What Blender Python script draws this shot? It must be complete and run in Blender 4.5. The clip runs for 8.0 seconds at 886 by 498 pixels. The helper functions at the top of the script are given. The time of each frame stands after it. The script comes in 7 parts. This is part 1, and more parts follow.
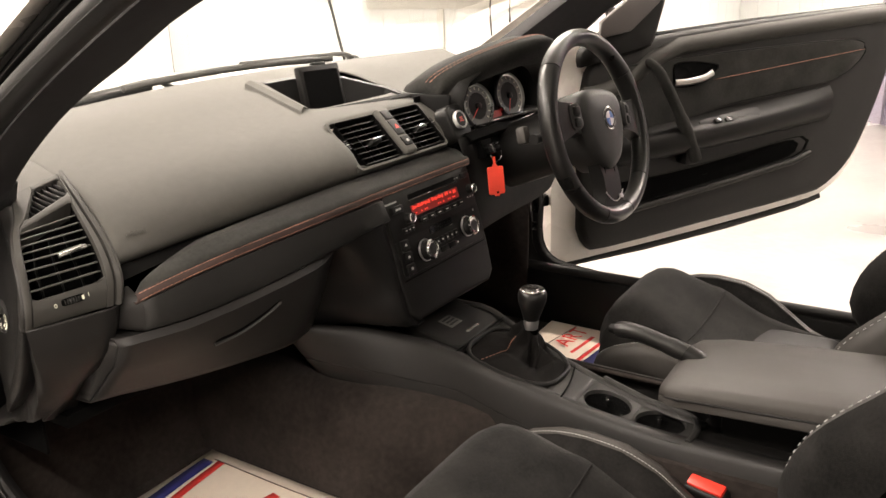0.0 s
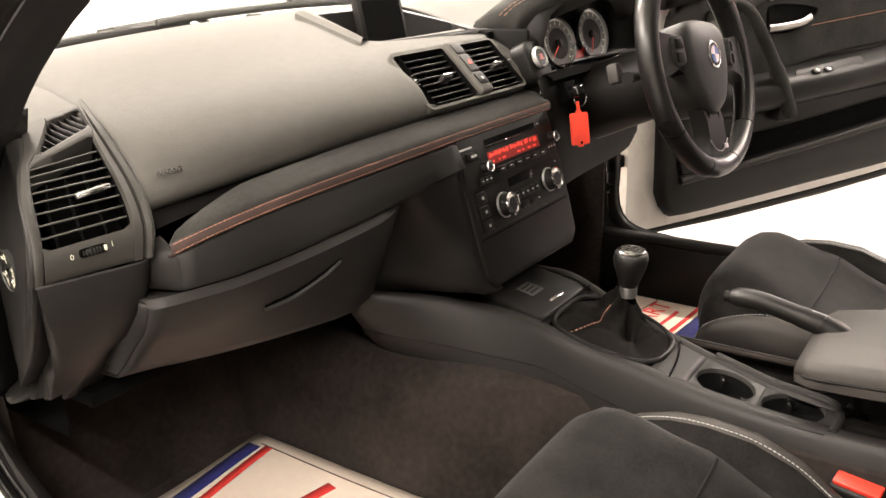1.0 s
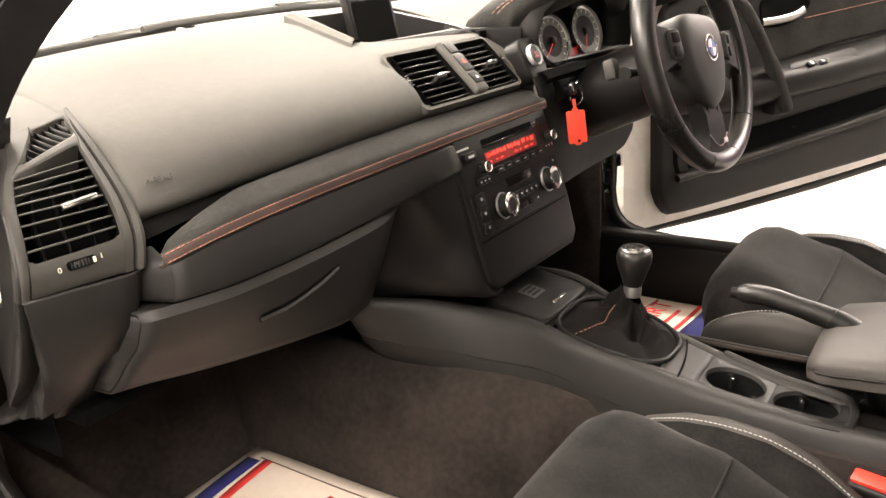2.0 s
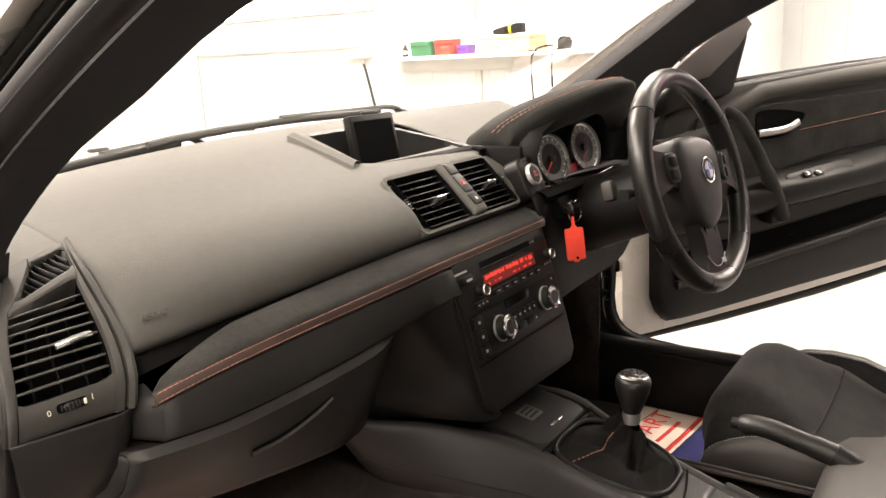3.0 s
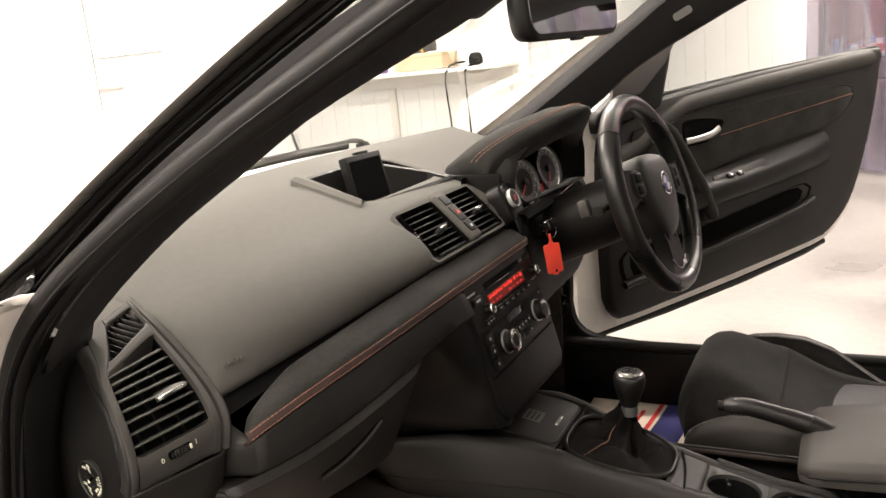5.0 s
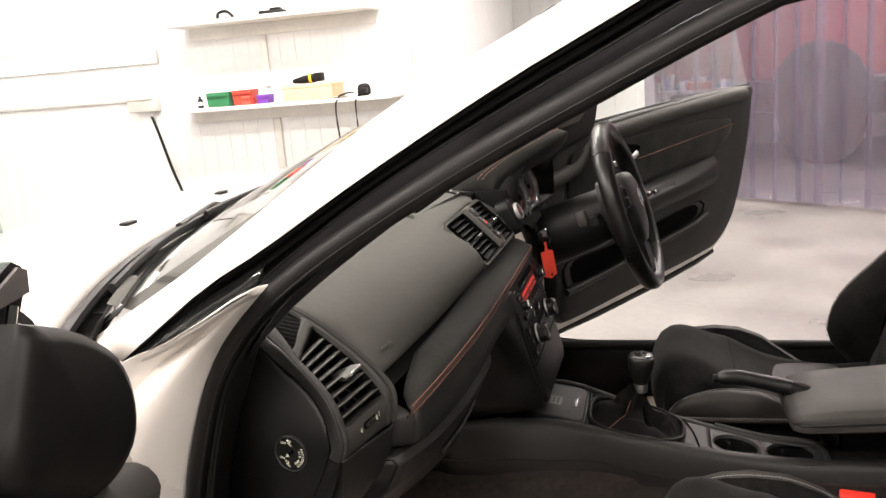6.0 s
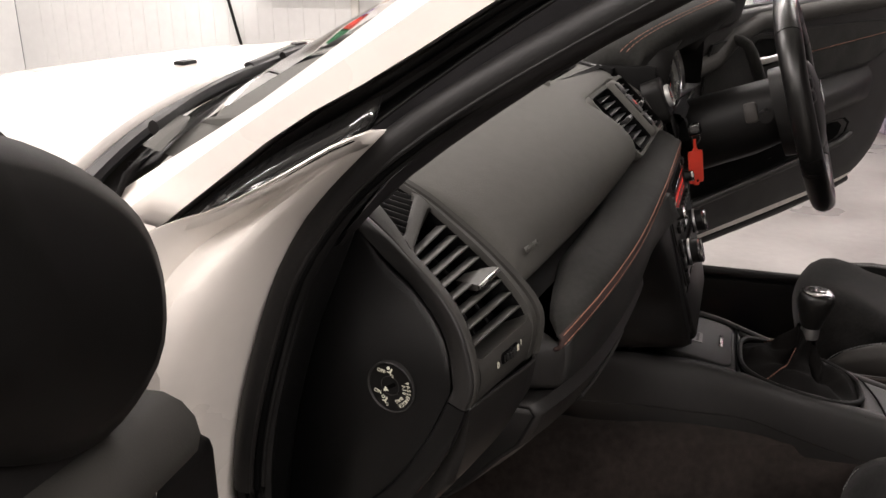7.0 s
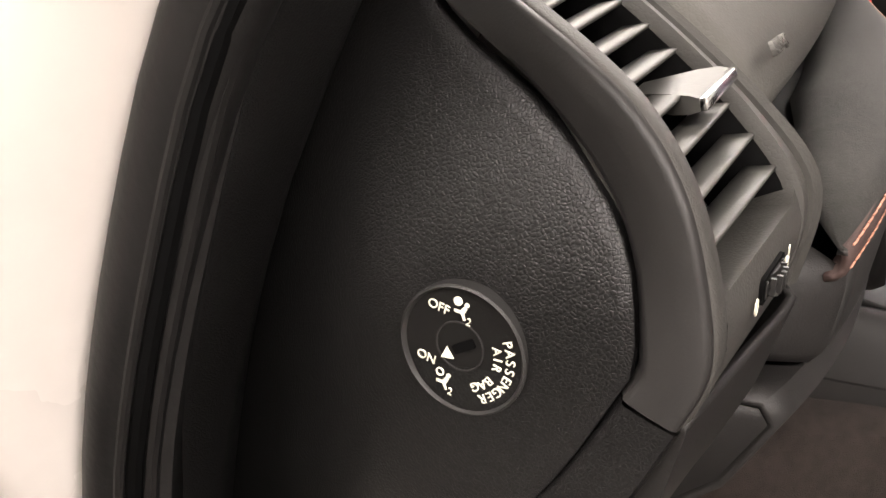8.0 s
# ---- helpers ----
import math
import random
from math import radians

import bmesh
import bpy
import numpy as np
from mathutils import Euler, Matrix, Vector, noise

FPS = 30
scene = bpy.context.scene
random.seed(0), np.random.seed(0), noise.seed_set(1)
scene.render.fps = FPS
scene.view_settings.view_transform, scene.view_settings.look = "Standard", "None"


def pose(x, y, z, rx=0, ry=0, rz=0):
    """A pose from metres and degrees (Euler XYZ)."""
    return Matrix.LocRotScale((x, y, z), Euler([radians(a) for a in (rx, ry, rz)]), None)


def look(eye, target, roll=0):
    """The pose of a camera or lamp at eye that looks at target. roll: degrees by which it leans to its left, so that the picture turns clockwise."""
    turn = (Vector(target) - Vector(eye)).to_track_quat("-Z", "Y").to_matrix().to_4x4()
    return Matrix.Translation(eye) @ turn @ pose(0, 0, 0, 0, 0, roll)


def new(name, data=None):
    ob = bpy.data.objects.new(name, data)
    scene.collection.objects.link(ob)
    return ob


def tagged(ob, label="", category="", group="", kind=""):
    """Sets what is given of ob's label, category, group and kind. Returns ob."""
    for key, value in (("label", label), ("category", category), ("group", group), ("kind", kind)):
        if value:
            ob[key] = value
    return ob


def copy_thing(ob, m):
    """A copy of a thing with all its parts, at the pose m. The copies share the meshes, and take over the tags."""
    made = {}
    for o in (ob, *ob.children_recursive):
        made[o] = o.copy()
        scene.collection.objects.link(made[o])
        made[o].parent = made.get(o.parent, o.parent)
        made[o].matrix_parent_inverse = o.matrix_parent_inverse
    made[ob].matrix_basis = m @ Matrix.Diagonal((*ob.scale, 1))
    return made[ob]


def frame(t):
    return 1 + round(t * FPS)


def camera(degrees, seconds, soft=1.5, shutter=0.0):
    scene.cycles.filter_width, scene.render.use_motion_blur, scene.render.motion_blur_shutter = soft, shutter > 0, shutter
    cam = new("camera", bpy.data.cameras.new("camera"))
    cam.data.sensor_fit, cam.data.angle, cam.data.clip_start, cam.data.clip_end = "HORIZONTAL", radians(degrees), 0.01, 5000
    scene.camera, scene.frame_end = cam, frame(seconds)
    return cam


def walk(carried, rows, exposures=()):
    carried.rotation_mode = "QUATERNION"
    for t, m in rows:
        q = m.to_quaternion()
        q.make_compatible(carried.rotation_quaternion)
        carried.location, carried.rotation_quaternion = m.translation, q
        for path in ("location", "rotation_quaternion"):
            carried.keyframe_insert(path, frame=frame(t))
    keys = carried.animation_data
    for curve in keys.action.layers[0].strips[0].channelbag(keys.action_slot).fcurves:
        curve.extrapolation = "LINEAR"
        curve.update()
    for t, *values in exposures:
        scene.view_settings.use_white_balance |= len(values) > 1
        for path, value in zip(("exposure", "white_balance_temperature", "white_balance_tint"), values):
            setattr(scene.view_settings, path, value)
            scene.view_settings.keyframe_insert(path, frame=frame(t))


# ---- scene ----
cam = camera(56.5, 8.0)
PATH = [
    (0, (-1.161, -0.556, 1.145), (0.445, 0.462, 0.525), -1.7),
    (0.5, (-1.08, -0.459, 1.093), (0.488, 0.609, 0.46), -1.7),
    (1, (-1.05, -0.408, 1.047), (0.495, 0.68, 0.391), -2.5),
    (1.2, (-1.034, -0.393, 1.034), (0.513, 0.698, 0.387), -3.4),
    (2.3, (-1.035, -0.386, 1.036), (0.531, 0.685, 0.404), -3.9),
    (2.5, (-1.028, -0.389, 1.051), (0.551, 0.682, 0.452), -3.7),
    (3, (-1.014, -0.38, 1.095), (0.594, 0.715, 0.63), -2.9),
    (3.5, (-1.003, -0.377, 1.111), (0.6, 0.748, 0.708), -2.5),
    (4, (-0.996, -0.388, 1.114), (0.602, 0.745, 0.708), -2.8),
    (4.2, (-0.997, -0.387, 1.113), (0.599, 0.746, 0.701), -3.2),
    (5.3, (-1.271, -0.229, 1.168), (0.551, 0.437, 0.682), -4.6),
    (5.5, (-1.332, -0.186, 1.174), (0.532, 0.334, 0.669), -2.9),
    (5.6, (-1.37, -0.18, 1.19), (0.493, 0.33, 0.672), -2.9),
    (5.9, (-1.453, -0.084, 1.198), (0.424, 0.43, 0.739), -4.8),
    (6, (-1.452, -0.026, 1.185), (0.437, 0.475, 0.76), -4.8),
    (6.5, (-1.408, 0.081, 1.162), (0.461, 0.642, 0.725), -3.1),
    (6.7, (-1.339, 0.098, 1.137), (0.496, 0.696, 0.615), -2.2),
    (7, (-1.195, 0.154, 1.08), (0.6, 0.77, 0.446), -0.3),
    (7.3, (-1.034, 0.223, 1.0), (0.727, 0.871, 0.309), 3.0),
    (7.5, (-0.957, 0.26, 0.953), (0.787, 0.92, 0.23), 2.6),
    (7.7, (-0.913, 0.286, 0.923), (0.823, 0.922, 0.161), 2.7),
    (8, (-0.876, 0.309, 0.903), (0.853, 0.938, 0.118), 2.1),
]
walk(cam, [(t, look(eye, target, roll)) for t, eye, target, roll in PATH],
     [(0, 1.18, 6850, 11), (0.5, 1.34, 6850, 11), (1, 1.66, 6850, 11), (2.5, 1.95, 6850, 12), (3.0, 1.3, 6850, 12), (3.5, 0.85, 6800, 12), (4.2, 0.83, 6950, 12), (5.3, 0.80, 6600, 10),
      (5.6, 0.62, 6500, 10), (6.0, 0.42, 6400, 11), (6.5, -0.50, 6250, 12), (7.0, -0.03, 6300, 13), (7.5, 0.80, 6450, 14), (8, 1.65, 6450, 13)])

# ---------- light and world ----------
world = bpy.data.worlds.new("world")
scene.world = world
world.use_nodes = True
world.node_tree.nodes["Background"].inputs[0].default_value = (0.9, 0.93, 1.0, 1)
world.node_tree.nodes["Background"].inputs[1].default_value = 0.15


def area_lamp(name, place, target, sx, sy, watts, colour=(1.0, 0.905, 0.83)):
    data = bpy.data.lights.new(name, "AREA")
    data.shape, data.size, data.size_y, data.energy, data.color = "RECTANGLE", sx, sy, watts, colour
    ob = new(name, data)
    ob.matrix_world = look(place, target)
    return ob


CEIL = 2.75
BATTENS = ((-2.3, 0.9, 50), (-2.1, -1.5, 70), (-1.5, 2.2, 80), (0.2, 2.6, 80), (1.9, 1.4, 105), (2.0, -1.6, 62), (4.4, -1.0, 108), (6.3, -2.6, 88))
for lx, ly, watts in BATTENS:
    area_lamp("tube_light", (lx, ly, CEIL - 0.09), (lx, ly, 0), 0.10, 2.2, watts)

# ---------- helpers for meshes ----------
Z = Matrix.Identity(4)


def thing(name, label, category, place=(0, 0, 0), group="", kind=""):
    ob = new(name)
    ob.empty_display_size = 0.05
    ob.matrix_basis = Matrix.Translation(place)
    return tagged(ob, label, category, group, kind)


def world_of(ob):
    return (world_of(ob.parent) @ ob.matrix_parent_inverse @ ob.matrix_basis) if ob.parent else ob.matrix_basis.copy()


def adopt(ob, parent):
    if parent:
        ob.parent = parent
        ob.matrix_parent_inverse = world_of(parent).inverted()
    return ob


def part(name, bm, material, parent=None, label="", angle=38, m=None, recalc=True):
    """One mesh object under a thing or a part, from a bmesh in world places."""
    me = bpy.data.meshes.new(name)
    if m is not None:
        bm.transform(m)
    if recalc:
        bmesh.ops.recalc_face_normals(bm, faces=bm.faces)
    bm.to_mesh(me)
    bm.free()
    me.materials.append(material)
    me.polygons.foreach_set("use_smooth", [True] * len(me.polygons))
    me.set_sharp_from_angle(angle=radians(angle))
    ob = new(name, me)
    adopt(ob, parent)
    if label:
        ob["label"] = label
    return ob


def thick(ob, t, offset=-1.0):
    mod = ob.modifiers.new("thickness", "SOLIDIFY")
    mod.thickness, mod.offset = t, offset
    return ob


def axes(origin, u, v):
    """A frame with x along u, y near v and z out of both."""
    u = Vector(u).normalized()
    w = u.cross(Vector(v)).normalized()
    v = w.cross(u)
    m = Matrix((u, v, w)).transposed().to_4x4()
    m.translation = origin
    return m


def curve_pts(pts, n):
    """Catmull-Rom through the points, n steps in all, evenly by length."""
    p = [Vector(q) for q in pts]
    p = [2 * p[0] - p[1]] + p + [2 * p[-1] - p[-2]]
    fine = []
    for i in range(1, len(p) - 2):
        a, b, c, d = p[i - 1:i + 3]
        for k in range(16):
            t = k / 16
            fine.append(0.5 * ((2 * b) + (c - a) * t + (2 * a - 5 * b + 4 * c - d) * t * t + (3 * b - a - 3 * c + d) * t ** 3))
    fine.append(p[-2])
    run = [0.0]
    for a, b in zip(fine, fine[1:]):
        run.append(run[-1] + (b - a).length)
    out, j = [], 0
    for k in range(n + 1):
        s = run[-1] * k / n
        while j < len(run) - 2 and run[j + 1] < s:
            j += 1
        f = (s - run[j]) / max(run[j + 1] - run[j], 1e-9)
        out.append(fine[j].lerp(fine[j + 1], min(max(f, 0), 1)))
    return out


def loft(rows, close_u=False, close_v=False, cap=False, skip=None):
    bm = bmesh.new()
    vs = [[bm.verts.new(p) for p in r] for r in rows]
    nu, nv = len(vs), len(vs[0])
    for i in range(nu if close_u else nu - 1):
        for j in range(nv if close_v else nv - 1):
            if skip and skip(i, j):
                continue
            q = [vs[i][j], vs[(i + 1) % nu][j], vs[(i + 1) % nu][(j + 1) % nv], vs[i][(j + 1) % nv]]
            try:
                bm.faces.new(q)
            except ValueError:
                pass
    if cap:
        for r in (vs[0], vs[-1]):
            try:
                bm.faces.new(r)
            except ValueError:
                pass
    return bm


def rbox(sx, sy, sz, bevel=0.003, seg=2, m=None):
    bm = bmesh.new()
    bmesh.ops.create_cube(bm, size=1)
    bmesh.ops.scale(bm, vec=(sx, sy, sz), verts=bm.verts)
    if bevel:
        bmesh.ops.bevel(bm, geom=bm.edges[:], offset=min(bevel, 0.49 * min(sx, sy, sz)), segments=seg, affect="EDGES", profile=0.5)
    if m is not None:
        bm.transform(m)
    return bm


def at(x, y, z):
    return Matrix.Translation((x, y, z))


def add(bm, other):
    """Joins another bmesh to this one."""
    me = bpy.data.meshes.new("temp")
    other.to_mesh(me)
    other.free()
    bm.from_mesh(me)
    bpy.data.meshes.remove(me)
    return bm


def turned(profile, m, n=28):
    """A turned solid: (radius, height) pairs round the z axis of m."""
    rows = [[m @ Vector((r * math.cos(2 * math.pi * k / n), r * math.sin(2 * math.pi * k / n), h)) for k in range(n)] for r, h in profile]
    return loft(rows, close_v=True, cap=True)


def tube(pts, r, n=10, close=False, flat=1.0, radii=None, up=(0, 0, 1)):
    p = [Vector(q) for q in pts]
    rows, u = [], Vector(up)
    for i, q in enumerate(p):
        a, b = (p[i - 1], p[(i + 1) % len(p)]) if close else (p[max(i - 1, 0)], p[min(i + 1, len(p) - 1)])
        t = (b - a).normalized()
        s = t.cross(u)
        s = s.normalized() if s.length > 1e-4 else t.orthogonal().normalized()
        w = s.cross(t)
        rr = radii[i] if radii else r
        rows.append([q + rr * math.cos(2 * math.pi * k / n) * s + rr * flat * math.sin(2 * math.pi * k / n) * w for k in range(n)])
    return loft(rows, close_u=close, close_v=True, cap=not close)


def plate(outline, depth, m, bevel=0.0, seg=2):
    """A flat piece: an outline in the x, y of m, thickened towards -z."""
    bm = bmesh.new()
    top = [bm.verts.new((x, y, 0)) for x, y in outline]
    f = bm.faces.new(top)
    ext = bmesh.ops.extrude_face_region(bm, geom=[f])
    bmesh.ops.translate(bm, vec=(0, 0, -depth), verts=[v for v in ext["geom"] if isinstance(v, bmesh.types.BMVert)])
    if bevel:
        edges = [e for e in bm.edges if all(abs(v.co.z) < 1e-9 for v in e.verts)]
        bmesh.ops.bevel(bm, geom=edges, offset=bevel, segments=seg, affect="EDGES", profile=0.5)
    bm.transform(m)
    return bm


def rrect(w, h, r, n=5, cx=0.0, cy=0.0):
    pts = []
    for qx, qy, a0 in ((1, 1, 0), (-1, 1, 90), (-1, -1, 180), (1, -1, 270)):
        for k in range(n + 1):
            a = radians(a0 + 90 * k / n)
            pts.append((cx + qx * (w / 2 - r) + r * math.cos(a), cy + qy * (h / 2 - r) + r * math.sin(a)))
    return pts


def ring_plate(outer, inner, depth, m):
    """A flat ring between two outlines of equal count, thickened towards -z."""
    rows = [[m @ Vector((x, y, z)) for x, y in o] for o, z in ((outer, -depth), (outer, 0), (inner, 0), (inner, -depth))]
    return loft(rows, close_v=True)


def lettering(words, size, m, material, parent, label="", depth=0.0002, align="CENTER", name="lettering"):
    cu = bpy.data.curves.new(name, "FONT")
    cu.body, cu.size, cu.extrude, cu.align_x, cu.align_y = words, size, depth, align, "CENTER"
    cu.materials.append(material)
    ob = new(name, cu)
    ob.matrix_basis = m
    adopt(ob, parent)
    if label:
        ob["label"] = label
    return ob


# ---------- materials ----------
def nodes_of(name):
    mat = bpy.data.materials.new(name)
    mat.use_nodes = True
    nt = mat.node_tree
    return mat, nt, nt.nodes["Principled BSDF"]


def surface(name, colour, rough=0.5, metal=0.0, grain=0.0, grain_scale=900.0, vary=0.15, vary_scale=6.0, coat=0.0, spec=0.5, sheen=0.0,
            cells=False, rough_vary=0.08, second=None, dist=0.0006, sheen_rough=0.4):
    mat, nt, b = nodes_of(name)
    N, L = nt.nodes.new, nt.links.new
    geo = N("ShaderNodeNewGeometry")
    big = N("ShaderNodeTexNoise")
    big.inputs["Scale"].default_value, big.inputs["Detail"].default_value = vary_scale, 5
    L(geo.outputs["Position"], big.inputs["Vector"])
    fine = N("ShaderNodeTexNoise")
    fine.inputs["Scale"].default_value, fine.inputs["Detail"].default_value = vary_scale * 14, 3
    L(geo.outputs["Position"], fine.inputs["Vector"])
    mixv = N("ShaderNodeMath")
    mixv.operation = "MULTIPLY_ADD"
    L(fine.outputs["Fac"], mixv.inputs[0])
    mixv.inputs[1].default_value = 0.4
    L(big.outputs["Fac"], mixv.inputs[2])
    ramp = N("ShaderNodeValToRGB")
    lo = [c * (1 - vary) for c in colour]
    hi = [min(1, c * (1 + vary)) for c in (second or colour)]
    ramp.color_ramp.elements[0].position, ramp.color_ramp.elements[0].color = 0.5, (*lo, 1)
    ramp.color_ramp.elements[1].position, ramp.color_ramp.elements[1].color = 0.9, (*hi, 1)
    L(mixv.outputs[0], ramp.inputs["Fac"])
    L(ramp.outputs["Color"], b.inputs["Base Color"])
    rr = N("ShaderNodeMapRange")
    rr.inputs["From Min"].default_value, rr.inputs["From Max"].default_value = 0.3, 0.7
    rr.inputs["To Min"].default_value, rr.inputs["To Max"].default_value = max(0.02, rough - rough_vary), min(1, rough + rough_vary)
    L(big.outputs["Fac"], rr.inputs["Value"])
    L(rr.outputs["Result"], b.inputs["Roughness"])
    b.inputs["Metallic"].default_value, b.inputs["Coat Weight"].default_value = metal, coat
    b.inputs["Coat Roughness"].default_value = 0.06
    b.inputs["Specular IOR Level"].default_value = spec
    if sheen:
        b.inputs["Sheen Weight"].default_value, b.inputs["Sheen Roughness"].default_value = sheen, sheen_rough
    if grain:
        if cells:
            tex = N("ShaderNodeTexVoronoi")
            tex.feature = "DISTANCE_TO_EDGE"
            tex.inputs["Scale"].default_value = grain_scale
            warp = N("ShaderNodeTexNoise")
            warp.inputs["Scale"].default_value = grain_scale * 0.6
            L(geo.outputs["Position"], warp.inputs["Vector"])
            va = N("ShaderNodeVectorMath")
            va.operation = "MULTIPLY_ADD"
            L(warp.outputs["Color"], va.inputs[0])
            va.inputs[1].default_value = (1.1 / grain_scale,) * 3
            L(geo.outputs["Position"], va.inputs[2])
            L(va.outputs[0], tex.inputs["Vector"])
            cl = N("ShaderNodeMath")
            cl.operation = "MINIMUM"
            cl.inputs[1].default_value = 0.22
            L(tex.outputs["Distance"], cl.inputs[0])
            height = cl.outputs[0]
        else:
            tex = N("ShaderNodeTexNoise")
            tex.inputs["Scale"].default_value, tex.inputs["Detail"].default_value = grain_scale, 4
            L(geo.outputs["Position"], tex.inputs["Vector"])
            height = tex.outputs["Fac"]
        bump = N("ShaderNodeBump")
        bump.inputs["Strength"].default_value, bump.inputs["Distance"].default_value = grain, dist
        L(height, bump.inputs["Height"])
        L(bump.outputs["Normal"], b.inputs["Normal"])
    return mat


def glow(name, colour, strength):
    mat, nt, b = nodes_of(name)
    b.inputs["Base Color"].default_value = (*colour, 1)
    b.inputs["Emission Color"].default_value = (*colour, 1)
    b.inputs["Emission Strength"].default_value = strength
    return mat


def glass(name, tint=(0.93, 0.97, 0.95), rough=0.0, mixfac=0.06):
    """Thin glazing: mostly clear, with a mirror share."""
    mat, nt, b = nodes_of(name)
    N, L = nt.nodes.new, nt.links.new
    nt.nodes.remove(b)
    tr, gl, mx = N("ShaderNodeBsdfTransparent"), N("ShaderNodeBsdfGlossy"), N("ShaderNodeMixShader")
    tr.inputs["Color"].default_value = (*tint, 1)
    gl.inputs["Roughness"].default_value = rough
    fr = N("ShaderNodeLayerWeight")
    fr.inputs["Blend"].default_value = 0.5
    pw, ma = N("ShaderNodeMath"), N("ShaderNodeMath")
    pw.operation, ma.operation = "POWER", "MULTIPLY_ADD"
    pw.inputs[1].default_value, ma.inputs[1].default_value, ma.inputs[2].default_value = 4.0, 0.92, 0.04
    L(fr.outputs["Facing"], pw.inputs[0])
    L(pw.outputs[0], ma.inputs[0])
    L(ma.outputs[0], mx.inputs["Fac"])
    L(tr.outputs[0], mx.inputs[1])
    L(gl.outputs[0], mx.inputs[2])
    L(mx.outputs[0], nt.nodes["Material Output"].inputs["Surface"])
    return mat


# darker copy of the dash plastic, for parts that get less light
ENDP = surface("dash_plastic_dim", (0.0390, 0.0378, 0.0345), 0.62, grain=0.6, grain_scale=520, cells=True, vary=0.1, spec=0.2, dist=0.0004)
# paler copy: windscreen light on the pad is put into the colour
DASH = surface("dash_plastic_lit", (0.0790, 0.0770, 0.0705), 0.70, grain=0.85, grain_scale=420, cells=True, vary=0.1, spec=0.13, dist=0.0005)
# paler than the vent surround: light on the slat tops painted in
SLAT = surface("lit_slat_plastic", (0.058, 0.057, 0.052), 0.55, grain=0.2, grain_scale=900, vary=0.1, spec=0.3)
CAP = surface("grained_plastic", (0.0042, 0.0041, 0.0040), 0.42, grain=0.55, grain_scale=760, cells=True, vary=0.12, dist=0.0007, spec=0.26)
SMOOTH = surface("smooth_plastic", (0.0170, 0.0167, 0.0160), 0.52, grain=0.2, grain_scale=1100, vary=0.14, dist=0.0004, spec=0.3)
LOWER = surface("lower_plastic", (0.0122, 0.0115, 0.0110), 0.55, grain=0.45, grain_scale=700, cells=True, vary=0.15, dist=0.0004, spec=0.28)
BLACK = surface("black_plastic", (0.0066, 0.0063, 0.0060), 0.46, grain=0.1, grain_scale=1400, vary=0.1, spec=0.16)
GLOSS = surface("gloss_black", (0.006, 0.006, 0.006), 0.12, vary=0.1, coat=0.6, rough_vary=0.03)
RIM = surface("rim_plastic", (0.0150, 0.0143, 0.0136), 0.48, grain=0.15, grain_scale=1200, vary=0.12, dist=0.0004, spec=0.3)
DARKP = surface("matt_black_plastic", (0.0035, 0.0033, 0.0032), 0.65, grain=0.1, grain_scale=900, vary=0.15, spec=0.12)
# near-black for slots and panes; also paints the shade inside recesses
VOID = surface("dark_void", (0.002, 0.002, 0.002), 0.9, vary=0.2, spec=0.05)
RUBBER = surface("seal_rubber", (0.0062, 0.0058, 0.0056), 0.55, spec=0.3, grain=0.3, grain_scale=300, vary=0.3, vary_scale=10)
SUEDE = surface("suede", (0.0225, 0.0222, 0.0208), 0.95, grain=0.5, grain_scale=1300, vary=0.35, vary_scale=14, sheen=0.06, spec=0.1)
SEATSUEDE = surface("seat_suede", (0.0082, 0.0077, 0.0073), 0.95, grain=0.8, grain_scale=700, vary=0.7, vary_scale=16, sheen=0.05, spec=0.08)
LEATHER = surface("seat_leather", (0.027, 0.0245, 0.022), 0.58, spec=0.35, grain=0.5, grain_scale=500, cells=True, vary=0.15, vary_scale=8, dist=0.0005)
RIMLEATHER = surface("wheel_leather", (0.007, 0.0068, 0.0065), 0.34, spec=0.4, grain=0.25, grain_scale=620, cells=True, vary=0.2, vary_scale=12, dist=0.0003)
CARPET = surface("carpet", (0.026, 0.0215, 0.0195), 0.98, grain=1.0, grain_scale=900, vary=0.45, vary_scale=7, sheen=0.03, spec=0.05, dist=0.0015)
PAINT = surface("white_paint", (0.80, 0.76, 0.71), 0.28, vary=0.03, coat=0.8, rough_vary=0.04)
CHROME = surface("chrome", (0.62, 0.62, 0.61), 0.2, metal=1.0, vary=0.04, rough_vary=0.05)
SATIN = surface("satin_metal", (0.55, 0.55, 0.55), 0.32, metal=1.0, vary=0.06)
STITCH = surface("orange_thread", (0.36, 0.17, 0.115), 0.8, grain=0.5, grain_scale=2500, vary=0.25, vary_scale=60)
REDLEATHER = surface("brown_edge_leather", (0.036, 0.019, 0.0155), 0.75, grain=0.4, grain_scale=900, vary=0.3, vary_scale=30)
GREYTHREAD = surface("grey_thread", (0.36, 0.36, 0.35), 0.8, grain=0.5, grain_scale=2500, vary=0.2, vary_scale=60)
REDTAG = surface("red_tag_plastic", (0.88, 0.075, 0.045), 0.42, vary=0.08, vary_scale=30, grain=0.1)
REDBUTTON = surface("red_button", (0.62, 0.035, 0.022), 0.35, vary=0.1)
PAPER = surface("mat_paper", (0.76, 0.66, 0.56), 0.8, grain=0.25, grain_scale=260, vary=0.06, vary_scale=5)
INKBLUE = surface("ink_blue", (0.020, 0.022, 0.13), 0.8, vary=0.2, vary_scale=40)
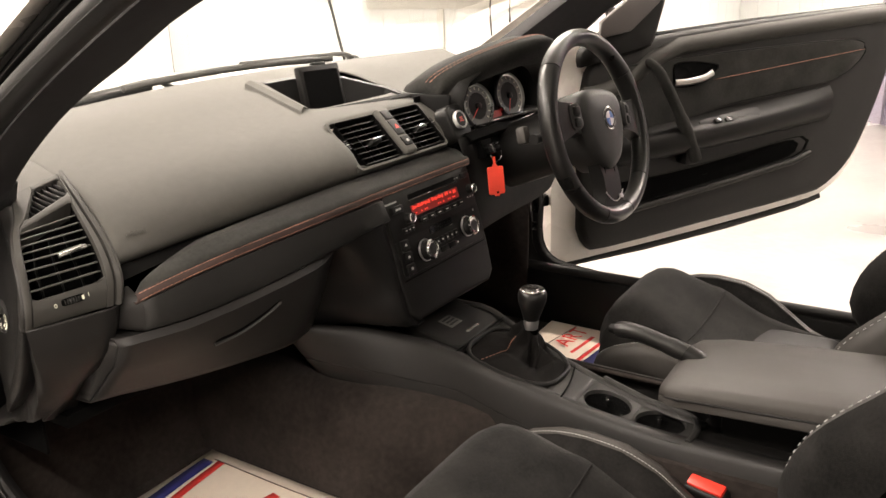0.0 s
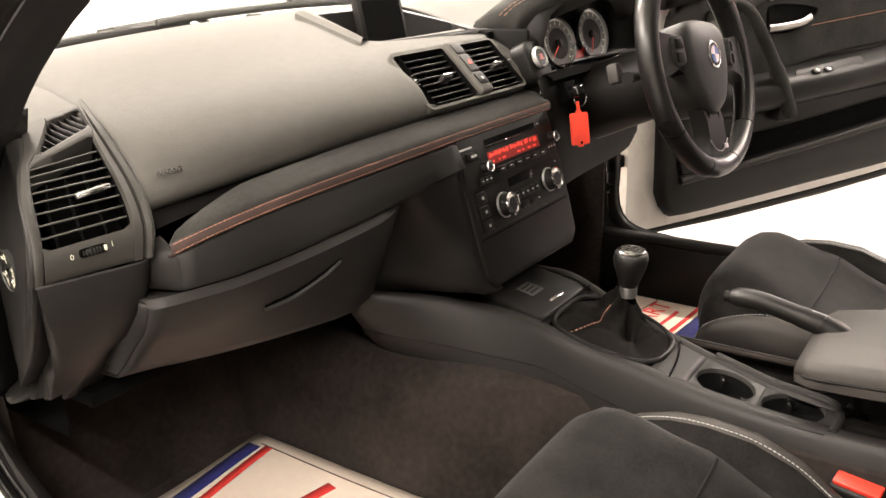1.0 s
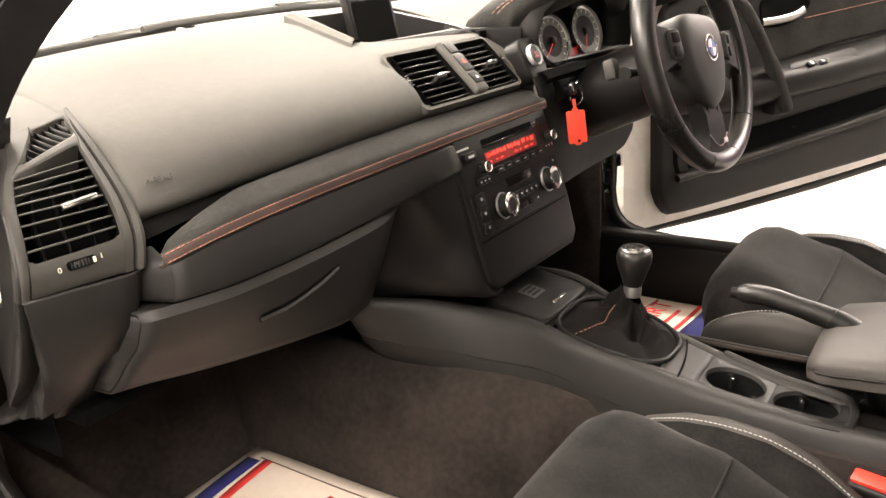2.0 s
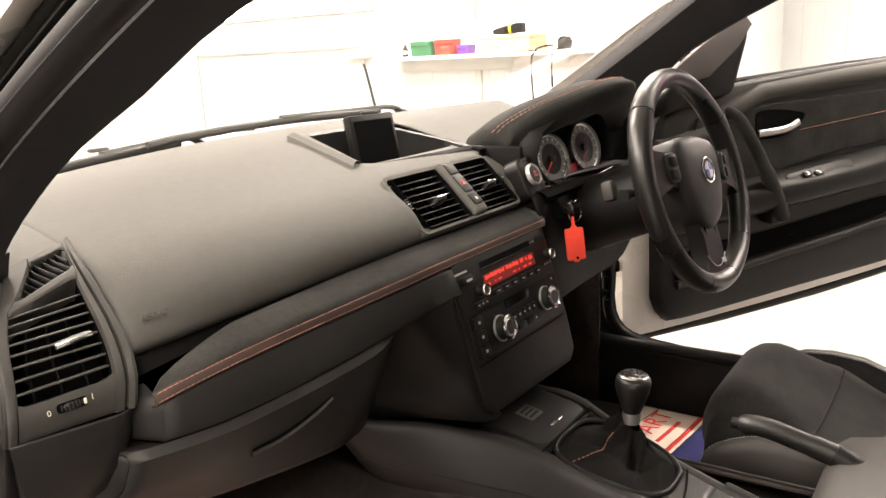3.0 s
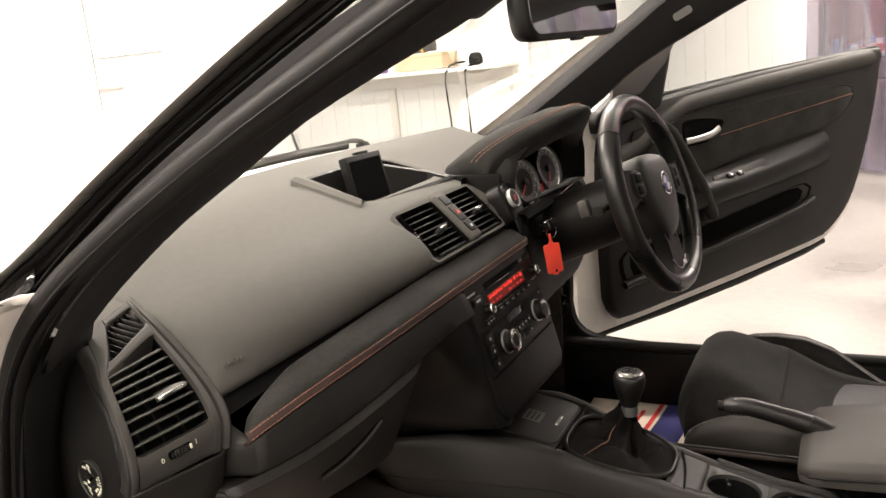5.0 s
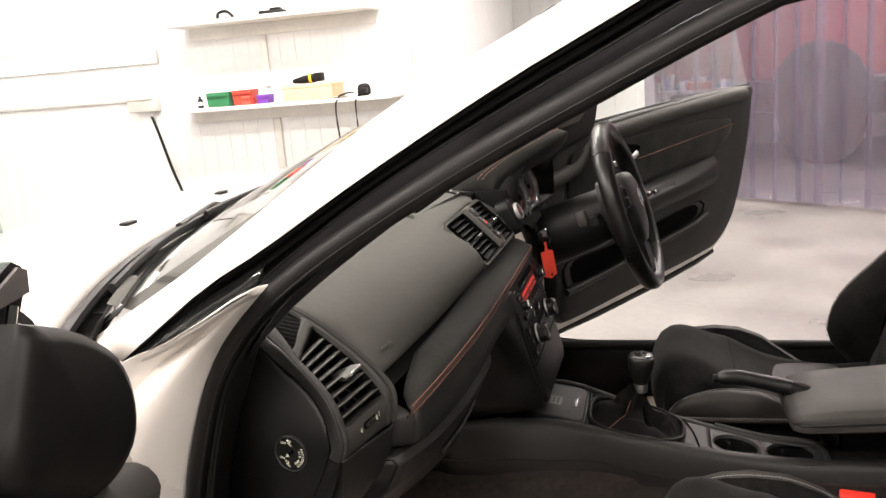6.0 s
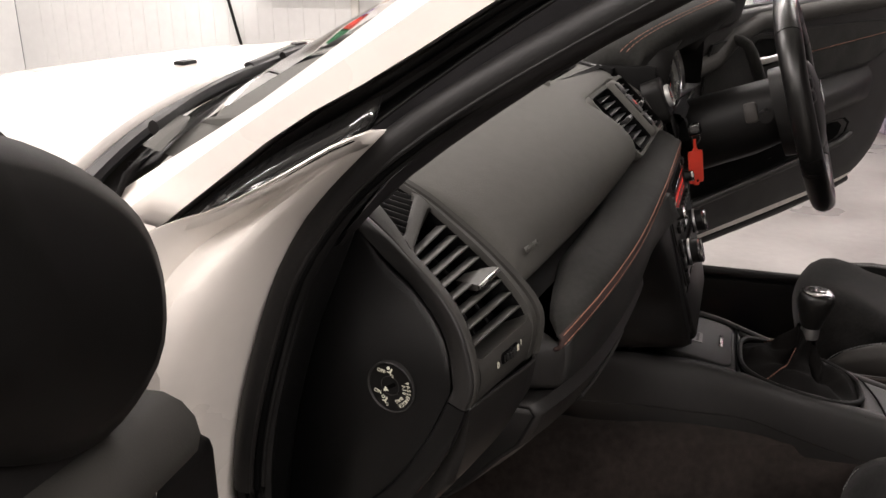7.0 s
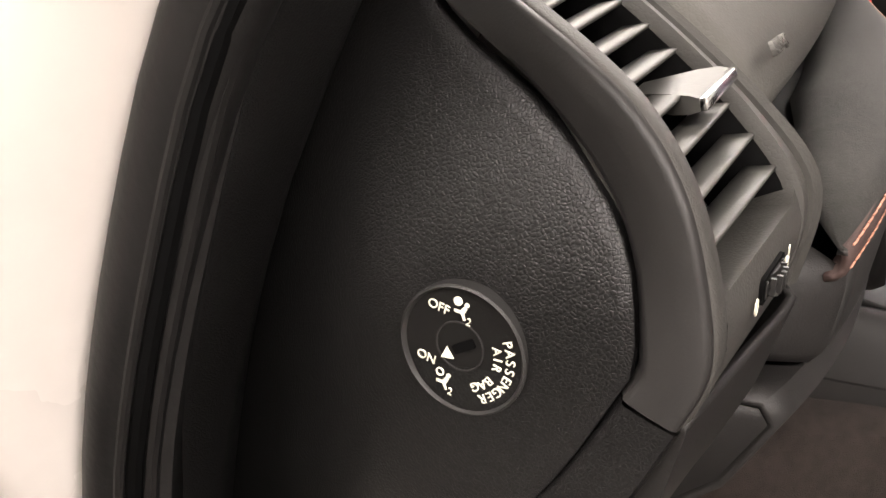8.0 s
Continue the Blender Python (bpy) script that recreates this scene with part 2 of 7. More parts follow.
INKRED = surface("ink_red", (0.62, 0.035, 0.030), 0.8, vary=0.15, vary_scale=40)
INKLINE = surface("ink_line", (0.10, 0.06, 0.05), 0.8, vary=0.2)
LEGEND = surface("legend_print", (0.62, 0.62, 0.50), 0.6, vary=0.08)
MARK = surface("grey_print", (0.34, 0.34, 0.33), 0.6, vary=0.1)
FLOORM = surface("floor_paint", (0.21, 0.20, 0.19), 0.38, grain=0.25, grain_scale=30, vary=0.16, vary_scale=1.6, rough_vary=0.14, dist=0.003)
WALLM = surface("wall_panel_paint", (0.74, 0.74, 0.73), 0.4, grain=0.15, grain_scale=40, vary=0.06, vary_scale=1.5, rough_vary=0.1)
# grey of the two unseen walls, chosen for the fill they bounce back
UNSEENM = surface("unseen_wall_grey", (0.50, 0.485, 0.465), 0.6, vary=0.12, vary_scale=1.5, grain=0.1, grain_scale=60)
CEILM = surface("ceiling_paint", (0.78, 0.78, 0.76), 0.85, vary=0.04, vary_scale=1.2, grain=0.1, grain_scale=90)
SHELFM = surface("shelf_board", (0.68, 0.66, 0.62), 0.5, vary=0.1, vary_scale=5)
MIRRORM = surface("mirror_glass", (0.82, 0.84, 0.86), 0.03, metal=1.0, vary=0.02, rough_vary=0.01)
SCREENG = glass("windscreen_glass", (0.95, 0.98, 0.96))
CLEARG = glass("driver_glass", (0.97, 0.985, 0.98))
SIDEG = glass("door_glass", (0.76, 0.84, 0.81))
TUBE = glow("tube_diffuser", (1.0, 0.97, 0.92), 9.0)
DISPLAY = glow("radio_display", (0.20, 0.006, 0.004), 0.085)
DIGITS = glow("radio_digits", (0.9, 0.05, 0.03), 0.34)
BADGEBLUE = surface("badge_blue", (0.06, 0.16, 0.42), 0.25, coat=0.6)
BADGEWHITE = surface("badge_white", (0.72, 0.73, 0.75), 0.25, coat=0.6)
GREENP = surface("green_plastic", (0.02, 0.16, 0.06), 0.45)
REDP = surface("red_plastic", (0.42, 0.04, 0.02), 0.45)
PURPLEP = surface("purple_plastic", (0.13, 0.03, 0.30), 0.45)
SILVER = surface("silver_paint", (0.36, 0.36, 0.35), 0.32, metal=0.25)
SMOKED = surface("smoked_chrome", (0.30, 0.29, 0.28), 0.24, metal=1.0, vary=0.1)
CREAM = surface("cream_card", (0.50, 0.39, 0.25), 0.8, vary=0.1, vary_scale=20)
YELLOWP = surface("yellow_plastic", (0.55, 0.33, 0.02), 0.45)
GREYBOX = surface("grey_box_plastic", (0.52, 0.51, 0.48), 0.5)

# ---------- the room ----------
def wall_box(name, a, b, z0, z1, t, material, label):
    """An upright wall from a to b, its thickness behind the side that lies to the right of the way."""
    a, b = Vector((*a, 0)), Vector((*b, 0))
    d = (b - a).normalized()
    n = Vector((-d.y, d.x, 0))
    m = axes((a + b) / 2 + n * t / 2 + Vector((0, 0, (z0 + z1) / 2)), d, (0, 0, 1))
    ob = part(name, rbox((b - a).length, z1 - z0, t, 0), material, None, "", m=m)
    return tagged(ob, label, "wall", kind="structure")


ground = part("floor", rbox(18, 18, 0.1, 0, m=at(1.5, 0, -0.05)), FLOORM)
tagged(ground, "worn light grey painted concrete garage floor", "floor", kind="structure")
ceiling = part("ceiling", rbox(18, 18, 0.1, 0, m=at(1.5, 0, CEIL + 0.05)), CEILM)
tagged(ceiling, "plain white painted garage ceiling", "ceiling", kind="structure")
W_N = wall_box("wall_north", (-4.0, 4.6), (3.2, 4.6), 0, CEIL, 0.1, WALLM, "white clad garage wall")
W_E = wall_box("wall_east", (3.206, 4.6), (3.206, 1.3), 0, CEIL, 0.1, WALLM, "white clad garage wall with shelves on it")
W_A = wall_box("wall_alcove", (3.206, 1.3), (7.0, 1.3), 0, CEIL, 0.1, WALLM, "white clad garage wall beyond the corner")
W_J = wall_box("wall_partition", (7.0, 1.3), (5.86, 0.02), 0, CEIL, 0.1, WALLM, "white partition wall beside the strip curtain")
W_T = wall_box("wall_lintel", (5.86, 0.02), (3.0, -3.24), 2.45, CEIL, 0.1, WALLM, "white lintel over the strip curtain")
W_R = wall_box("wall_partition_far", (3.0, -3.24), (1.45, -5.0), 0, CEIL, 0.1, WALLM, "white partition wall of the garage")
# south and west walls are never in view; added to hold down the fill
W_S = wall_box("wall_south", (1.45, -5.0), (-4.0, -5.0), 0, CEIL, 0.1, UNSEENM, "unseen wall behind the car, grey to set the fill light")
W_W = wall_box("wall_west", (-4.0, -5.0), (-4.0, 4.6), 0, CEIL, 0.1, UNSEENM, "unseen wall beside the car, grey to set the fill light")
B_1 = wall_box("wall_next_bay", (9.2, 2.0), (9.2, -8.0), 0, CEIL, 0.1, WALLM, "wall of the next bay seen through the curtain")
B_2 = wall_box("wall_next_bay_end", (9.2, -7.0), (1.0, -7.0), 0, CEIL, 0.1, WALLM, "end wall of the next bay")

for lx, ly, watts in BATTENS:
    lamp = thing("ceiling_light", "long white fluorescent batten fixed to the ceiling", "light", (lx, ly, CEIL), "ceiling battens")
    part("housing", rbox(0.12, 2.3, 0.05, 0.008, m=at(lx, ly, CEIL - 0.025)), GREYBOX, lamp)
    part("diffuser", rbox(0.07, 2.25, 0.03, 0.012, m=at(lx, ly, CEIL - 0.066)), TUBE, lamp, "glowing white diffuser")

# wall cladding: upright boards with narrow joints
board_me = None
y = 1.352
while y < 4.55:
    if board_me is None:
        first = part("panel", rbox(0.006, 0.0992, CEIL - 0.02, 0.0012, 1), WALLM, W_E)
        first.matrix_basis = Matrix.Translation((3.203, y, CEIL / 2))
        board_me = first.data
    else:
        o = new("panel", board_me)
        adopt(o, W_E)
        o.matrix_basis = Matrix.Translation((3.203, y, CEIL / 2))
    y += 0.10
d_j = Vector((5.86 - 7.0, 0.02 - 1.3, 0)).normalized()
for k in range(6):
    p = Vector((7.0, 1.3, CEIL / 2)) + d_j * (0.14 + 0.27 * k) + Vector((d_j.y, -d_j.x, 0)) * 0.004
    o = part("panel", rbox(0.262, CEIL - 0.02, 0.006, 0.002, 1, m=axes(p, d_j, (0, 0, 1))), WALLM, W_J)
for k in range(14):
    part("panel", rbox(0.262, CEIL - 0.02, 0.006, 0.002, 1, m=axes((3.36 + 0.27 * k, 1.297, CEIL / 2), (1, 0, 0), (0, 0, 1))), WALLM, W_A)


def wall_shelf(z, y0, y1):
    s = thing("wall_shelf", "white wooden wall shelf on an edged batten", "shelf", (3.2, (y0 + y1) / 2, z), "shelves on the wall")
    part("board", rbox(0.27, y1 - y0, 0.022, 0.003, m=at(3.2 - 0.135, (y0 + y1) / 2, z - 0.011)), SHELFM, s)
    part("batten", rbox(0.02, y1 - y0 - 0.06, 0.07, 0.002, m=at(3.188, (y0 + y1) / 2, z - 0.058)), SHELFM, s)
    part("wall_cleat", rbox(0.018, 0.045, 0.30, 0.002, m=at(3.190, (y0 + y1) / 2 + 0.12, z - 0.245)), SHELFM, s)
    return s


wall_shelf(1.075, 1.36, 2.74)
wall_shelf(1.565, 1.46, 2.70)


def tray_box(colour, label, y, w, h, d=0.09, x=3.06):
    t = thing("parts_bin", label, "bin", (x, y, 1.075), "coloured bins on the shelf")
    bm = loft([[Vector((x + sx * d / 2 * k, y + sy * w / 2 * k, zz)) for sx, sy in ((-1, -1), (1, -1), (1, 1), (-1, 1))]
               for k, zz in ((0.9, 1.0765), (1, 1.0765 + h), (0.93, 1.0765 + h), (0.85, 1.082))], close_v=True, cap=True)
    part("tub", bm, colour, t)
    part("lip", rbox(0.012, w * 0.9, 0.014, 0.003, m=at(x - d / 2 - 0.004, y, 1.0765 + h * 0.8)), colour, t)
    return t


tray_box(GREENP, "green plastic parts bin on the shelf", 2.45, 0.15, 0.082)
tray_box(REDP, "red plastic parts bin on the shelf", 2.29, 0.13, 0.085)
tray_box(PURPLEP, "small purple plastic bin on the shelf", 2.165, 0.07, 0.05)
tray_box(REDTAG, "small bright red box on the shelf", 2.245, 0.06, 0.05, 0.04, 2.985)
bot = thing("spray_bottle", "small dark bottle with a pale label", "bottle", (3.05, 2.585, 1.076))
part("bottle", turned([(0.016, 1.0765), (0.017, 1.08), (0.017, 1.12), (0.008, 1.132), (0.008, 1.145)], at(3.05, 2.585, 0)), BLACK, bot)
part("sleeve", turned([(0.0175, 1.09), (0.0175, 1.112)], at(3.05, 2.585, 0)), GREYBOX, bot)
stack = thing("card_box", "flat cream cardboard box on the shelf", "box", (3.06, 1.86, 1.075))
part("carton", rbox(0.2, 0.30, 0.075, 0.004, m=at(3.06, 1.86, 1.1145)), CREAM, stack)
part("lid", rbox(0.206, 0.306, 0.02, 0.003, m=at(3.06, 1.86, 1.155)), CREAM, stack)
drill = thing("cordless_drill", "black and yellow cordless drill on a box", "drill", (3.03, 1.88, 1.166))
part("body", tube([(3.02, 1.96, 1.185), (3.02, 1.90, 1.19), (3.02, 1.84, 1.195), (3.02, 1.81, 1.195)], 0.02, 12, radii=[0.012, 0.022, 0.026, 0.02]), BLACK, drill)
part("collar", tube([(3.02, 1.855, 1.193), (3.02, 1.84, 1.195)], 0.028, 14), YELLOWP, drill)
part("battery", rbox(0.06, 0.05, 0.05, 0.008, m=at(3.02, 1.80, 1.20)), BLACK, drill)
sheet = thing("paper_sheet", "loose white sheet of paper on the shelf", "paper", (3.0, 1.70, 1.076))
part("sheet", plate(rrect(0.16, 0.11, 0.004), 0.002, at(3.02, 1.70, 1.079) @ pose(0, 0, 0, 0, 4, 12)), PAPER, sheet)
chg = thing("charger", "black plug-in charger with two hanging leads", "charger", (3.05, 1.55, 1.076))
part("body", turned([(0.02, 0), (0.038, 0.008), (0.04, 0.04), (0.03, 0.062), (0.012, 0.068)], at(3.05, 1.55, 1.0765), 18), BLACK, chg)
part("knob", rbox(0.05, 0.03, 0.028, 0.006, m=at(3.0, 1.53, 1.105)), BLACK, chg)
part("cable", tube(curve_pts([(3.02, 1.56, 1.08), (2.92, 1.56, 1.06), (2.915, 1.56, 0.9), (2.93, 1.555, 0.5), (2.95, 1.56, 0.02)], 20), 0.005, 6), BLACK, chg)
part("cable", tube(curve_pts([(3.02, 1.60, 1.10), (2.95, 1.66, 1.09), (2.915, 1.68, 1.02), (2.915, 1.67, 0.8), (2.94, 1.665, 0.4), (2.95, 1.67, 0.02)], 24), 0.005, 6), BLACK, chg)
jb = thing("junction_box", "grey plastic electrical box on the wall", "box", (3.19, 3.04, 1.14))
part("case", rbox(0.07, 0.20, 0.14, 0.012, m=at(3.163, 3.04, 1.145)), GREYBOX, jb)
part("cover", rbox(0.012, 0.17, 0.05, 0.005, m=at(3.123, 3.04, 1.175)), SHELFM, jb)
part("gland", turned([(0.012, 0), (0.012, 0.03)], at(3.163, 3.0, 1.045)), GREYBOX, jb)
part("conduit", tube([(3.185, 3.14, 1.15), (3.185, 4.58, 1.155)], 0.012, 8), GREYBOX, jb, "grey conduit along the wall")
part("cable", tube(curve_pts([(3.163, 3.0, 1.045), (3.16, 2.97, 0.95), (3.15, 2.90, 0.70), (3.15, 2.86, 0.58), (3.15, 2.80, 0.35), (3.15, 2.79, 0.02)], 24), 0.009, 8), BLACK, jb, "black cable hanging down")
wl = thing("wall_light", "bright white tube light along the wall", "light", (3.19, 3.7, 1.43))
part("housing", rbox(0.03, 1.62, 0.12, 0.006, m=at(3.183, 3.72, 1.425)), GREYBOX, wl)
part("diffuser", rbox(0.03, 1.6, 0.10, 0.014, 3, m=at(3.155, 3.72, 1.425)), TUBE, wl, "glowing white diffuser")

# strip curtain in the doorway, and the red lorry body behind it
PVC = bpy.data.materials.new("clear_strip")
PVC.use_nodes = True
nt = PVC.node_tree
N, L = nt.nodes.new, nt.links.new
nt.nodes.remove(nt.nodes["Principled BSDF"])
tr, gl, df, m1, m2 = N("ShaderNodeBsdfTransparent"), N("ShaderNodeBsdfGlossy"), N("ShaderNodeBsdfTranslucent"), N("ShaderNodeMixShader"), N("ShaderNodeMixShader")
tr.inputs["Color"].default_value = (0.86, 0.85, 0.90, 1)
df.inputs["Color"].default_value = (0.62, 0.60, 0.70, 1)
gl.inputs["Roughness"].default_value = 0.12
fr, fp = N("ShaderNodeLayerWeight"), N("ShaderNodeMath")
fp.operation = "MULTIPLY_ADD"
fp.inputs[1].default_value, fp.inputs[2].default_value = 0.12, 0.03
L(fr.outputs["Facing"], fp.inputs[0])
ns = N("ShaderNodeTexNoise")
ns.inputs["Scale"].default_value = 7
bp = N("ShaderNodeBump")
bp.inputs["Strength"].default_value, bp.inputs["Distance"].default_value = 0.6, 0.02
L(ns.outputs["Fac"], bp.inputs["Height"])
L(bp.outputs["Normal"], gl.inputs["Normal"])
m1.inputs["Fac"].default_value = 0.24
L(tr.outputs[0], m1.inputs[1])
L(df.outputs[0], m1.inputs[2])
L(fp.outputs[0], m2.inputs["Fac"])
L(m1.outputs[0], m2.inputs[1])
L(gl.outputs[0], m2.inputs[2])
L(m2.outputs[0], nt.nodes["Material Output"].inputs["Surface"])
curtain = thing("strip_curtain", "clear plastic strip curtain hanging in a doorway", "curtain", (4.4, -1.6, 0))
c0, c1 = Vector((5.85, 0.03, 0)), Vector((3.02, -3.22, 0))
cd = (c1 - c0).normalized()
cn = Vector((cd.y, -cd.x, 0))
length, k, s = (c1 - c0).length, 0, 0.0
rnd = random.Random(4)
part("rail", rbox(length, 0.05, 0.04, 0.004, m=axes((c0 + c1) / 2 + Vector((0, 0, 2.42)), cd, (0, 0, 1))), SATIN, curtain)
while s < length - 0.2:
    off = (0.012 if k % 2 else -0.004)
    rows = []
    ph, lean = rnd.uniform(0, 6), rnd.uniform(-0.02, 0.02)
    for i in range(9):
        zz = 0.03 + 2.38 * i / 8
        row = []
        for j in range(7):
            u = s + 0.215 * j / 6
            bow = 0.018 * math.sin(math.pi * j / 6) * (1 if k % 2 else 0.4) + 0.010 * math.sin(ph + zz * 2.2 + j * 0.5)
            row.append(c0 + cd * (u + lean * (1 - zz / 2.4)) + cn * (off + bow) + Vector((0, 0, zz)))
        rows.append(row)
    thick(part("strip", loft(rows), PVC, curtain), 0.003)
    s += 0.172
    k += 1
LORRY = surface("red_lorry_paint", (0.36, 0.03, 0.035), 0.35, vary=0.2, vary_scale=2, coat=0.3)
lorry = thing("lorry", "red lorry body parked behind the strip curtain", "lorry", (7.2, -1.8, 0))
lm = axes((7.3, -2.0, 0), (0.66, 0.75, 0), (0, 0, 1))
part("body", rbox(4.6, 1.9, 0.9, 0.12, 4, m=lm @ at(0, 1.75, 0)), LORRY, lorry)
part("chassis", rbox(4.2, 0.35, 0.7, 0.05, m=lm @ at(0, 0.65, 0)), BLACK, lorry)
for u in (0.19, 2.9):
    part("arch", turned([(0.50, 0.0), (0.50, 0.02), (0.47, 0.03), (0.02, 0.03)], lm @ at(u, 0.66, -0.455) @ pose(0, 0, 0, 180), 36), BLACK, lorry, "dark wheel arch")
    part("wheel", turned([(0.20, 0.0), (0.38, 0.02), (0.42, 0.05), (0.42, 0.16), (0.2, 0.18)], lm @ at(u, 0.42, -0.32) @ pose(0, 0, 0, 180), 30), RUBBER, lorry, "black tyre")
part("side_step", rbox(1.1, 0.05, 0.10, 0.02, 3, m=lm @ at(-0.85, 0.80, -0.47)), SATIN, lorry, "pale side step")
part("body_seam", rbox(0.012, 1.6, 0.01, 0.003, m=lm @ at(-0.62, 1.75, -0.452)), BLACK, lorry)
tools = thing("tool_rack", "rack with a jumble of blue and grey tools", "rack", (6.6, -0.45, 0))
part("shelf", rbox(0.35, 0.75, 0.03, 0.006, m=at(6.6, -0.45, 0.80)), SATIN, tools)
for yy in (-0.80, -0.10):
    part("post", rbox(0.03, 0.03, 0.80, 0.004, m=at(6.6, yy, 0.40)), SATIN, tools)
rnd = random.Random(11)
for k in range(13):
    yy = -0.16 - 0.045 * k
    h = rnd.uniform(0.07, 0.20) * (1.0 if k < 9 else 0.6)
    part("tool", rbox(rnd.uniform(0.03, 0.07), rnd.uniform(0.02, 0.05), h, 0.008, m=at(6.56 + rnd.uniform(-0.04, 0.04), yy, 0.817 + h / 2) @ pose(0, 0, 0, rnd.uniform(-14, 14), 0, 0)), (BADGEBLUE, GREYBOX, BADGEBLUE, BADGEWHITE)[k % 4], tools)
part("tray", rbox(0.10, 0.22, 0.07, 0.012, m=at(6.44, -0.44, 0.852)), REDP, tools, "red tool tray")
ht = thing("hand_tool", "dark hand tool lying on the upper shelf", "tool", (3.06, 2.33, 1.565))
part("blade", rbox(0.05, 0.20, 0.012, 0.004, m=at(3.05, 2.33, 1.5715)), BLACK, ht)
part("handle", tube(curve_pts([(3.05, 2.40, 1.577), (3.05, 2.39, 1.605), (3.05, 2.34, 1.612), (3.05, 2.30, 1.580)], 12), 0.009, 8), BLACK, ht)
pc = thing("tool_pouch", "small dark tool pouch on the upper shelf", "pouch", (3.06, 2.05, 1.565))
part("pouch", rbox(0.08, 0.15, 0.026, 0.010, 3, m=at(3.05, 2.05, 1.578)), RUBBER, pc)
part("flap", rbox(0.05, 0.06, 0.014, 0.005, m=at(3.05, 2.03, 1.597)), BLACK, pc)

# ---------- car body ----------
car = thing("car_body", "white coupe body shell with open doors", "car", (0, 0.6, 0))


W1 = [(-0.45, 1.385), (-0.15, 1.318), (0.117, 1.2025), (0.222, 1.151), (0.36, 1.062), (0.465, 0.994), (0.53, 0.957), (0.62, 0.905)]
W2 = [(-0.45, 1.345), (-0.20, 1.305), (0.046, 1.197), (0.225, 1.102), (0.36, 1.022), (0.43, 0.984), (0.49, 0.942), (0.555, 0.895)]
G1 = [(-0.45, 1.32), (-0.20, 1.285), (0.03, 1.182), (0.225, 1.082), (0.345, 1.005), (0.395, 0.968), (0.45, 0.930), (0.51, 0.885)]
S1 = [(-0.45, 1.305), (-0.20, 1.262), (0.03, 1.162), (0.230, 1.060), (0.373, 0.976), (0.438, 0.897), (0.478, 0.815), (0.507, 0.715), (0.507, 0.63), (0.468, 0.545), (0.405, 0.480), (0.31, 0.440)]
S2 = [(-0.45, 1.288), (-0.20, 1.240), (0.04, 1.140), (0.229, 1.043), (0.352, 0.960), (0.418, 0.888), (0.450, 0.81), (0.476, 0.71), (0.476, 0.63), (0.436, 0.555), (0.360, 0.50), (0.28, 0.465)]
S1F = S1[:7] + [(0.45, 0.71), (0.400, 0.63), (0.396, 0.528), (0.388, 0.472), (0.350, 0.432), (0.299, 0.417), (0.21, 0.409)]
S2F = S2[:7] + [(0.42, 0.71), (0.368, 0.63), (0.366, 0.532), (0.360, 0.490), (0.338, 0.460), (0.296, 0.446), (0.21, 0.437)]
T1 = [(-0.45, 1.288), (-0.20, 1.240), (0.03, 1.138), (0.142, 1.076), (0.200, 1.029), (0.290, 0.965), (0.36, 0.928)]
T2 = [(-0.45, 1.36), (-0.16, 1.312), (0.016, 1.232), (0.10, 1.176), (0.217, 1.094), (0.347, 1.006), (0.45, 0.945)]
TN = [(-0.45, 1.300), (-0.20, 1.248), (0.004, 1.166), (0.058, 1.143), (0.124, 1.113), (0.184, 1.077), (0.253, 1.031), (0.324, 0.981), (0.385, 0.937), (0.43, 0.90)]
TX = [-0.560, -0.570, -0.576, -0.582, -0.587, -0.594, -0.618, -0.624, -0.620, -0.615]
TRIM = surface("pillar_trim", (0.0240, 0.0230, 0.0240), 0.8, grain=0.4, grain_scale=900, vary=0.2, spec=0.15)
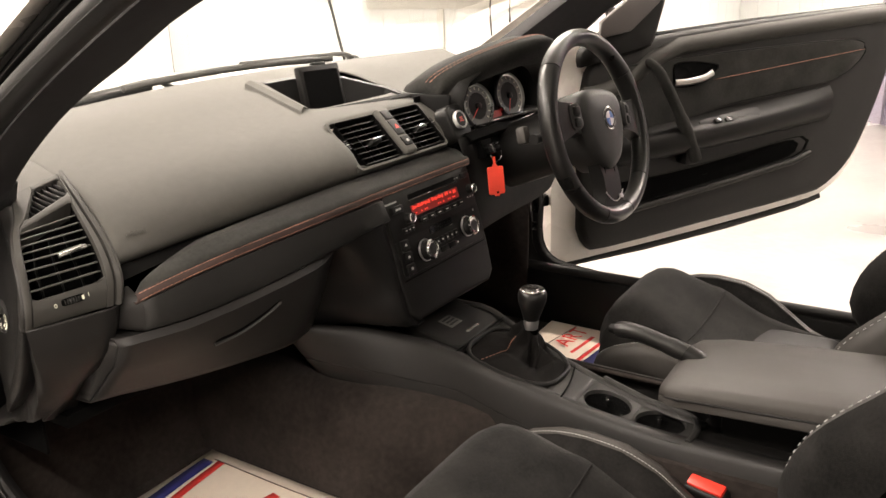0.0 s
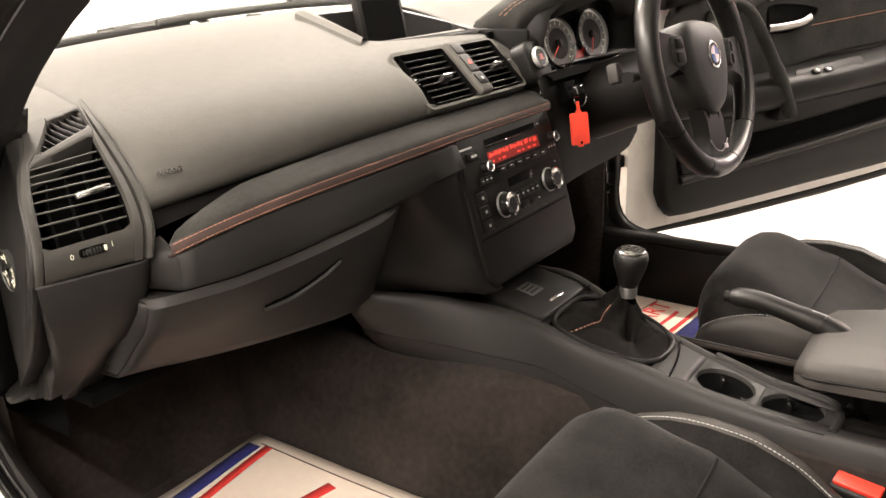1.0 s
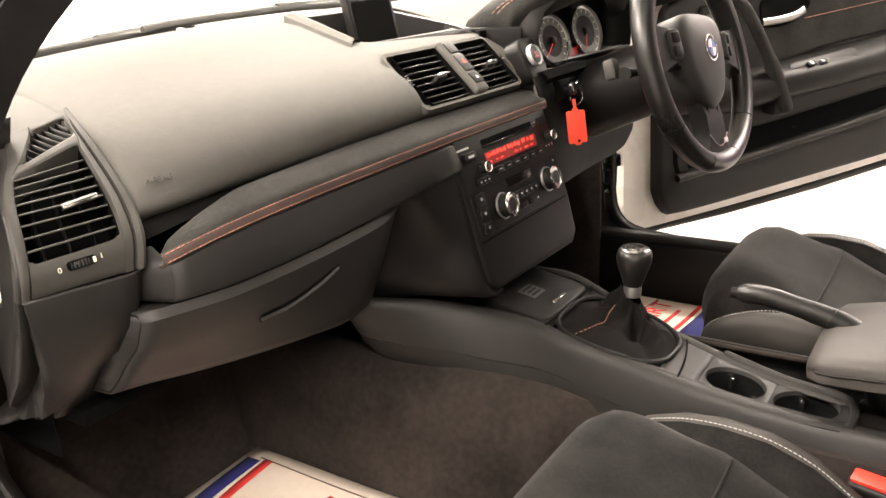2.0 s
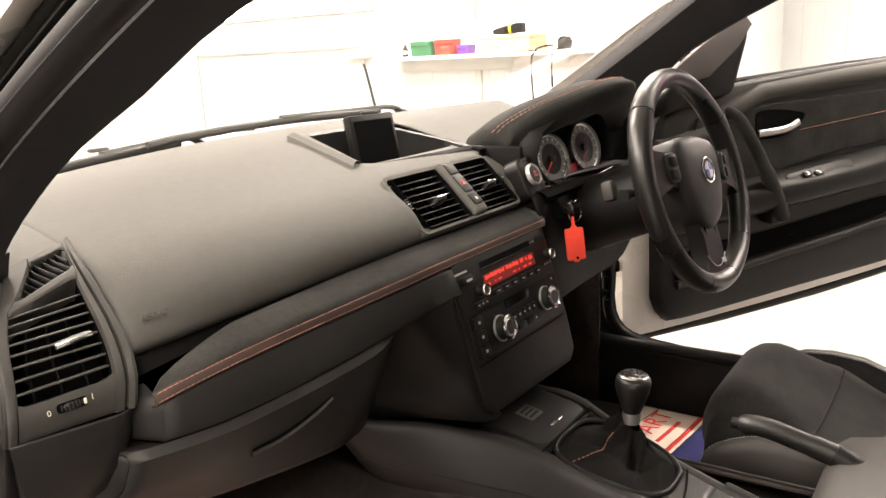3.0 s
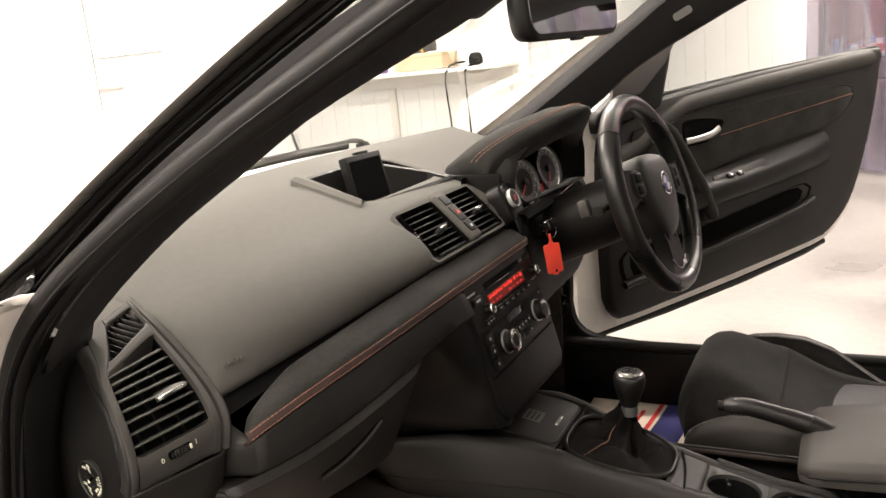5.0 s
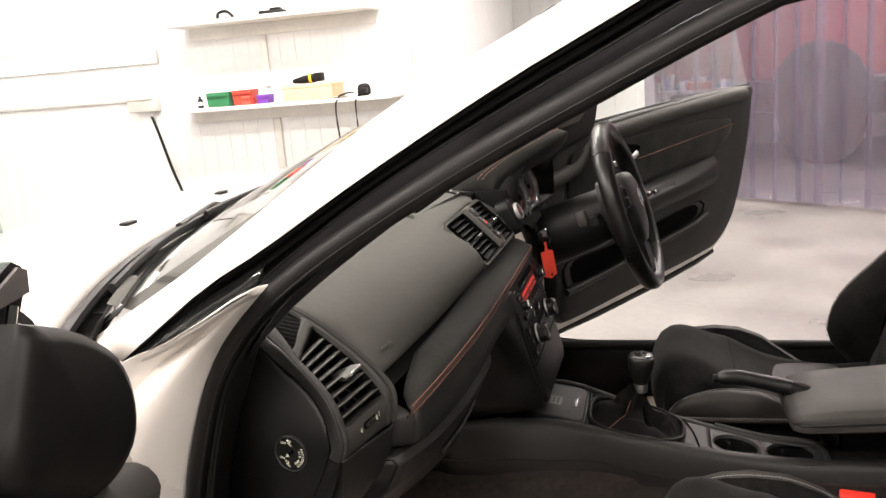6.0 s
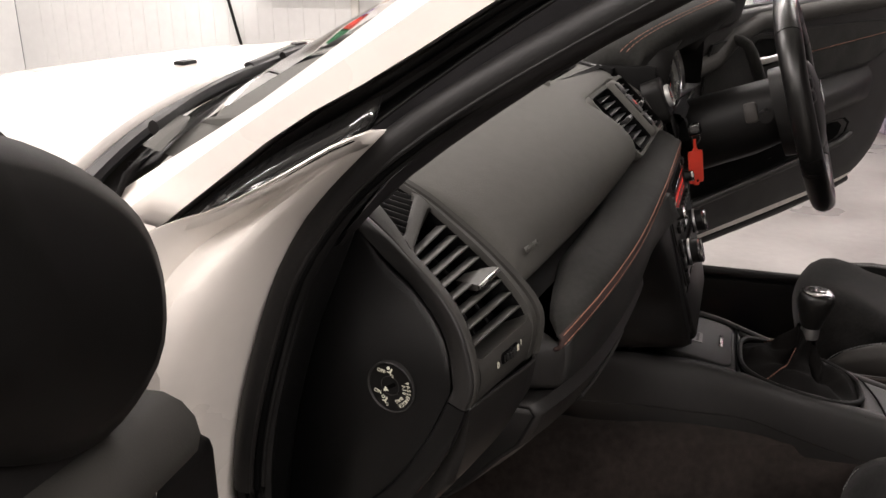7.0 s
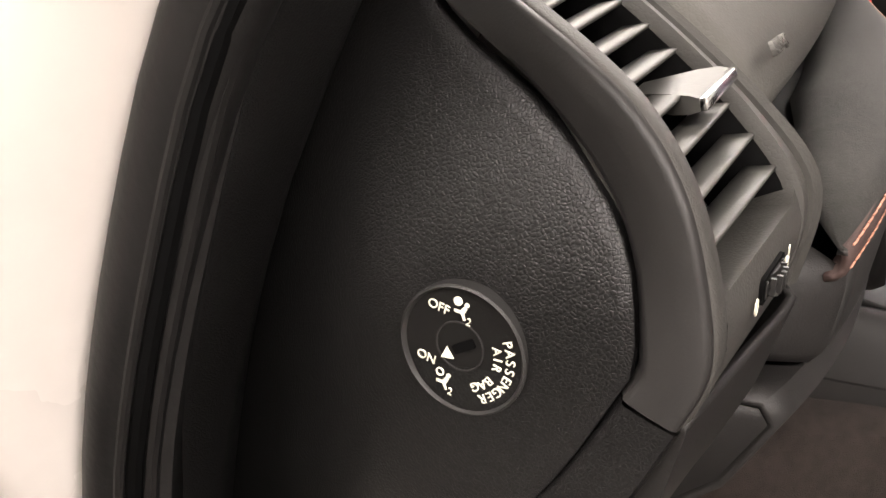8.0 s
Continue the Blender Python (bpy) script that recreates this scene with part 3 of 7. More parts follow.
for sgn, side in ((1, "near"), (-1, "far")):
    def ln(pts, x0, n=26):
        back = 0.05 if sgn < 0 else 0.0
        return [Vector((x0 * sgn, q[1] - back * min(1.0, max(0.0, (0.85 - q[2]) / 0.2)), q[2])) for q in curve_pts([(0, *p) for p in pts], n)]
    # painted outer pillar
    rows = [ln(W1, -0.655), ln(W1, -0.690), ln([(a + (c - a) * 0.5, b + (d - b) * 0.5 + 0.004) for (a, b), (c, d) in zip(W1, W2)], -0.706), ln(W2, -0.705), ln(W2, -0.680)]
    thick(part("pillar", loft(rows), PAINT, car, "white painted windscreen pillar"), 0.002)
    # black gap and its sealing strip
    rows = [ln(W2, -0.684), ln([(a + (c - a) * 0.3, b + (d - b) * 0.3) for (a, b), (c, d) in zip(W2, G1)], -0.665), ln([(a + (c - a) * 0.8, b + (d - b) * 0.8) for (a, b), (c, d) in zip(W2, G1)], -0.668), ln(G1, -0.690)]
    thick(part("drip_seal", loft(rows), RUBBER, car, "black rubber window seal"), 0.002)
    part("seal_bead", tube([q + Vector((-0.004 * sgn, 0, 0)) for q in ln([(a + (c - a) * 0.45, b + (d - b) * 0.45) for (a, b), (c, d) in zip(W2, G1)], -0.672)], 0.0045, 8), RUBBER, car)
    # door aperture seal: a soft tube with a lip
    S1, S2 = (S1, S2) if sgn > 0 else (S1F, S2F)
    if sgn < 0:
        rows = [ln([(a - 0.005, b + 0.008) for a, b in S1[8:]], -0.684, 30), ln([(a + 0.03, b - 0.03) for a, b in S1[8:]], -0.676, 30), ln([(a + 0.12, b - 0.10) for a, b in S1[8:]], -0.670, 30)]
        thick(part("post_foot", loft(rows), BLACK, car, "black foot of the door post"), 0.003)
    mid = [((a + c) / 2, (b + d) / 2) for (a, b), (c, d) in zip(S1, S2)]
    part("door_seal", tube(ln(mid, -0.694, 70), 0.0135, 18), RUBBER, car, "black rubber door seal")
    for share, x0, r, mat, nm_ in ((0.74, -0.7055, 0.0018, RUBBER, "seal_bead"), (0.84, -0.7020, 0.0030, VOID, "seal_groove"), (0.94, -0.6975, 0.0026, RUBBER, "seal_bead")):
        part(nm_, tube(ln([(a * (1 - share) + c * share, b * (1 - share) + d * share) for (a, b), (c, d) in zip(S1, S2)], x0, 70), r, 8), mat, car)
    rows = [ln(S1, -0.690, 70), ln([(a * 0.8 + c * 0.2, b * 0.8 + d * 0.2) for (a, b), (c, d) in zip(S1, S2)], -0.699, 70), ln([(a * 0.6 + c * 0.4, b * 0.6 + d * 0.4) for (a, b), (c, d) in zip(S1, S2)], -0.698, 70), ln(mid, -0.692, 70)]
    thick(part("seal_lip", loft(rows), RUBBER, car), 0.002)
    rows = [ln(mid, -0.690, 70), ln([(a * 0.3 + c * 0.7, b * 0.3 + d * 0.7) for (a, b), (c, d) in zip(S1, S2)], -0.699, 70), ln(S2, -0.688, 70), ln([(a + 0.004, b) for a, b in S2], -0.676, 70)]
    thick(part("seal_carrier", loft(rows), RUBBER, car), 0.002)
    # inner trim of the pillar
    if sgn > 0:
        edge = curve_pts([(x, a, b) for x, (a, b) in zip(TX, TN)], 26)
        rows = [ln(S2[:6], -0.664), ln(S2[:6], -0.672)]
        for f, o in ((0.25, 0.006), (0.5, 0.008), (0.75, 0.006)):
            rows.append([q.lerp(e, f) + Vector((-o, -o * 0.5, -o * 0.3)) for q, e in zip(rows[1], edge)])
        rows += [edge, [e + Vector((0.004, 0.010, 0.006)) for e in edge], [e + Vector((-0.012, 0.06, 0.032)) for e in edge]]
    else:
        rows = [ln(T1, -0.668), ln(T1, -0.672), ln([(a * 0.5 + c * 0.5, b * 0.5 + d * 0.5 - 0.005) for (a, b), (c, d) in zip(T1, T2)], -0.642), ln(T2, -0.600), ln([(a + 0.03, b + 0.015) for a, b in T2], -0.620)]
    thick(part("pillar_trim", loft(rows), TRIM, car, "black cloth-covered pillar trim"), 0.003)
    # painted hinge post between seal and wing
    lo_ = ln([(0.362, 0.982), (0.384, 0.960), (0.410, 0.934), (0.440, 0.897), (0.479, 0.815), (0.508, 0.715), (0.508, 0.62), (0.40, 0.46)], -0.699, 40)
    out_ = [Vector((q.x * sgn, q.y, q.z)) for q in curve_pts([(-0.712, 0.368, 0.984), (-0.740, 0.381, 0.979), (-0.747, 0.409, 0.963), (-0.748, 0.437, 0.948), (-0.750, 0.468, 0.933), (-0.762, 0.505, 0.920), (-0.795, 0.532, 0.895), (-0.817, 0.548, 0.84), (-0.827, 0.552, 0.74), (-0.832, 0.552, 0.60), (-0.832, 0.552, 0.44)], 40)]
    rows = [[q + Vector((0.010 * sgn, -0.004, 0)) for q in lo_]]
    for f in (0.0, 0.04, 0.10, 0.18, 0.28, 0.38, 0.48, 0.58, 0.68, 0.78, 0.88, 0.96, 1.0):
        row = []
        for k, (q, e) in enumerate(zip(lo_, out_)):
            w = min(1.0, k / 12.0)
            push = 0.030 * math.sin(math.pi * min(1.0, f / 0.62)) ** 0.8 - 0.012 * math.exp(-((f - 0.66) / 0.12) ** 2)
            row.append(q.lerp(e, f) + Vector((-push * w * sgn, 0, 0)))
        rows.append(row)
    rows.append([e + Vector((0.003 * sgn, 0.003, -0.001)) for e in out_])
    rows.append([e + Vector((0.006 * sgn, 0.006, -0.010)) for e in out_])
    thick(part("hinge_post", loft(rows), PAINT, car, "white painted door hinge post", angle=50), 0.002)
    # black corner cover between the pillar's foot and the hinge post
    top = [Vector((q.x * sgn, q.y, q.z)) for q in curve_pts([(-0.690, 0.368, 1.005), (-0.697, 0.43, 0.972), (-0.700, 0.49, 0.934), (-0.705, 0.550, 0.890)], 16)]
    low = [e + Vector((0.0025 * sgn, 0.0015, -0.001)) for e in out_[1:18]]
    rows = [top, [a.lerp(b, 0.35) + Vector((0.012 * sgn, 0.004, -0.010)) for a, b in zip(top, low)], [a.lerp(b, 0.75) + Vector((0.010 * sgn, 0.004, -0.008)) for a, b in zip(top, low)], low]
    thick(part("corner_cover", loft(rows), GLOSS, car, "black corner cover at the foot of the pillar"), 0.002)
    # outer wing
    rows = [[Vector((q.x * sgn, q.y, q.z)) for q in curve_pts(c, 14)] for c in (
        [(-0.728, 0.530, 0.905), (-0.758, 0.507, 0.921), (-0.795, 0.534, 0.897), (-0.818, 0.550, 0.84), (-0.832, 0.555, 0.62), (-0.834, 0.555, 0.40)],
        [(-0.705, 0.600, 0.912), (-0.752, 0.575, 0.922), (-0.800, 0.590, 0.893), (-0.824, 0.600, 0.83), (-0.838, 0.610, 0.62), (-0.838, 0.610, 0.40)],
        [(-0.702, 0.700, 0.908), (-0.755, 0.690, 0.908), (-0.806, 0.700, 0.872), (-0.832, 0.71, 0.80), (-0.845, 0.72, 0.62), (-0.845, 0.72, 0.40)],
        [(-0.702, 0.900, 0.905), (-0.760, 0.900, 0.895), (-0.818, 0.900, 0.85), (-0.848, 0.90, 0.77), (-0.860, 0.90, 0.62), (-0.86, 0.90, 0.40)],
        [(-0.702, 1.250, 0.875), (-0.760, 1.250, 0.862), (-0.820, 1.250, 0.81), (-0.850, 1.25, 0.73), (-0.860, 1.25, 0.60), (-0.86, 1.25, 0.40)],
        [(-0.702, 1.600, 0.800), (-0.750, 1.600, 0.785), (-0.800, 1.600, 0.73), (-0.820, 1.60, 0.66), (-0.830, 1.60, 0.55), (-0.83, 1.60, 0.40)])]
    thick(part("wing", loft(rows), PAINT, car, "white painted front wing"), 0.003)
    # door sill
    rows = []
    for yy in (0.42, 0.1, -0.3, -0.9):
        rows.append([Vector((xx * sgn, yy, zz)) for xx, zz in ((-0.642, 0.29), (-0.646, 0.40), (-0.652, 0.424), (-0.664, 0.430), (-0.678, 0.424), (-0.70, 0.425), (-0.78, 0.37), (-0.80, 0.30))])
    thick(part("sill", loft(rows), BLACK, car, "black plastic door sill trim"), 0.004)
    part("sill_seal", tube([(-0.668 * sgn, 0.40, 0.438), (-0.668 * sgn, 0.1, 0.436), (-0.668 * sgn, -0.9, 0.436)], 0.012, 10), RUBBER, car)

GREYBADGE = surface("grey_badge", (0.06, 0.058, 0.055), 0.5)
part("pillar_badge", plate(rrect(0.040, 0.016, 0.006), 0.003, axes((0.602, 0.015, 1.186), (0, -0.9, 0.45), (0, 0.45, 0.9))), GREYBADGE, car, "small grey badge on the pillar trim")
# roof: headliner and outer skin
rows = [[Vector((x, yy, zz - 0.05 * (x / 0.62) ** 2)) for x in np.linspace(-0.62, 0.62, 15)] for yy, zz in ((-0.16, 1.285), (-0.22, 1.315), (-0.45, 1.36), (-0.9, 1.385), (-1.4, 1.35))]
thick(part("headliner", loft(rows), TRIM, car, "black cloth headliner"), 0.01)
rows = [[Vector((x, yy, zz - 0.06 * (x / 0.69) ** 2)) for x in np.linspace(-0.69, 0.69, 15)] for yy, zz in ((-0.14, 1.335), (-0.45, 1.42), (-0.9, 1.44), (-1.5, 1.38))]
thick(part("roof", loft(rows), PAINT, car, "white painted roof"), 0.003)


def screen_y(x):
    return 0.72 - 0.35 * x * x


def screen_z(x):
    """Height of the dash's front edge under the glass."""
    return 0.966 + 0.020 * x - 0.02 * x * x


def glass_at(x, f, back=0.0):
    """A place on the windscreen: f from its foot to its head."""
    y = (screen_y(x) + 0.030) * (1 - f) + (-0.12 - 0.06 * x * x) * f
    z = (screen_z(x) - 0.006) * (1 - f) + (1.325 - 0.10 * x * x) * f + 0.022 * math.sin(math.pi * f)
    return Vector((x, y - back, z - back))


# windscreen
rows = [[glass_at(x, f) for x in np.linspace(-(0.675 - 0.05 * f), 0.675 - 0.05 * f, 17)] for f in np.linspace(0, 1, 10)]
ws = part("windscreen", loft(rows), SCREENG, car, "clear windscreen glass")
ws.visible_shadow = False
rows = [[glass_at(x, f, 0.004) for x in np.linspace(-0.672, 0.672, 33)] for f in (0.0, 0.012, 0.024, 0.030)]
thick(part("frit_band", loft(rows), BLACK, car, "black ceramic band along the foot of the windscreen"), 0.001)
# bonnet and cowl
def bonnet_edge(x):
    return Vector((x, 0.815 - 0.34 * x * x, 0.956 - 0.085 * x * x))


rows = []
for yy, zz in ((0.0, -0.014), (0.010, 0.0), (0.10, 0.006), (0.25, 0.0), (0.45, -0.024), (0.75, -0.09), (1.0, -0.18)):
    row = []
    for x in np.linspace(-0.70, 0.70, 29):
        e = bonnet_edge(x)
        bulge = 0.010 * math.exp(-((abs(x) - 0.45) / 0.06) ** 2) * min(1.0, yy / 0.25)
        row.append(Vector((x, e.y + yy * (1 + 0.24 * x * x), e.z + zz + bulge)))
    rows.append(row)
thick(part("bonnet", loft(rows), PAINT, car, "white painted bonnet"), 0.004)
rows = []
for f, dz in ((0, 0.002), (0.25, -0.026), (0.55, -0.034), (0.8, -0.040), (1.08, -0.030)):
    rows.append([glass_at(x, 0).lerp(bonnet_edge(x), f) + Vector((0, 0, dz)) for x in np.linspace(-0.70, 0.70, 25)])
thick(part("cowl", loft(rows), DARKP, car, "black plastic scuttle panel"), 0.004)
for k in range(22):
    x = -0.55 + 1.1 * k / 21
    part("cowl_rib", rbox(0.004, 0.036, 0.006, 0.001, 1, m=at(*(glass_at(x, 0).lerp(bonnet_edge(x), 0.52) + Vector((0, 0, -0.030))))), BLACK, car)
for xx in (-0.17, 0.17):
    jet = part("washer_jet", rbox(0.036, 0.018, 0.010, 0.004, m=at(xx, 0.896, 0.9615 - 0.002)), BLACK, car, "black washer jet")


def wiper(pts, blade, hub):
    part("wiper_arm", tube(curve_pts(pts, 16), 0.0075, 8, flat=0.6, radii=[0.009] * 6 + [0.0065] * 11), BLACK, car, "black wiper arm")
    part("wiper_blade", tube(curve_pts(blade, 16), 0.0050, 8, flat=1.4), RUBBER, car, "black wiper blade")
    part("wiper_hub", turned([(0.016, -0.02), (0.017, 0.008), (0.012, 0.014), (0.004, 0.016)], at(*hub), 18), BLACK, car, "round wiper pivot cap")


def near_glass(x, f, out):
    return glass_at(x, f) + Vector((0, out * 0.8, out * 0.6))


wiper([(0.50, 0.745, 0.962), near_glass(0.40, 0.015, 0.026), near_glass(0.24, 0.030, 0.022), near_glass(0.10, 0.042, 0.020)], [near_glass(0.36, 0.020, 0.012), near_glass(0.12, 0.035, 0.012), near_glass(-0.10, 0.036, 0.012), near_glass(-0.20, 0.030, 0.012)], (0.50, 0.745, 0.958))
wiper([(-0.03, 0.775, 0.950), near_glass(-0.10, 0.010, 0.026), near_glass(-0.20, 0.016, 0.022), near_glass(-0.28, 0.018, 0.020)], [near_glass(-0.12, 0.012, 0.012), near_glass(-0.30, 0.014, 0.012), near_glass(-0.45, 0.010, 0.012), near_glass(-0.58, 0.002, 0.012)], (-0.03, 0.775, 0.946))
part("cowl_lip", tube([bonnet_edge(x) + Vector((0, -0.006, -0.012)) for x in np.linspace(-0.69, 0.69, 31)], 0.009, 8), RUBBER, car, "black rubber bonnet seal")

# floor pan, bulkhead, tunnel
floorpan = thing("car_floor", "dark grey carpeted car footwells and tunnel", "carpet", (0, 0.2, 0.28))
part("floor_carpet", rbox(1.30, 1.9, 0.02, 0.004, m=at(0, -0.30, 0.285)), CARPET, floorpan)
rows = [[Vector((x, yy, zz)) for x in np.linspace(-0.66, 0.66, 9)] for yy, zz in ((0.56, 0.296), (0.595, 0.300), (0.612, 0.33), (0.628, 0.40), (0.640, 0.50), (0.66, 0.60), (0.70, 0.80))]
thick(part("bulkhead_carpet", loft(rows), CARPET, floorpan), 0.01, 1)
for sgn in (-1, 1):
    rows = []
    for yy in np.linspace(-0.9, 0.82, 18):
        g = min(1.0, max(0.0, yy / 0.26))
        g = g * g * (3 - 2 * g)
        narrow = ((0.240, 0.297), (0.212, 0.305), (0.144, 0.36), (0.128, 0.43), (0.118, 0.472), (0.080, 0.495))
        broad = ((0.232, 0.297), (0.226, 0.303), (0.218, 0.36), (0.208, 0.43), (0.190, 0.472), (0.150, 0.495))
        rows.append([Vector((sgn * (a + (c - a) * g), yy, z)) for (a, z), (c, _) in zip(narrow, broad)])
    thick(part("tunnel_carpet", loft(rows), CARPET, floorpan), 0.006)
    rows = [[Vector((xx * sgn, yy, zz)) for yy in np.linspace(0.50 if sgn < 0 else 0.335, 0.84, 6)] for xx, zz in ((0.64, 0.29), (0.655, 0.45), (0.66, 0.75))]
    thick(part("kick_panel", loft(rows), CARPET, floorpan), 0.006)

# ---------- dashboard ----------
dash = thing("dashboard", "dark grey moulded dashboard with orange-stitched suede trim", "dashboard", (0, 0.4, 0.6))


def dy(x):
    """How far the rear face of the dashboard draws back from the middle towards the ends."""
    return 0.046 * (max(0.0, abs(x + 0.02) - 0.10) / 0.43) ** 1.6


# upper pad: section from the windscreen to the crease above the trim
PADSEC = [(0.505, 0.9735), (0.45, 0.957), (0.385, 0.937), (0.356, 0.9285), (0.328, 0.919), (0.300, 0.9045), (0.277, 0.888), (0.2645, 0.873), (0.2615, 0.861), (0.2655, 0.850), (0.277, 0.8415), (0.305, 0.836)]


def pad_row(x):
    d = dy(x)
    front = screen_y(x) + 0.005
    zf = screen_z(x)
    drop = 0.030 * (max(0, (-x - 0.10)) / 0.45) ** 1.4
    pts = [(front, zf), (front * 0.5 + (0.505 + d) * 0.5, (zf + 0.9735 - drop) / 2 + 0.006)]
    for yy, zz in PADSEC:
        lift = drop * (1 if zz > 0.86 else 0.8)
        pts.append((yy + d, zz - lift))
    wgt = min(1.0, max(0.0, (-0.40 - x) / 0.17))
    return [Vector((x + 0.042 * wgt * min(1, max(0, (b - 0.80) / 0.095)), a, b)) for a, b in pts]


xs = [-0.572, -0.565, -0.54, -0.50, -0.44, -0.38, -0.32, -0.26, -0.20, -0.155, -0.122, -0.09, -0.05, 0.0, 0.05, 0.10, 0.135, 0.165, 0.20, 0.26, 0.34, 0.44, 0.54, 0.62, 0.66]


def pad_hole(i, j):
    x = (xs[i] + xs[i + 1]) / 2
    if -0.09 < x < 0.165 and j in (2, 3):
        return True
    if -0.122 < x < 0.135 and j in (6, 7, 8, 9):
        return True
    return x > 0.20 and j >= 5


pad_rows = [[p + Vector((-0.003, 0.045, -0.004)) for p in pad_row(xs[0])]] + [pad_row(x) for x in xs]
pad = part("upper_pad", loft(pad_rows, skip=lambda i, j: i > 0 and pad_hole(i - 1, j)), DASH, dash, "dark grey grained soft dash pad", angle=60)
thick(pad, 0.006)
sub = pad.modifiers.new("smooth", "SUBSURF")
sub.levels = sub.render_levels = 1
# faint airbag outline and the embossed word
def pad_top(x, y, up=0.0):
    """The pad's surface at a place of the plan."""
    p = pad_row(x)
    for a, b in zip(p, p[1:]):
        if b.y <= y <= a.y:
            return Vector((x, y, b.z + (a.z - b.z) * (y - b.y) / max(a.y - b.y, 1e-6) + up))
    return Vector((x, y, p[2].z))


part("demister_slot", tube([pad_top(x, 0.530 + 0.51 * (x + 0.400), 0.0012) for x in np.linspace(-0.400, -0.300, 9)], 0.0018, 6, radii=[0.0020, 0.0019, 0.0018, 0.0016, 0.0014, 0.0012, 0.0010, 0.0008, 0.0005]), VOID, dash, "narrow demister slot")
lettering("AIRBAG", 0.0085, axes((-0.5275, 0.3010, 0.8550), (1, -0.16, 0.0), (0.0, 0.55, 0.83)), DASH, dash, "embossed word on the pad", 0.0009)

# open tray with the navigation screen
tray = part("screen_tray", loft([[Vector(p) for p in row] for row in (
    [(-0.122, 0.377, 0.9345), (0.166, 0.350, 0.9355), (0.166, 0.40, 0.947), (0.115, 0.475, 0.969), (0.02, 0.512, 0.977), (-0.11, 0.507, 0.977)],
    [(-0.116, 0.381, 0.940), (0.160, 0.354, 0.9405), (0.160, 0.40, 0.951), (0.112, 0.471, 0.974), (0.02, 0.507, 0.982), (-0.106, 0.502, 0.982)],
    [(-0.086, 0.390, 0.938), (0.152, 0.360, 0.939), (0.153, 0.40, 0.949), (0.107, 0.466, 0.971), (0.02, 0.500, 0.979), (-0.082, 0.496, 0.979)],
    [(-0.080, 0.393, 0.905), (0.142, 0.366, 0.905), (0.143, 0.40, 0.905), (0.100, 0.460, 0.905), (0.02, 0.492, 0.905), (-0.076, 0.488, 0.905)],
    )], close_v=True), BLACK, dash, "black open screen tray", angle=30)
add_floor = part("tray_floor", rbox(0.24, 0.125, 0.004, 0, m=at(0.03, 0.43, 0.906)), VOID, dash)
rows = [[Vector(p) for p in r] for r in ([(-0.124, 0.374, 0.932), (-0.112, 0.508, 0.9745)], [(-0.121, 0.374, 0.944), (-0.110, 0.508, 0.984)], [(-0.108, 0.380, 0.950), (-0.100, 0.505, 0.988)], [(-0.088, 0.386, 0.944), (-0.084, 0.498, 0.984)], [(-0.084, 0.388, 0.925), (-0.080, 0.495, 0.965)])]
part("tray_cheek", loft(rows), DASH, dash, "raised grey edge of the tray", angle=30)
scr = axes((0.0190, 0.447, 0.960), (1, -0.13, 0.0), (0, 0.22, 1))
screen = part("screen", rbox(0.098, 0.090, 0.016, 0.004, m=scr), BLACK, dash, "black upright navigation screen")
part("screen_pane", plate(rrect(0.082, 0.070, 0.002), 0.001, scr @ at(0, 0, 0.0088)), VOID, screen)
part("screen_catch", rbox(0.030, 0.007, 0.012, 0.002, m=scr @ at(0.004, 0.046, 0)), BLACK, screen)

# middle vents, on a panel let into the pad
vm = axes((0.004, 0.2870, 0.8930), (1, -0.02, 0.0), (0, 0.70, 0.70))
outer = rrect(0.266, 0.104, 0.012, cy=-0.003)
inner = rrect(0.254, 0.094, 0.008, cy=-0.0035)
panel = part("vent_panel", ring_plate(outer, inner, 0.012, vm @ at(0, 0, 0.0022)), DASH, dash, "grey vent surround")


def vent(m, w, h, n, tab, host, tilt=28):
    """A recessed air outlet with slats along x, a divider and a sliding tab."""
    # the recess is near-black: its inner shade is painted on
    v = part("vent", loft([[m @ Vector((x, y, z)) for x, y in rrect(w * k, h * k, 0.006)] for k, z in ((1.03, 0.003), (1.0, 0.0), (0.97, -0.012), (0.94, -0.03), (0.02, -0.031))], close_v=True), VOID, host, "recessed air vent, shade painted black")
    for k in range(n):
        yy = -h / 2 + h * (k + 0.5) / n
        part("slat", rbox(w * 0.98, 0.0016, 0.015, 0.0007, 1, m=m @ at(0, yy, -0.008) @ pose(0, 0, 0, tilt)), SMOOTH, v)
    for k in range(3):
        part("vane", rbox(0.0014, h * 0.94, 0.014, 0, m=m @ at(-w * 0.28 + w * 0.28 * k, 0, -0.024)), BLACK, v)
    tb = part("tab", rbox(0.024, 0.007, 0.018, 0.002, 2, m=m @ at(tab[0], tab[1], -0.002)), SMOOTH, v, "vent tab with a chrome tip")
    part("vent_tip", rbox(0.025, 0.0035, 0.004, 0.0012, 2, m=m @ at(tab[0], tab[1] + 0.001, 0.008)), CHROME, v, "chrome tip")
    return v


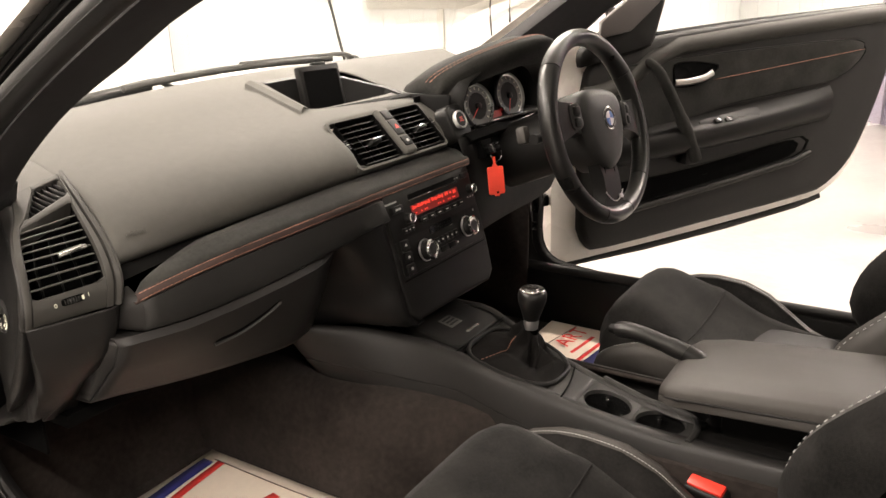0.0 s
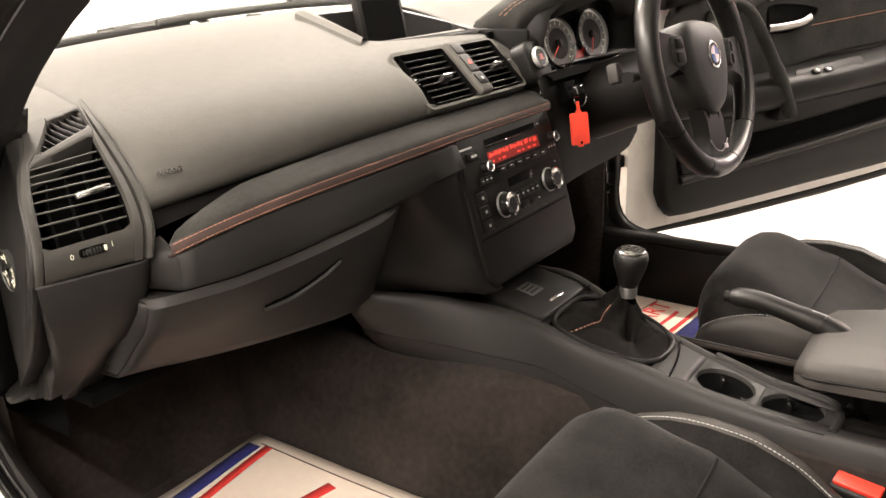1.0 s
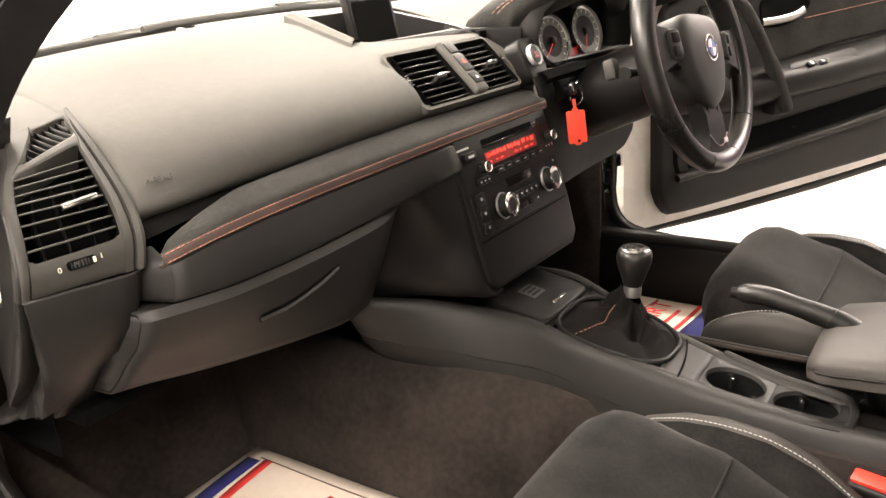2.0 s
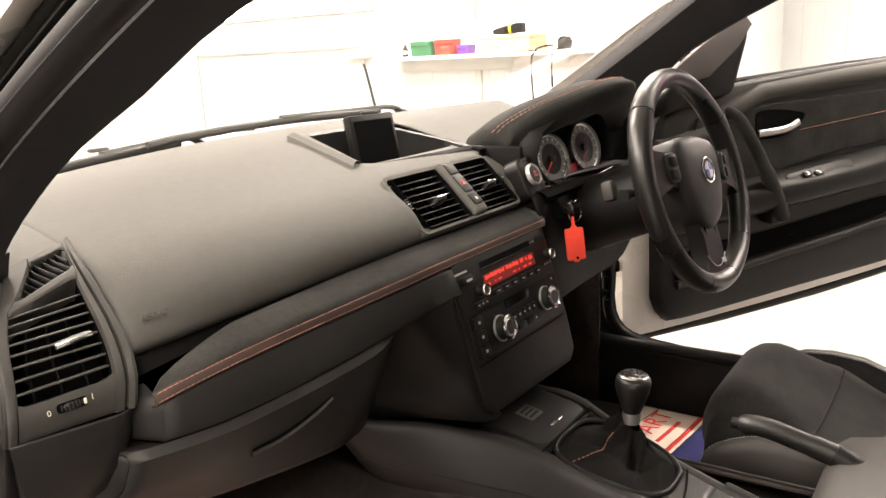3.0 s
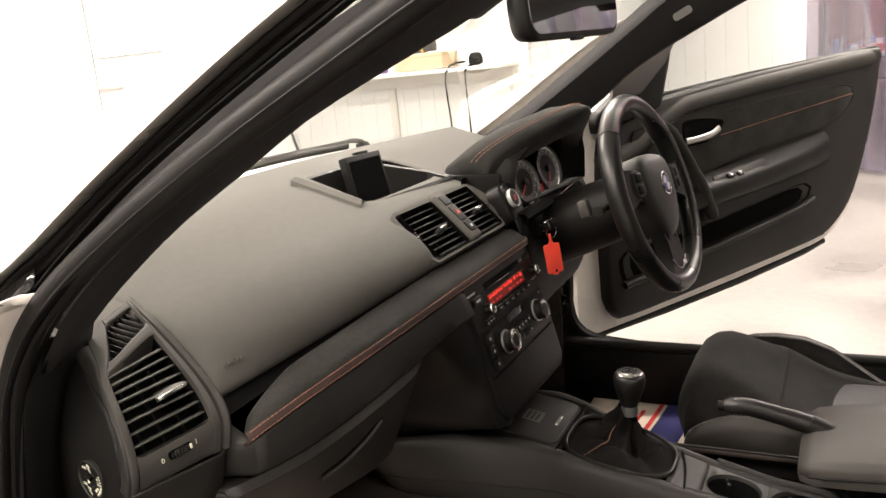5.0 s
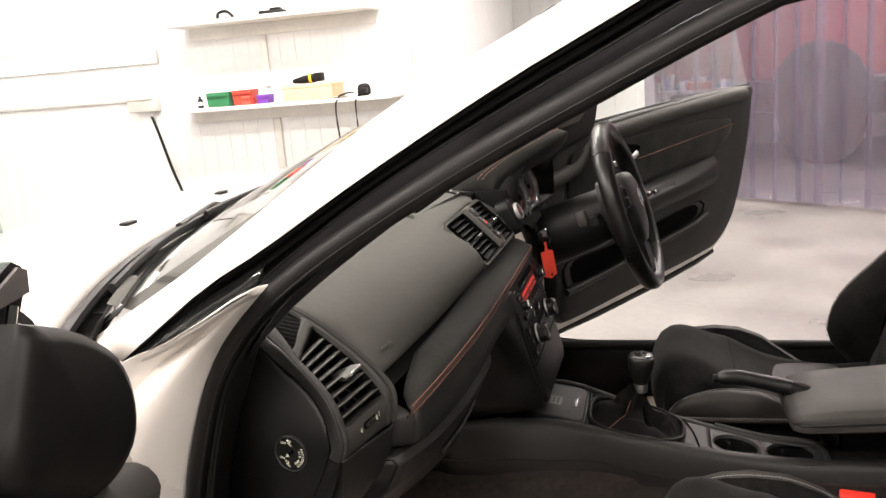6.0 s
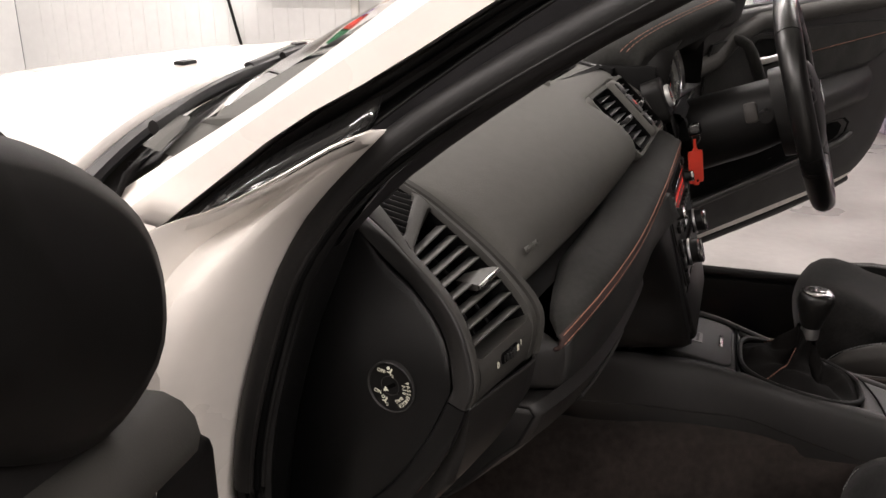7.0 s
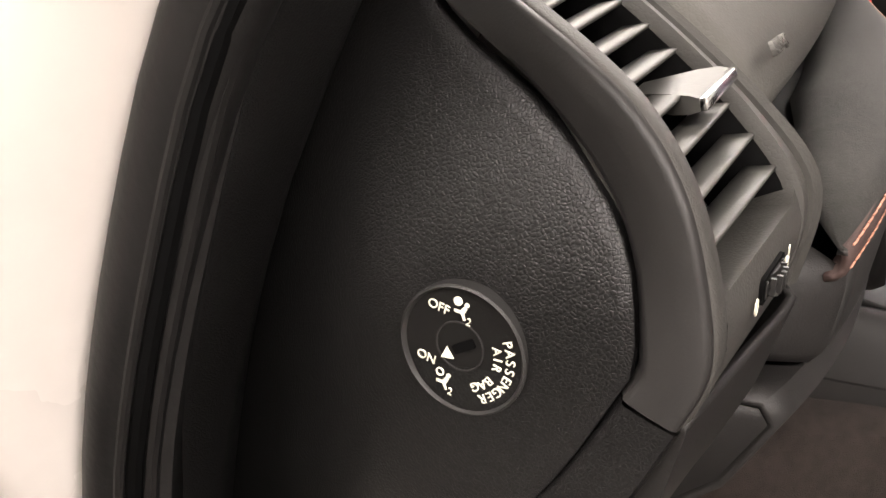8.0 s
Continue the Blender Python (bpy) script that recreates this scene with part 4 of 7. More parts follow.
vent(vm @ at(-0.062, -0.003, 0.001), 0.102, 0.088, 8, (0.012, -0.006), dash)
vent(vm @ at(0.078, -0.003, 0.001), 0.092, 0.088, 8, (0.012, -0.004), dash)
strip = part("switch_strip", rbox(0.032, 0.100, 0.016, 0.006, 3, m=vm @ at(0.011, -0.002, 0.004)), DASH, dash, "switch strip between the vents")
part("switch", rbox(0.022, 0.020, 0.004, 0.002, m=vm @ at(0.011, 0.030, 0.0125)), SMOOTH, strip)
hz = part("hazard_button", rbox(0.022, 0.032, 0.004, 0.002, m=vm @ at(0.011, 0.001, 0.0125)), SMOOTH, strip, "hazard button with red mark")
part("mark", plate([(-0.005, -0.004), (0.005, -0.004), (0, 0.005)], 0.0006, vm @ at(0.011, 0.002, 0.0150)), REDBUTTON, strip, "red triangle")
lk = part("lock_button", rbox(0.022, 0.020, 0.004, 0.002, m=vm @ at(0.011, -0.029, 0.0125)), BLACK, strip)
part("mark", plate(rrect(0.006, 0.005, 0.001), 0.0006, vm @ at(0.011, -0.030, 0.0150)), MARK, strip)
for sx in (-0.122, 0.128):
    part("thumbwheel", turned([(0.009, -0.003), (0.010, 0), (0.009, 0.003)], vm @ at(sx, -0.004, -0.004) @ pose(0, 0, 0, 0, 90, 0), 20), BLACK, dash)
    for k in range(5):
        part("rib", rbox(0.006, 0.0012, 0.002, 0, m=vm @ at(sx, -0.012 + 0.004 * k, 0.0055)), MARK if k == 2 else SMOOTH, dash)

# left end of the dash: curved vent panel between the outer rim and the pad
LRIM = curve_pts([(-0.610, 0.421, 0.896), (-0.629, 0.391, 0.884), (-0.646, 0.370, 0.8755), (-0.659, 0.351, 0.8665), (-0.670, 0.333, 0.855), (-0.677, 0.319, 0.838), (-0.682, 0.310, 0.816), (-0.686, 0.306, 0.796), (-0.686, 0.311, 0.778)], 48)
RRIM = curve_pts([(-0.522, 0.431, 0.910), (-0.535, 0.393, 0.896), (-0.543, 0.360, 0.877), (-0.550, 0.330, 0.857), (-0.558, 0.304, 0.838), (-0.566, 0.286, 0.822), (-0.569, 0.281, 0.807), (-0.572, 0.284, 0.780)], 48)


def pick(c, f):
    if f < 0:
        return c[0] + (c[0] - c[4]) * (-12 * f)
    q = min(f, 1) * 48
    i = min(int(q), 47)
    return c[i].lerp(c[i + 1], q - i)


def end_at(f, g, out=0.0):
    """A place on the curved panel: f from its top to its foot, g from the outer rim to the pad."""
    l, r = pick(LRIM, f), pick(RRIM, f)
    p = l.lerp(r, g)
    t = (pick(LRIM, f + 0.03).lerp(pick(RRIM, f + 0.03), g) - pick(LRIM, f - 0.03).lerp(pick(RRIM, f - 0.03), g)).normalized()
    u = (r - l).normalized()
    n = t.cross(u).normalized()
    if n.y > 0:
        n = -n
    return p + n * out, t, n, u


def end_frame(f, g, out=0.0):
    p, t, n, u = end_at(f, g, out)
    return axes(p, u, n.cross(u))


FF = np.linspace(-0.105, 1, 51)


def g_in(f):
    """Inner edge of the outer rim, which widens round the small upper grille."""
    return 0.105 - 0.03 * max(0, f - 0.3) + 0.265 * max(0.0, min(1.0, (0.31 - f) / 0.36)) ** 1.1


def g_out(f):
    return 0.825 - 0.03 * max(0, f - 0.3) + 0.035 * max(0.0, min(1.0, (0.25 - f) / 0.08))


rows = [[end_at(f, 0.002, -0.0016)[0], end_at(f, 0.008, 0.0002)[0], end_at(f, 0.026, 0.0010)[0], end_at(f, g_in(f) - 0.02, 0.0012)[0], end_at(f, g_in(f), -0.0012)[0], end_at(f, g_in(f) + 0.004, -0.030)[0]] for f in FF]
endp = part("end_vent_panel", loft(rows), ENDP, dash, "curved grey surround of the end vent", angle=50)
# inner wall split from the cheek and blackened to paint the vent's shade
rows = [[end_at(f, g_out(f) - 0.012, -0.030)[0], end_at(f, g_out(f) - 0.006, -0.0040)[0]] for f in FF]
thick(part("vent_wall", loft(rows), VOID, dash, "inner wall of the end vent, shade painted black"), 0.001)
rows = [[end_at(f, g_out(f) - 0.004, -0.0045)[0], end_at(f, g_out(f), -0.001)[0], end_at(f, g_out(f) + 0.012, 0.0012)[0], end_at(f, 0.885, 0.001)[0], end_at(f, 0.893, -0.004)[0], end_at(f, 0.908, -0.005)[0], end_at(f, 0.916, 0.002)[0], end_at(f, 0.955, 0.004)[0], end_at(f, 0.99, 0.001)[0], end_at(f, 1.03, -0.014)[0]] for f in FF]
part("end_vent_cheek", loft(rows), ENDP, dash, "grey cheek beside the end vent", angle=50)


def end_bar(name, f0, f1, slant=0.0, out=0.0008, bump=0.0):
    rws = []
    for k in range(9):
        f = f0 + (f1 - f0) * min(max((k - 1) / 6, 0), 1)
        o = out - (0.030 if k in (0, 8) else 0.0015 if k in (1, 7) else 0)
        row = []
        for h in np.linspace(0, 1, 13):
            fm = f + slant * h + bump * math.sin(math.pi * h)
            g = g_in(fm) - 0.004 + (g_out(fm) - g_in(fm) + 0.008) * h
            corner = 0.02 * max(0, 1 - min(h, 1 - h) / 0.08) * (-1 if k < 2 else 1 if k > 6 else 0)
            row.append(end_at(fm + corner, g, o)[0])
        rws.append(row)
    return part(name, loft(rws), ENDP, dash, angle=50)


end_bar("cross_bar", 0.238, 0.318, slant=-0.098, bump=-0.012)
end_bar("foot_plate", 0.835, 1.02)
end_bar("head_plate", -0.105, -0.052, bump=0.004)
# near-black backing paints the depth shade behind the slats
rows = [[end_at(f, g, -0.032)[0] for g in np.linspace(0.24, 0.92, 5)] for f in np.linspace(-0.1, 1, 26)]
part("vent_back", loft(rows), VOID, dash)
# upper grille: thin diagonal slats
for k in range(9):
    c = -0.63 + 0.082 * k
    gs = [g for g in np.linspace(0.12, 0.87, 40) if g_in(c + 0.8 * g) - 0.01 < g < g_out(c + 0.8 * g) + 0.01 and -0.06 < c + 0.8 * g < 0.245 - 0.11 * (g - 0.12)]
    if len(gs) > 3:
        thick(part("slat", loft([[end_at(c + 0.8 * g, g, -0.0030)[0], end_at(c + 0.8 * g + 0.006, g, -0.016)[0]] for g in gs]), BLACK, endp), 0.0010)
INTO = Vector((0.24, 0.95, -0.20))
for k in range(8):
    f = 0.335 + 0.0625 * k
    gs = np.linspace(g_in(f) - 0.006, g_out(f) - 0.020, 9)
    front = [end_at(f, g, -0.0022)[0] for g in gs]
    thick(part("slat", loft([[q, q + INTO * 0.0012 + Vector((0, 0, 0.0004)), q + INTO * 0.0105] for q in front]), SLAT, endp), 0.0016, -1.0)
for g in (0.26, 0.46, 0.66):
    rws = [[end_at(f, g, o)[0] for o in (-0.0265, -0.031)] for f in np.linspace(0.33, 0.83, 14)]
    thick(part("vane", loft(rws), BLACK, endp), 0.0016)
# pad between the end vent and the windscreen pillar
rows = []
for g in np.linspace(-0.45, 0.93, 13):
    a, b = end_at(-0.100, g)[0], end_at(-0.112, g)[0]
    yf = screen_y(b.x) + 0.03
    h = yf - b.y
    rows.append([a + Vector((0, 0, -0.004)), a + Vector((0, 0, 0.0002)), b + Vector((0, 0.003, 0.0010)), Vector((b.x, b.y + h * 0.2, b.z + 0.0125)), Vector((b.x, b.y + h * 0.5, b.z + 0.027)), Vector((b.x, yf, screen_z(b.x) + 0.001))])
part("corner_pad", loft(rows), DASH, dash, "dark grey grained pad at the pillar", angle=60)
# tab: a wedge-shaped paddle with a chrome edge
t0, t1 = Vector((-0.622, 0.322, 0.849)), Vector((-0.588, 0.316, 0.853))
tu = (t1 - t0).normalized()
tn = tu.cross(INTO).normalized()
rows = []
for back, shrink, up, down in ((0.0, 0.0, 0.0018, -0.0022), (0.003, 0.0002, 0.0026, -0.0032), (0.010, 0.003, 0.0026, -0.0040), (0.018, 0.007, 0.0020, -0.0036), (0.026, 0.010, 0.0012, -0.0020)):
    c0, c1 = t0 + INTO * back + tu * shrink, t1 + INTO * back - tu * shrink
    rows.append([c0 + tn * up, c1 + tn * up, c1 + tn * down, c0 + tn * down])
part("tab", loft(rows, close_v=True, cap=True), SLAT, endp, "grey wedge-shaped vent tab", angle=50)
tm = axes((t0 + t1) / 2 - INTO * 0.0012, tu, tn)
part("vent_tip", rbox(0.0350, 0.0046, 0.0030, 0.0012, 2, m=tm @ at(0, -0.0002, 0)), CHROME, endp, "chrome tip")
wf = end_frame(0.888, 0.465, 0.001)
part("wheel_slot", plate(rrect(0.027, 0.0085, 0.003), 0.002, wf @ at(0, 0, 0.0008)), VOID, endp)
part("thumbwheel", turned([(0.0145, -0.0032), (0.0160, 0), (0.0145, 0.0032)], wf @ at(0, 0, -0.0125) @ pose(0, 0, 0, 90, 0, 0), 24), BLACK, endp, "ribbed vent thumbwheel")
for k in range(9):
    a = radians(-48 + 12 * k)
    part("rib", rbox(0.0013, 0.0055, 0.0016, 0, m=wf @ at(0.016 * math.sin(a), 0, -0.0125 + 0.0160 * math.cos(a))), SMOOTH, endp)
part("mark", rbox(0.0028, 0.0055, 0.0010, 0.0004, 1, m=wf @ at(0.0115, 0, 0.0018)), LEGEND, endp)
lettering("0", 0.0075, wf @ at(-0.0205, -0.001, 0.0010), LEGEND, endp, "printed zero")
lettering("1", 0.0075, wf @ at(0.0185, 0.001, 0.0010), LEGEND, endp, "printed one")

# end cap of the dash with the passenger airbag switch
CAPO = [(0.398, 0.893), (0.382, 0.873), (0.360, 0.857), (0.341, 0.837), (0.330, 0.816), (0.325, 0.788), (0.327, 0.779), (0.347, 0.736), (0.380, 0.690), (0.43, 0.650), (0.490, 0.655), (0.487, 0.70), (0.472, 0.777), (0.447, 0.836), (0.420, 0.884)]
XC = -0.672
outl = [(p.y, p.z) for p in curve_pts([(0, *p) for p in CAPO + CAPO[:1]], 60)][:-1]
cx_, cz_ = 0.385, 0.770


def cap_pt(y, z, d=0.0):
    """A place on the end cap, which leans in towards its top and its front."""
    x = XC + 0.17 * (y - 0.3765) + 0.25 * (z - 0.805 + math.sqrt((z - 0.805) ** 2 + 0.0010)) - 0.004
    x += 0.42 * (y - 0.417 + math.sqrt((y - 0.417) ** 2 + 0.0001))
    k = (x + 0.876) / (XC + 0.876)
    return Vector((x + d, 0.309 + (y - 0.309) * k, 0.903 + (z - 0.903) * k))


rows = [[cap_pt(cx_ + (a - cx_) * k, cz_ + (b - cz_) * k, d) for a, b in outl] for k, d in ((1.0, 0.006), (0.995, 0.0006), (0.985, -0.0008), (0.92, -0.0014), (0.75, -0.002), (0.5, -0.0022), (0.25, -0.0022), (0.02, -0.0022))]
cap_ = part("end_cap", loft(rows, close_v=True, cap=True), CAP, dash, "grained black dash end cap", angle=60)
# band between the cap and the vent panel
rows = []
CAPI = [(0.404, 0.896), (0.380, 0.876), (0.358, 0.859), (0.339, 0.838), (0.3285, 0.816), (0.3235, 0.789), (0.324, 0.783), (0.3275, 0.776)]
b_ = curve_pts([(0, *p) for p in CAPI], 48)
for q, r in zip(LRIM, b_):
    c = cap_pt(r.y, r.z)
    o = Vector((-0.0032, 0, 0))
    rows.append([q + Vector((0.010, -0.001, 0.001)), q + o * 0.15, q.lerp(c, 0.06) + o * 0.7, q.lerp(c, 0.14) + o, q.lerp(c, 0.5) + o * 1.1, q.lerp(c, 0.9) + o, c + o * 0.8, c + o * 0.3, c + Vector((0.004, 0.002, 0))])
part("end_rim", loft(rows), RIM, dash, "smooth black rim round the end cap", angle=60)
# lower part of the rim, below a seam
up_ = curve_pts([(-0.686, 0.3108, 0.7765), (-0.6845, 0.328, 0.735), (-0.680, 0.360, 0.686), (-0.672, 0.405, 0.645)], 24)
in_ = curve_pts([(0, 0.3275, 0.7745), (0, 0.347, 0.736), (0, 0.380, 0.690), (0, 0.428, 0.651)], 24)
rows = []
for q, r in zip(up_, in_):
    c = cap_pt(r.y, r.z)
    rows.append([q + Vector((0.070, 0.010, 0.0)), q + Vector((0.004, -0.0005, 0)), q, q.lerp(c, 0.08) + o * 0.7, q.lerp(c, 0.5) + o, q.lerp(c, 0.9) + o, c + o * 0.8, c + o * 0.3, c + Vector((0.004, 0.002, 0))])
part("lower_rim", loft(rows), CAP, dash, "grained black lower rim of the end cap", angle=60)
# grained trim between the cap and the door seal
rows = []
for zz in np.linspace(0.925, 0.60, 34):
    ye = 0.4205 + 0.43 * (0.874 - zz) - 0.55 * max(0.0, 0.814 - zz) ** 2 - 0.08 * max(0.0, 0.815 - zz)
    yo = ye + 0.0035 + 0.05 * max(0.0, zz - 0.82)
    rows.append([Vector((-0.600, ye + 0.016, zz)), Vector((-0.6445, ye + 0.0030, zz)), Vector((-0.6490, ye, zz)), Vector((-0.6540, ye - 0.0004, zz)), Vector((-0.6700, (ye + yo) / 2 + 0.0004, zz)), Vector((-0.6850, yo, zz)), Vector((-0.6875, yo + 0.0015, zz)), Vector((-0.6800, yo + 0.004, zz))])
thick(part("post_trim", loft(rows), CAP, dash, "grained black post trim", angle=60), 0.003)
# switch
sm = axes(cap_pt(0.3750, 0.7807, -0.0030), (-0.17, -1.0, 0.0), (0, 0, 1)) @ Matrix.Diagonal((0.92, 0.92, 1, 1))
sw = part("airbag_switch", turned([(0.0228, -0.004), (0.0230, 0.0008), (0.0222, 0.0014), (0.0214, 0.0004), (0.0212, -0.0008)], sm, 48), SMOOTH, dash, "round black airbag switch")
part("dial", turned([(0.0213, -0.003), (0.0213, -0.0004), (0.001, -0.0003)], sm, 48), BLACK, sw)
part("lock_ring", ring_plate([(0.0088 * math.cos(a), 0.0088 * math.sin(a)) for a in np.linspace(0, 2 * math.pi, 33)[:-1]], [(0.0083 * math.cos(a), 0.0083 * math.sin(a)) for a in np.linspace(0, 2 * math.pi, 33)[:-1]], 0.001, sm @ at(-0.001, 0.001, 0.0002)), SMOOTH, sw)
part("key_slot", plate(rrect(0.0085, 0.0032, 0.0006), 0.001, sm @ at(0.0006, 0.0015, 0.0004) @ pose(0, 0, 0, 0, 0, 33)), VOID, sw)
part("arrow", plate([(-0.0026, -0.0016), (0.0022, -0.0016), (0.0, 0.0026)], 0.0004, sm @ at(-0.0050, -0.0026, 0.0006) @ pose(0, 0, 0, 0, 0, 8)), LEGEND, sw)
lettering("OFF", 0.0046, sm @ at(-0.0090, 0.0132, 0.0003) @ pose(0, 0, 0, 0, 0, -10), LEGEND, sw, "pale printed word")
lettering("ON", 0.0046, sm @ at(-0.0130, -0.0064, 0.0003) @ pose(0, 0, 0, 0, 0, -10), LEGEND, sw, "pale printed word")


def arc_word(word, r, a0, step, size):
    for k, ch in enumerate(word):
        if ch == " ":
            continue
        a = radians(a0 - step * k)
        lettering(ch, size, sm @ at(r * math.cos(a), r * math.sin(a), 0.0003) @ pose(0, 0, 0, 0, 0, math.degrees(a) - 90), LEGEND, sw)


arc_word("PASSENGER", 0.0172, 24, 10.6, 0.0046)
arc_word("AIR BAG", 0.0128, 16, 13.5, 0.0044)
for ox, oy, bag in ((-0.0010, 0.0146, True), (-0.0066, -0.0128, False)):
    m = sm @ at(ox, oy, 0.0004) @ pose(0, 0, 0, 0, 0, -12) @ Matrix.Diagonal((0.72, 0.72, 1, 1))
    bm = plate([(0.0012 * math.cos(a) + 0.0024, 0.0012 * math.sin(a) + 0.0030) for a in np.linspace(0, 2 * math.pi, 13)[:-1]], 0.0003, m)
    part("pictogram", bm, LEGEND, sw)
    part("pictogram", plate([(0.0012, 0.0018), (0.0030, 0.0012), (0.0022, -0.0020), (0.0036, -0.0044), (0.0026, -0.0048), (0.0006, -0.0022), (-0.0028, -0.0026), (-0.0030, -0.0014), (0.0, -0.0008)], 0.0003, m), LEGEND, sw)
    ring = [(0.0022 * math.cos(a) - 0.0022, 0.0022 * math.sin(a) + 0.0030) for a in np.linspace(0, 2 * math.pi, 17)[:-1]]
    if bag:
        part("pictogram", plate(ring, 0.0003, m), LEGEND, sw)
    else:
        part("pictogram", ring_plate(ring, [(0.0014 * math.cos(a) - 0.0022, 0.0014 * math.sin(a) + 0.0030) for a in np.linspace(0, 2 * math.pi, 17)[:-1]], 0.0003, m), LEGEND, sw)
    lettering("2", 0.0052, m @ at(0.0052, -0.0044, 0), LEGEND, sw)

# lower left end of the dash
rows = []
for zz, yb, xo in ((0.779, 0.3075, -0.689), (0.776, 0.3075, -0.6895), (0.74, 0.313, -0.685), (0.70, 0.327, -0.676), (0.66, 0.352, -0.668), (0.62, 0.392, -0.655), (0.60, 0.44, -0.64)):
    rows.append(curve_pts([(-0.610, 0.50, zz), (-0.640, yb + 0.07, zz), (-0.660, yb + 0.028, zz), (xo + 0.010, yb + 0.014, zz), (xo + 0.003, yb + 0.003, zz), (xo + 0.025, yb - 0.004, zz), (-0.625, yb - 0.016, zz), (-0.590, yb - 0.026, zz), (-0.578, yb - 0.022, zz), (-0.574, yb + 0.02, zz)], 26))
for r in rows:
    for p in r:
        g = min(1.0, max(0.0, (p.x + 0.668) / 0.085)) * min(1.0, max(0.0, (0.40 - p.y) / 0.03))
        p.z += (0.779 - p.z) * 0.28 * g
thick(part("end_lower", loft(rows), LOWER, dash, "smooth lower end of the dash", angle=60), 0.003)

# suede trim strip with two rows of stitches
def strip_y(x):
    f = max(0.0, -x - 0.129) / 0.444
    return 0.2165 + 0.011 * f + 0.0405 * f ** 4


def strip_z(x):
    f = max(0.0, -x - 0.129) / 0.444
    return 0.824 - 0.0105 * f - 0.0255 * f ** 5


sx_ = list(np.linspace(-0.566, 0.158, 40))
rows = []
for x in sx_:
    w = (0.84 + 0.16 * min(1, (x + 0.566) / 0.30)) * min(1.0, max(0.006, (x + 0.566) / 0.11)) ** 0.5
    e1 = min(1.0, max(0.05, (x + 0.566) / 0.03))
    yb, zb = strip_y(x), strip_z(x)
    rows.append([Vector((x, yb + 0.060 * w, zb + 0.010 * w)), Vector((x, yb + 0.046 * w, zb + 0.0185 * w)), Vector((x, yb + 0.028 * w, zb + 0.0150 * w + 0.0015 * e1)), Vector((x, yb + 0.010 * e1, zb + 0.0080 * e1)), Vector((x, yb + 0.0005, zb + 0.002 * e1)), Vector((x, yb, zb - 0.002))])
thick(part("trim_strip", loft(rows), SUEDE, dash, "dark grey suede trim strip", angle=60), 0.004)
# added near-black sheet: paints the shade under the pad's lower roll
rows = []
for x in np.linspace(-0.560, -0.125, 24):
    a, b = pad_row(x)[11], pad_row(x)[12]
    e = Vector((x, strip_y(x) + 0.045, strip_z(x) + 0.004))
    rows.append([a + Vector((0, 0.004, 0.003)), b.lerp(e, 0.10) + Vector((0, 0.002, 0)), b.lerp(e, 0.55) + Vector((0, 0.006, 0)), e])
part("pad_shade", loft(rows), DARKP, dash, "added sheet between the pad and the trim strip, shade painted black", angle=60)
rows = []
for x in sx_:
    yb, zb = strip_y(x), strip_z(x)
    rows.append([Vector((x, yb + 0.0010, zb + 0.0022)), Vector((x, yb - 0.0010, zb - 0.003)), Vector((x, yb - 0.0010, zb - 0.0092)), Vector((x, yb + 0.002, zb - 0.0125)), Vector((x, yb + 0.006, zb - 0.0135))])
thick(part("trim_edge", loft(rows), REDLEATHER, dash, "brown-red leather edge of the trim"), 0.003)
bm = bmesh.new()
rnd = random.Random(7)
for rowi, (oy, oz) in enumerate(((-0.0002, 0.0006), (-0.0009, -0.0085))):
    x = -0.563
    while x < 0.150:
        x2 = x + 0.0036
        a = Vector((x, strip_y(x) + oy, strip_z(x) + oz))
        b = Vector((x2, strip_y(x2) + oy - 0.0003, strip_z(x2) + oz + 0.0004))
        add(bm, tube([a, (a + b) / 2 + Vector((0, -0.0003, 0.0002)), b], 0.00042, 5))
        x += 0.0052
part("stitching", bm, STITCH, dash, "two rows of orange stitches")["kind"] = "stuff"

# fascia under the trim and glove box
rows = []
for x in np.linspace(-0.560, -0.128, 26):
    yb, zb = strip_y(x) + 0.001, strip_z(x) - 0.0135
    zl = 0.739 + 0.023 * max(0, (x + 0.50)) / 0.37 + (0.012 * max(0, (x + 0.30) / 0.17) ** 2)
    meet = max(0.0, 1 - (-0.128 - x) / 0.13) ** 2
    m1, m2 = 0.012 * meet, 0.022 * meet
    rows.append([Vector((x, yb + 0.006, zb + 0.002)), Vector((x, yb - 0.001 - m1 * 0.5, zb)), Vector((x, yb - 0.001 - m1, zb * 0.6 + zl * 0.4)), Vector((x, yb + 0.001 - m2, zl + 0.006)), Vector((x, yb + 0.005 - m2 * 0.8, zl)), Vector((x, yb + 0.04, zl - 0.004))])
thick(part("fascia", loft(rows), SMOOTH, dash, "dark grey fascia under the trim", angle=50), 0.003)
ye, ze = strip_y(-0.560) + 0.001, strip_z(-0.560) - 0.0135
